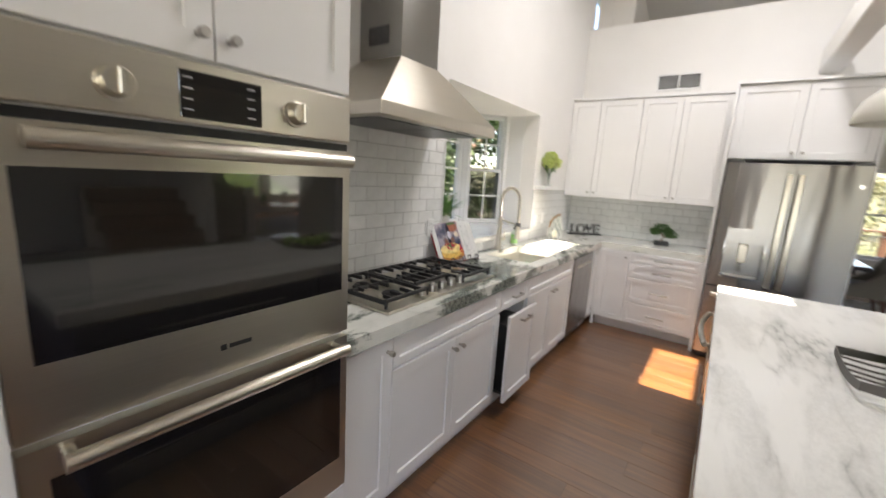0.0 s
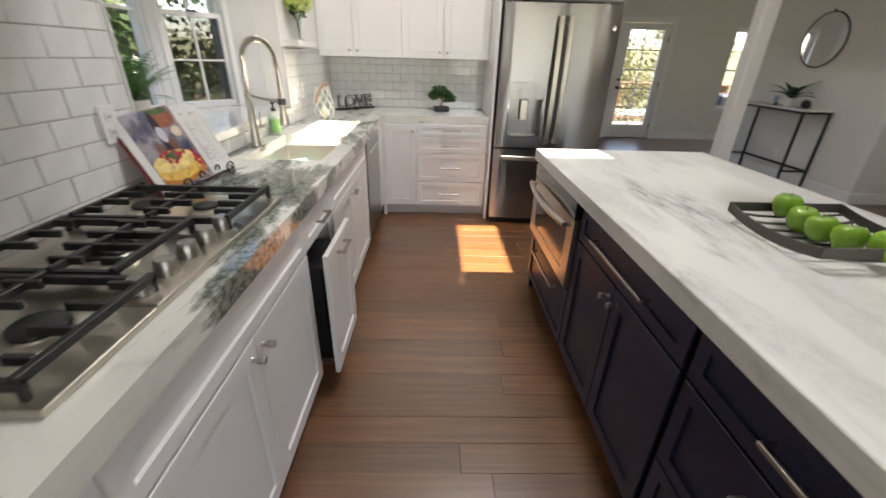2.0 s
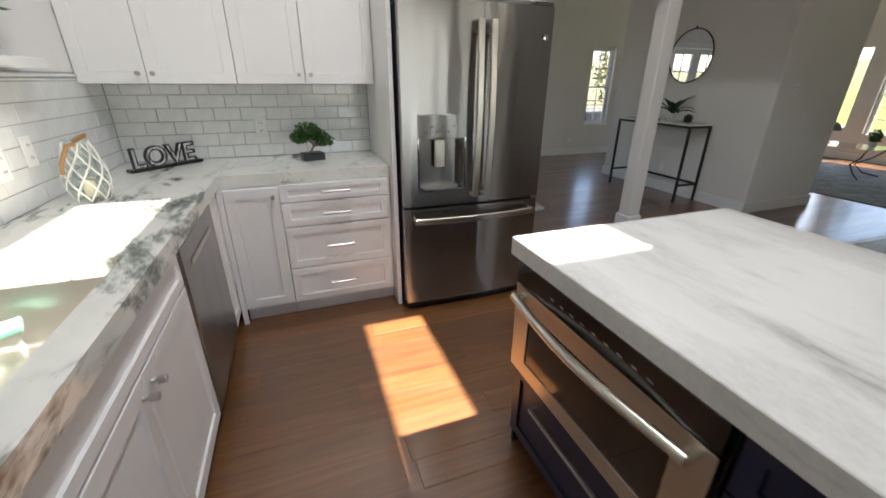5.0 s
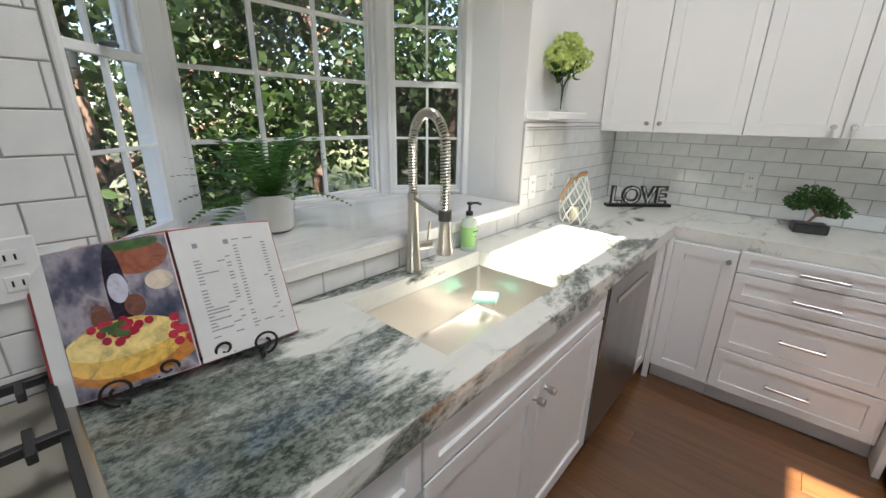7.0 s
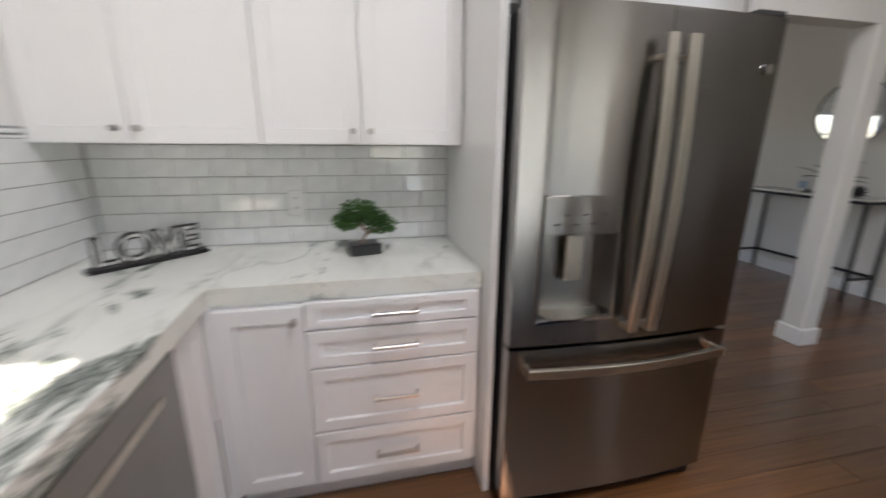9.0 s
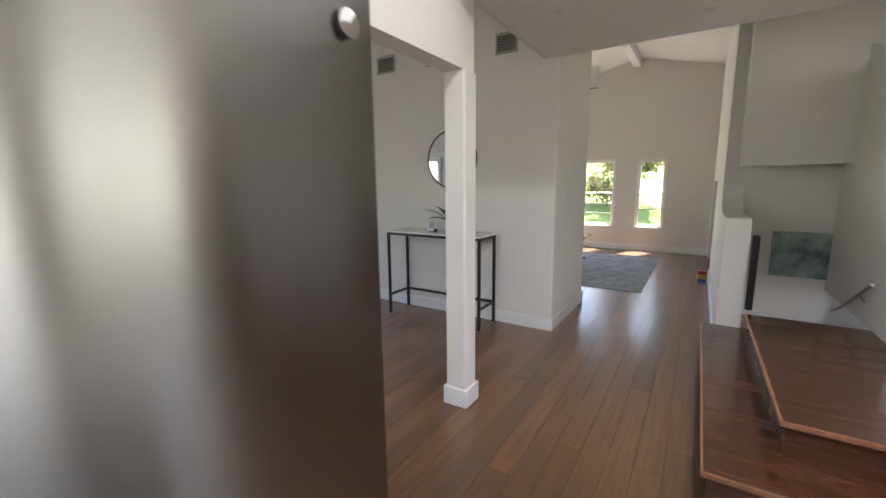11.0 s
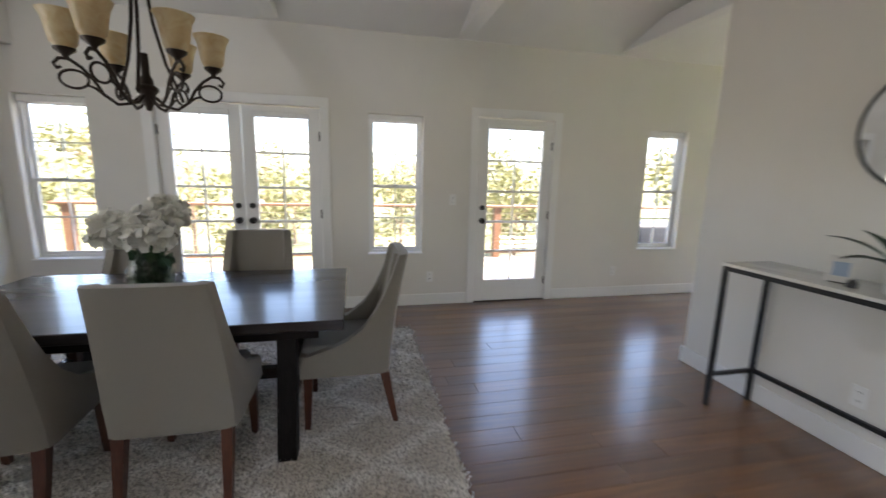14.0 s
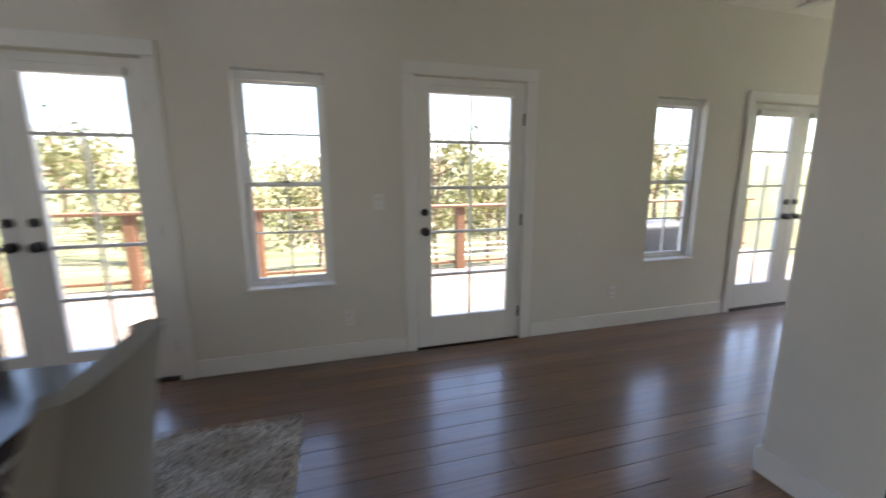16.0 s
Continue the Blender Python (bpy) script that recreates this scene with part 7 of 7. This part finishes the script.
deck = tagged(part("deck", boxes((-1.2, 9.56, -0.5, 11.6, 12.25, -0.075)), DECK_WOOD), "sunlit grey wooden deck outside the dining room", "deck", kind="structure")
for k in range(19):
    y = 9.57 + 0.141 * k
    part("plank", boxes((-1.2, y, -0.074, 11.6, y + 0.135, -0.045), bevel=0.003), DECK_WOOD, deck)
rl = thing("deck_railing", "reddish-brown wooden deck railing with steel cables", "railing", m=pose(0, 12.17, -0.045))
for x in (-1.0, 0.13, 1.54, 2.96, 4.36, 5.77, 7.18, 8.59, 10.0, 11.4):
    part("post", boxes((x - 0.065, -0.065, 0, x + 0.065, 0.065, 0.93), bevel=0.006), DECK_RAIL, rl)
part("top_rail", boxes((-1.2, -0.085, 0.931, 11.6, 0.085, 0.972), bevel=0.006), DECK_RAIL, rl)
part("bottom_rail", boxes((-1.2, -0.03, 0.08, 11.6, 0.03, 0.12), bevel=0.004), DECK_RAIL, rl)
for k in range(8):
    part("cable", rods([(-1.2, 0, 0.19 + 0.09 * k), (11.6, 0, 0.19 + 0.09 * k)], r=0.005, seg=6), NICKEL, rl)
bq = thing("grill", "black covered barbecue grill on the deck", "grill", m=pose(7.55, 10.35, -0.045))
part("cover", boxes((-0.42, -0.3, 0.0, 0.42, 0.3, 0.86), bevel=0.06, seg=3), plain("blue_black_cover", (0.02, 0.025, 0.035), 0.6), bq, smooth=True)


def tree(x, y, z, h, r, n_leaf, size, seed, material, trunk=0.16, low=0.35, lean=0.0, label="leafy green garden tree with a brown trunk"):
    rg = random.Random(seed)
    t = thing("tree", label, "tree", "garden trees", pose(x, y, z))
    bm = bmesh.new()
    top_ = Vector((lean * h, 0, h * 0.75))
    tube(bm, [Vector((0, 0, 0)), top_ * 0.35 + Vector((rg.uniform(-.1, .1) * h * 0.3, 0, 0)), top_ * 0.7, top_], [trunk, trunk * 0.8, trunk * 0.5, trunk * 0.2], 8)
    tips = []
    for k in range(11):
        u = rg.uniform(low, 0.95)
        a = rg.uniform(0, 6.28)
        s = top_ * u
        e = s + Vector((math.cos(a), math.sin(a), rg.uniform(0.2, 0.8))) * r * rg.uniform(0.55, 0.95)
        tube(bm, [s, s.lerp(e, 0.5) + Vector((0, 0, 0.06 * h * rg.uniform(-1, 1))), e], [trunk * 0.4, trunk * 0.24, trunk * 0.07], 6)
        tips += [e, s.lerp(e, 0.6)]
    part("trunk", bm, BARK, t, smooth=True)
    bm = bmesh.new()
    verts, faces = [], []
    for k in range(n_leaf):
        c = tips[rg.randrange(len(tips))]
        g = c + Vector((rg.gauss(0, 0.3), rg.gauss(0, 0.3), rg.gauss(0, 0.24))) * r * 0.62
        d = Vector((rg.gauss(0, 1), rg.gauss(0, 1), rg.gauss(-0.3, 0.8))).normalized()
        s = d.orthogonal().normalized()
        s = s * math.cos(k) + d.cross(s) * math.sin(k)
        L = size * rg.uniform(0.6, 1.3)
        w = L * 0.3
        b = len(verts)
        verts += [g - d * L / 2, g + s * w, g + d * L / 2, g - s * w]
        faces.append((b, b + 1, b + 2, b + 3))
    bm.free()
    me = bpy.data.meshes.new("crown")
    me.from_pydata([tuple(v) for v in verts], [], faces)
    me.materials.append(material)
    cr = new("crown", me)
    cr.parent = t
    return t


for i, (x, y, h, r) in enumerate(((-2.9, 3.0, 4.2, 1.7), (-3.4, 5.2, 4.6, 1.9), (-3.6, 1.2, 4.4, 1.8), (-5.4, 3.9, 6.0, 2.4), (-4.9, 7.4, 6.0, 2.5), (-2.6, 6.7, 3.6, 1.5), (-5.2, 0.2, 5.5, 2.3), (-7.5, 5.5, 7, 3.0), (-2.3, 0.6, 3.0, 1.2))):
    tree(x, y, -0.6 + min(1.5, 0.15 * max(0, -3 - x)), h, r, 11000, 0.105, 50 + i, TREE_LEAF, 0.12, 0.15)
# Far trees, their leaf colour paled to stand in for haze.
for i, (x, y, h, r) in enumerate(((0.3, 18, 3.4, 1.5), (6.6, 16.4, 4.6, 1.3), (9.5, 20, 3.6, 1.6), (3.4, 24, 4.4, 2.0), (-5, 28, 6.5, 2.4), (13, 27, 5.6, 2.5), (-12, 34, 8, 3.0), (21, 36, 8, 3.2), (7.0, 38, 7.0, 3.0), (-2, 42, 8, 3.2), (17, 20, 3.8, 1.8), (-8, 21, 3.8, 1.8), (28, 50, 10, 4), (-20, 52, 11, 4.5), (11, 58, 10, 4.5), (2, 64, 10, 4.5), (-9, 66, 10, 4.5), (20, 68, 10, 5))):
    tree(x, y, ground_z(x, y) - 0.1, h, r, 1500, 0.10 * r + 0.02, 90 + i, HAZED_LEAF, 0.05 * r, 0.25)
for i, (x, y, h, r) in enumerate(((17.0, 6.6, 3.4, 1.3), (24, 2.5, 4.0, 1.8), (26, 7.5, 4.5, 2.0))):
    tree(x, y, ground_z(x, y) - 0.1, h, r, 3000, 0.2, 140 + i, HAZED_LEAF, 0.1, 0.1)
# ---- tiles and planks, last ----
def tile_mesh(w, h, t=0.007):
    bm = boxes((0, 0, 0, w, t, h))
    bmesh.ops.bevel(bm, geom=[e for e in bm.edges if all(v.co.y < 1e-6 for v in e.verts)], offset=0.0016, segments=1, affect="EDGES")
    me = bpy.data.meshes.new("tile")
    bmesh.ops.recalc_face_normals(bm, faces=bm.faces)
    bm.to_mesh(me)
    bm.free()
    me.materials.append(TILE)
    return me


TW, TH, GAP = 0.1535, 0.0775, 0.0028
TILE_MESHES = {}


def tiled(wall, place, u0, u1, z0, z1, cut=0.0, shift=0.0, odd=0):
    """Running-bond tiles on a wall; place(u, z) gives the pose of a tile's lower corner."""
    r, z = odd, z0 - cut
    while z < z1 - 0.012:
        low = max(z, z0)
        h = min(z + TH, z1) - low - GAP
        u = u0 - (TW / 2 if r % 2 else 0) - shift
        while u < u1 - 0.004:
            a, b = max(u, u0), min(u + TW, u1)
            w = round(b - a - GAP, 4)
            if w > 0.012:
                key = (w, round(h, 4))
                if key not in TILE_MESHES:
                    TILE_MESHES[key] = tile_mesh(*key)
                ob = new("tile", TILE_MESHES[key])
                ob.parent = wall
                ob.matrix_basis = place(a, low) @ pose(0, 0, 0, random.uniform(-0.25, 0.25), 0, random.uniform(-0.25, 0.25))
            u += TW
        z += TH
        r += 1


on_sink = lambda y, z: pose(0.010, y, z, 0, 0, 90)
on_back = lambda x, z: pose(x, 5.390, z)
part("grout", boxes((0.0, 1.222, 0.92, 0.006, 2.609, 1.75), (0.0, 4.178, 0.92, 0.006, 5.4, 1.425), (0.0, 2.609, 0.92, 0.006, 4.178, SILL - 0.046)), GROUT, wall_sink, "grey grout")
part("grout", boxes((0.006, 5.394, 0.92, 1.527, 5.4, 1.371)), GROUT, wall_back, "grey grout")
tiled(wall_sink, on_sink, 1.224, 2.594, 0.923, 1.75, 0.026, 0.028, 1)
tiled(wall_sink, on_sink, 4.193, 5.39, 0.923, 1.40)
tiled(wall_sink, on_sink, 2.612, 4.175, 0.923, SILL - 0.048)
tiled(wall_back, on_back, 0.012, 1.527, 0.923, 1.37)
part("tile_edging", boxes((0.0, 2.595, 0.92, 0.013, 2.609, 1.75), (0.0, 4.178, 0.92, 0.013, 4.192, 1.415), (0.0, 4.192, 1.402, 0.013, 5.39, 1.417), bevel=0.003), TILE, wall_sink, "slim glazed edge strip")

PL, PW = 1.83, 0.128
pm = boxes((0, 0, -0.016, PL - 0.0015, PW - 0.0012, 0.0))
bmesh.ops.bevel(pm, geom=[e for e in pm.edges if all(v.co.z > -1e-6 for v in e.verts)], offset=0.0012, segments=1, affect="EDGES")
plank = bpy.data.meshes.new("plank")
pm.to_mesh(plank)
pm.free()
plank.materials.append(FLOOR_WOOD)
rng = random.Random(5)
rest = bmesh.new()
count, row, y = 0, 0, -0.2
while y < 9.38:
    x = -0.15 - rng.uniform(0.0, PL)
    while x < 11.2:
        a, b = max(x, 0.0), min(x + PL - 0.0015, 11.2)
        if x >= 0.0 and x < 5.0 and count < 300:
            ob = new("plank", plank)
            ob.parent = floor
            ob.matrix_basis = pose(x, y, 0)
            count += 1
        elif b - a > 0.02:
            q = [rest.verts.new(p) for p in ((a, y, 0), (b, y, 0), (b, y + PW - 0.0012, 0), (a, y + PW - 0.0012, 0))]
            rest.faces.new(q)
        x += PL
    y += PW
    row += 1
tagged(part("planks", rest, FLOOR_WOOD, floor), kind="stuff")
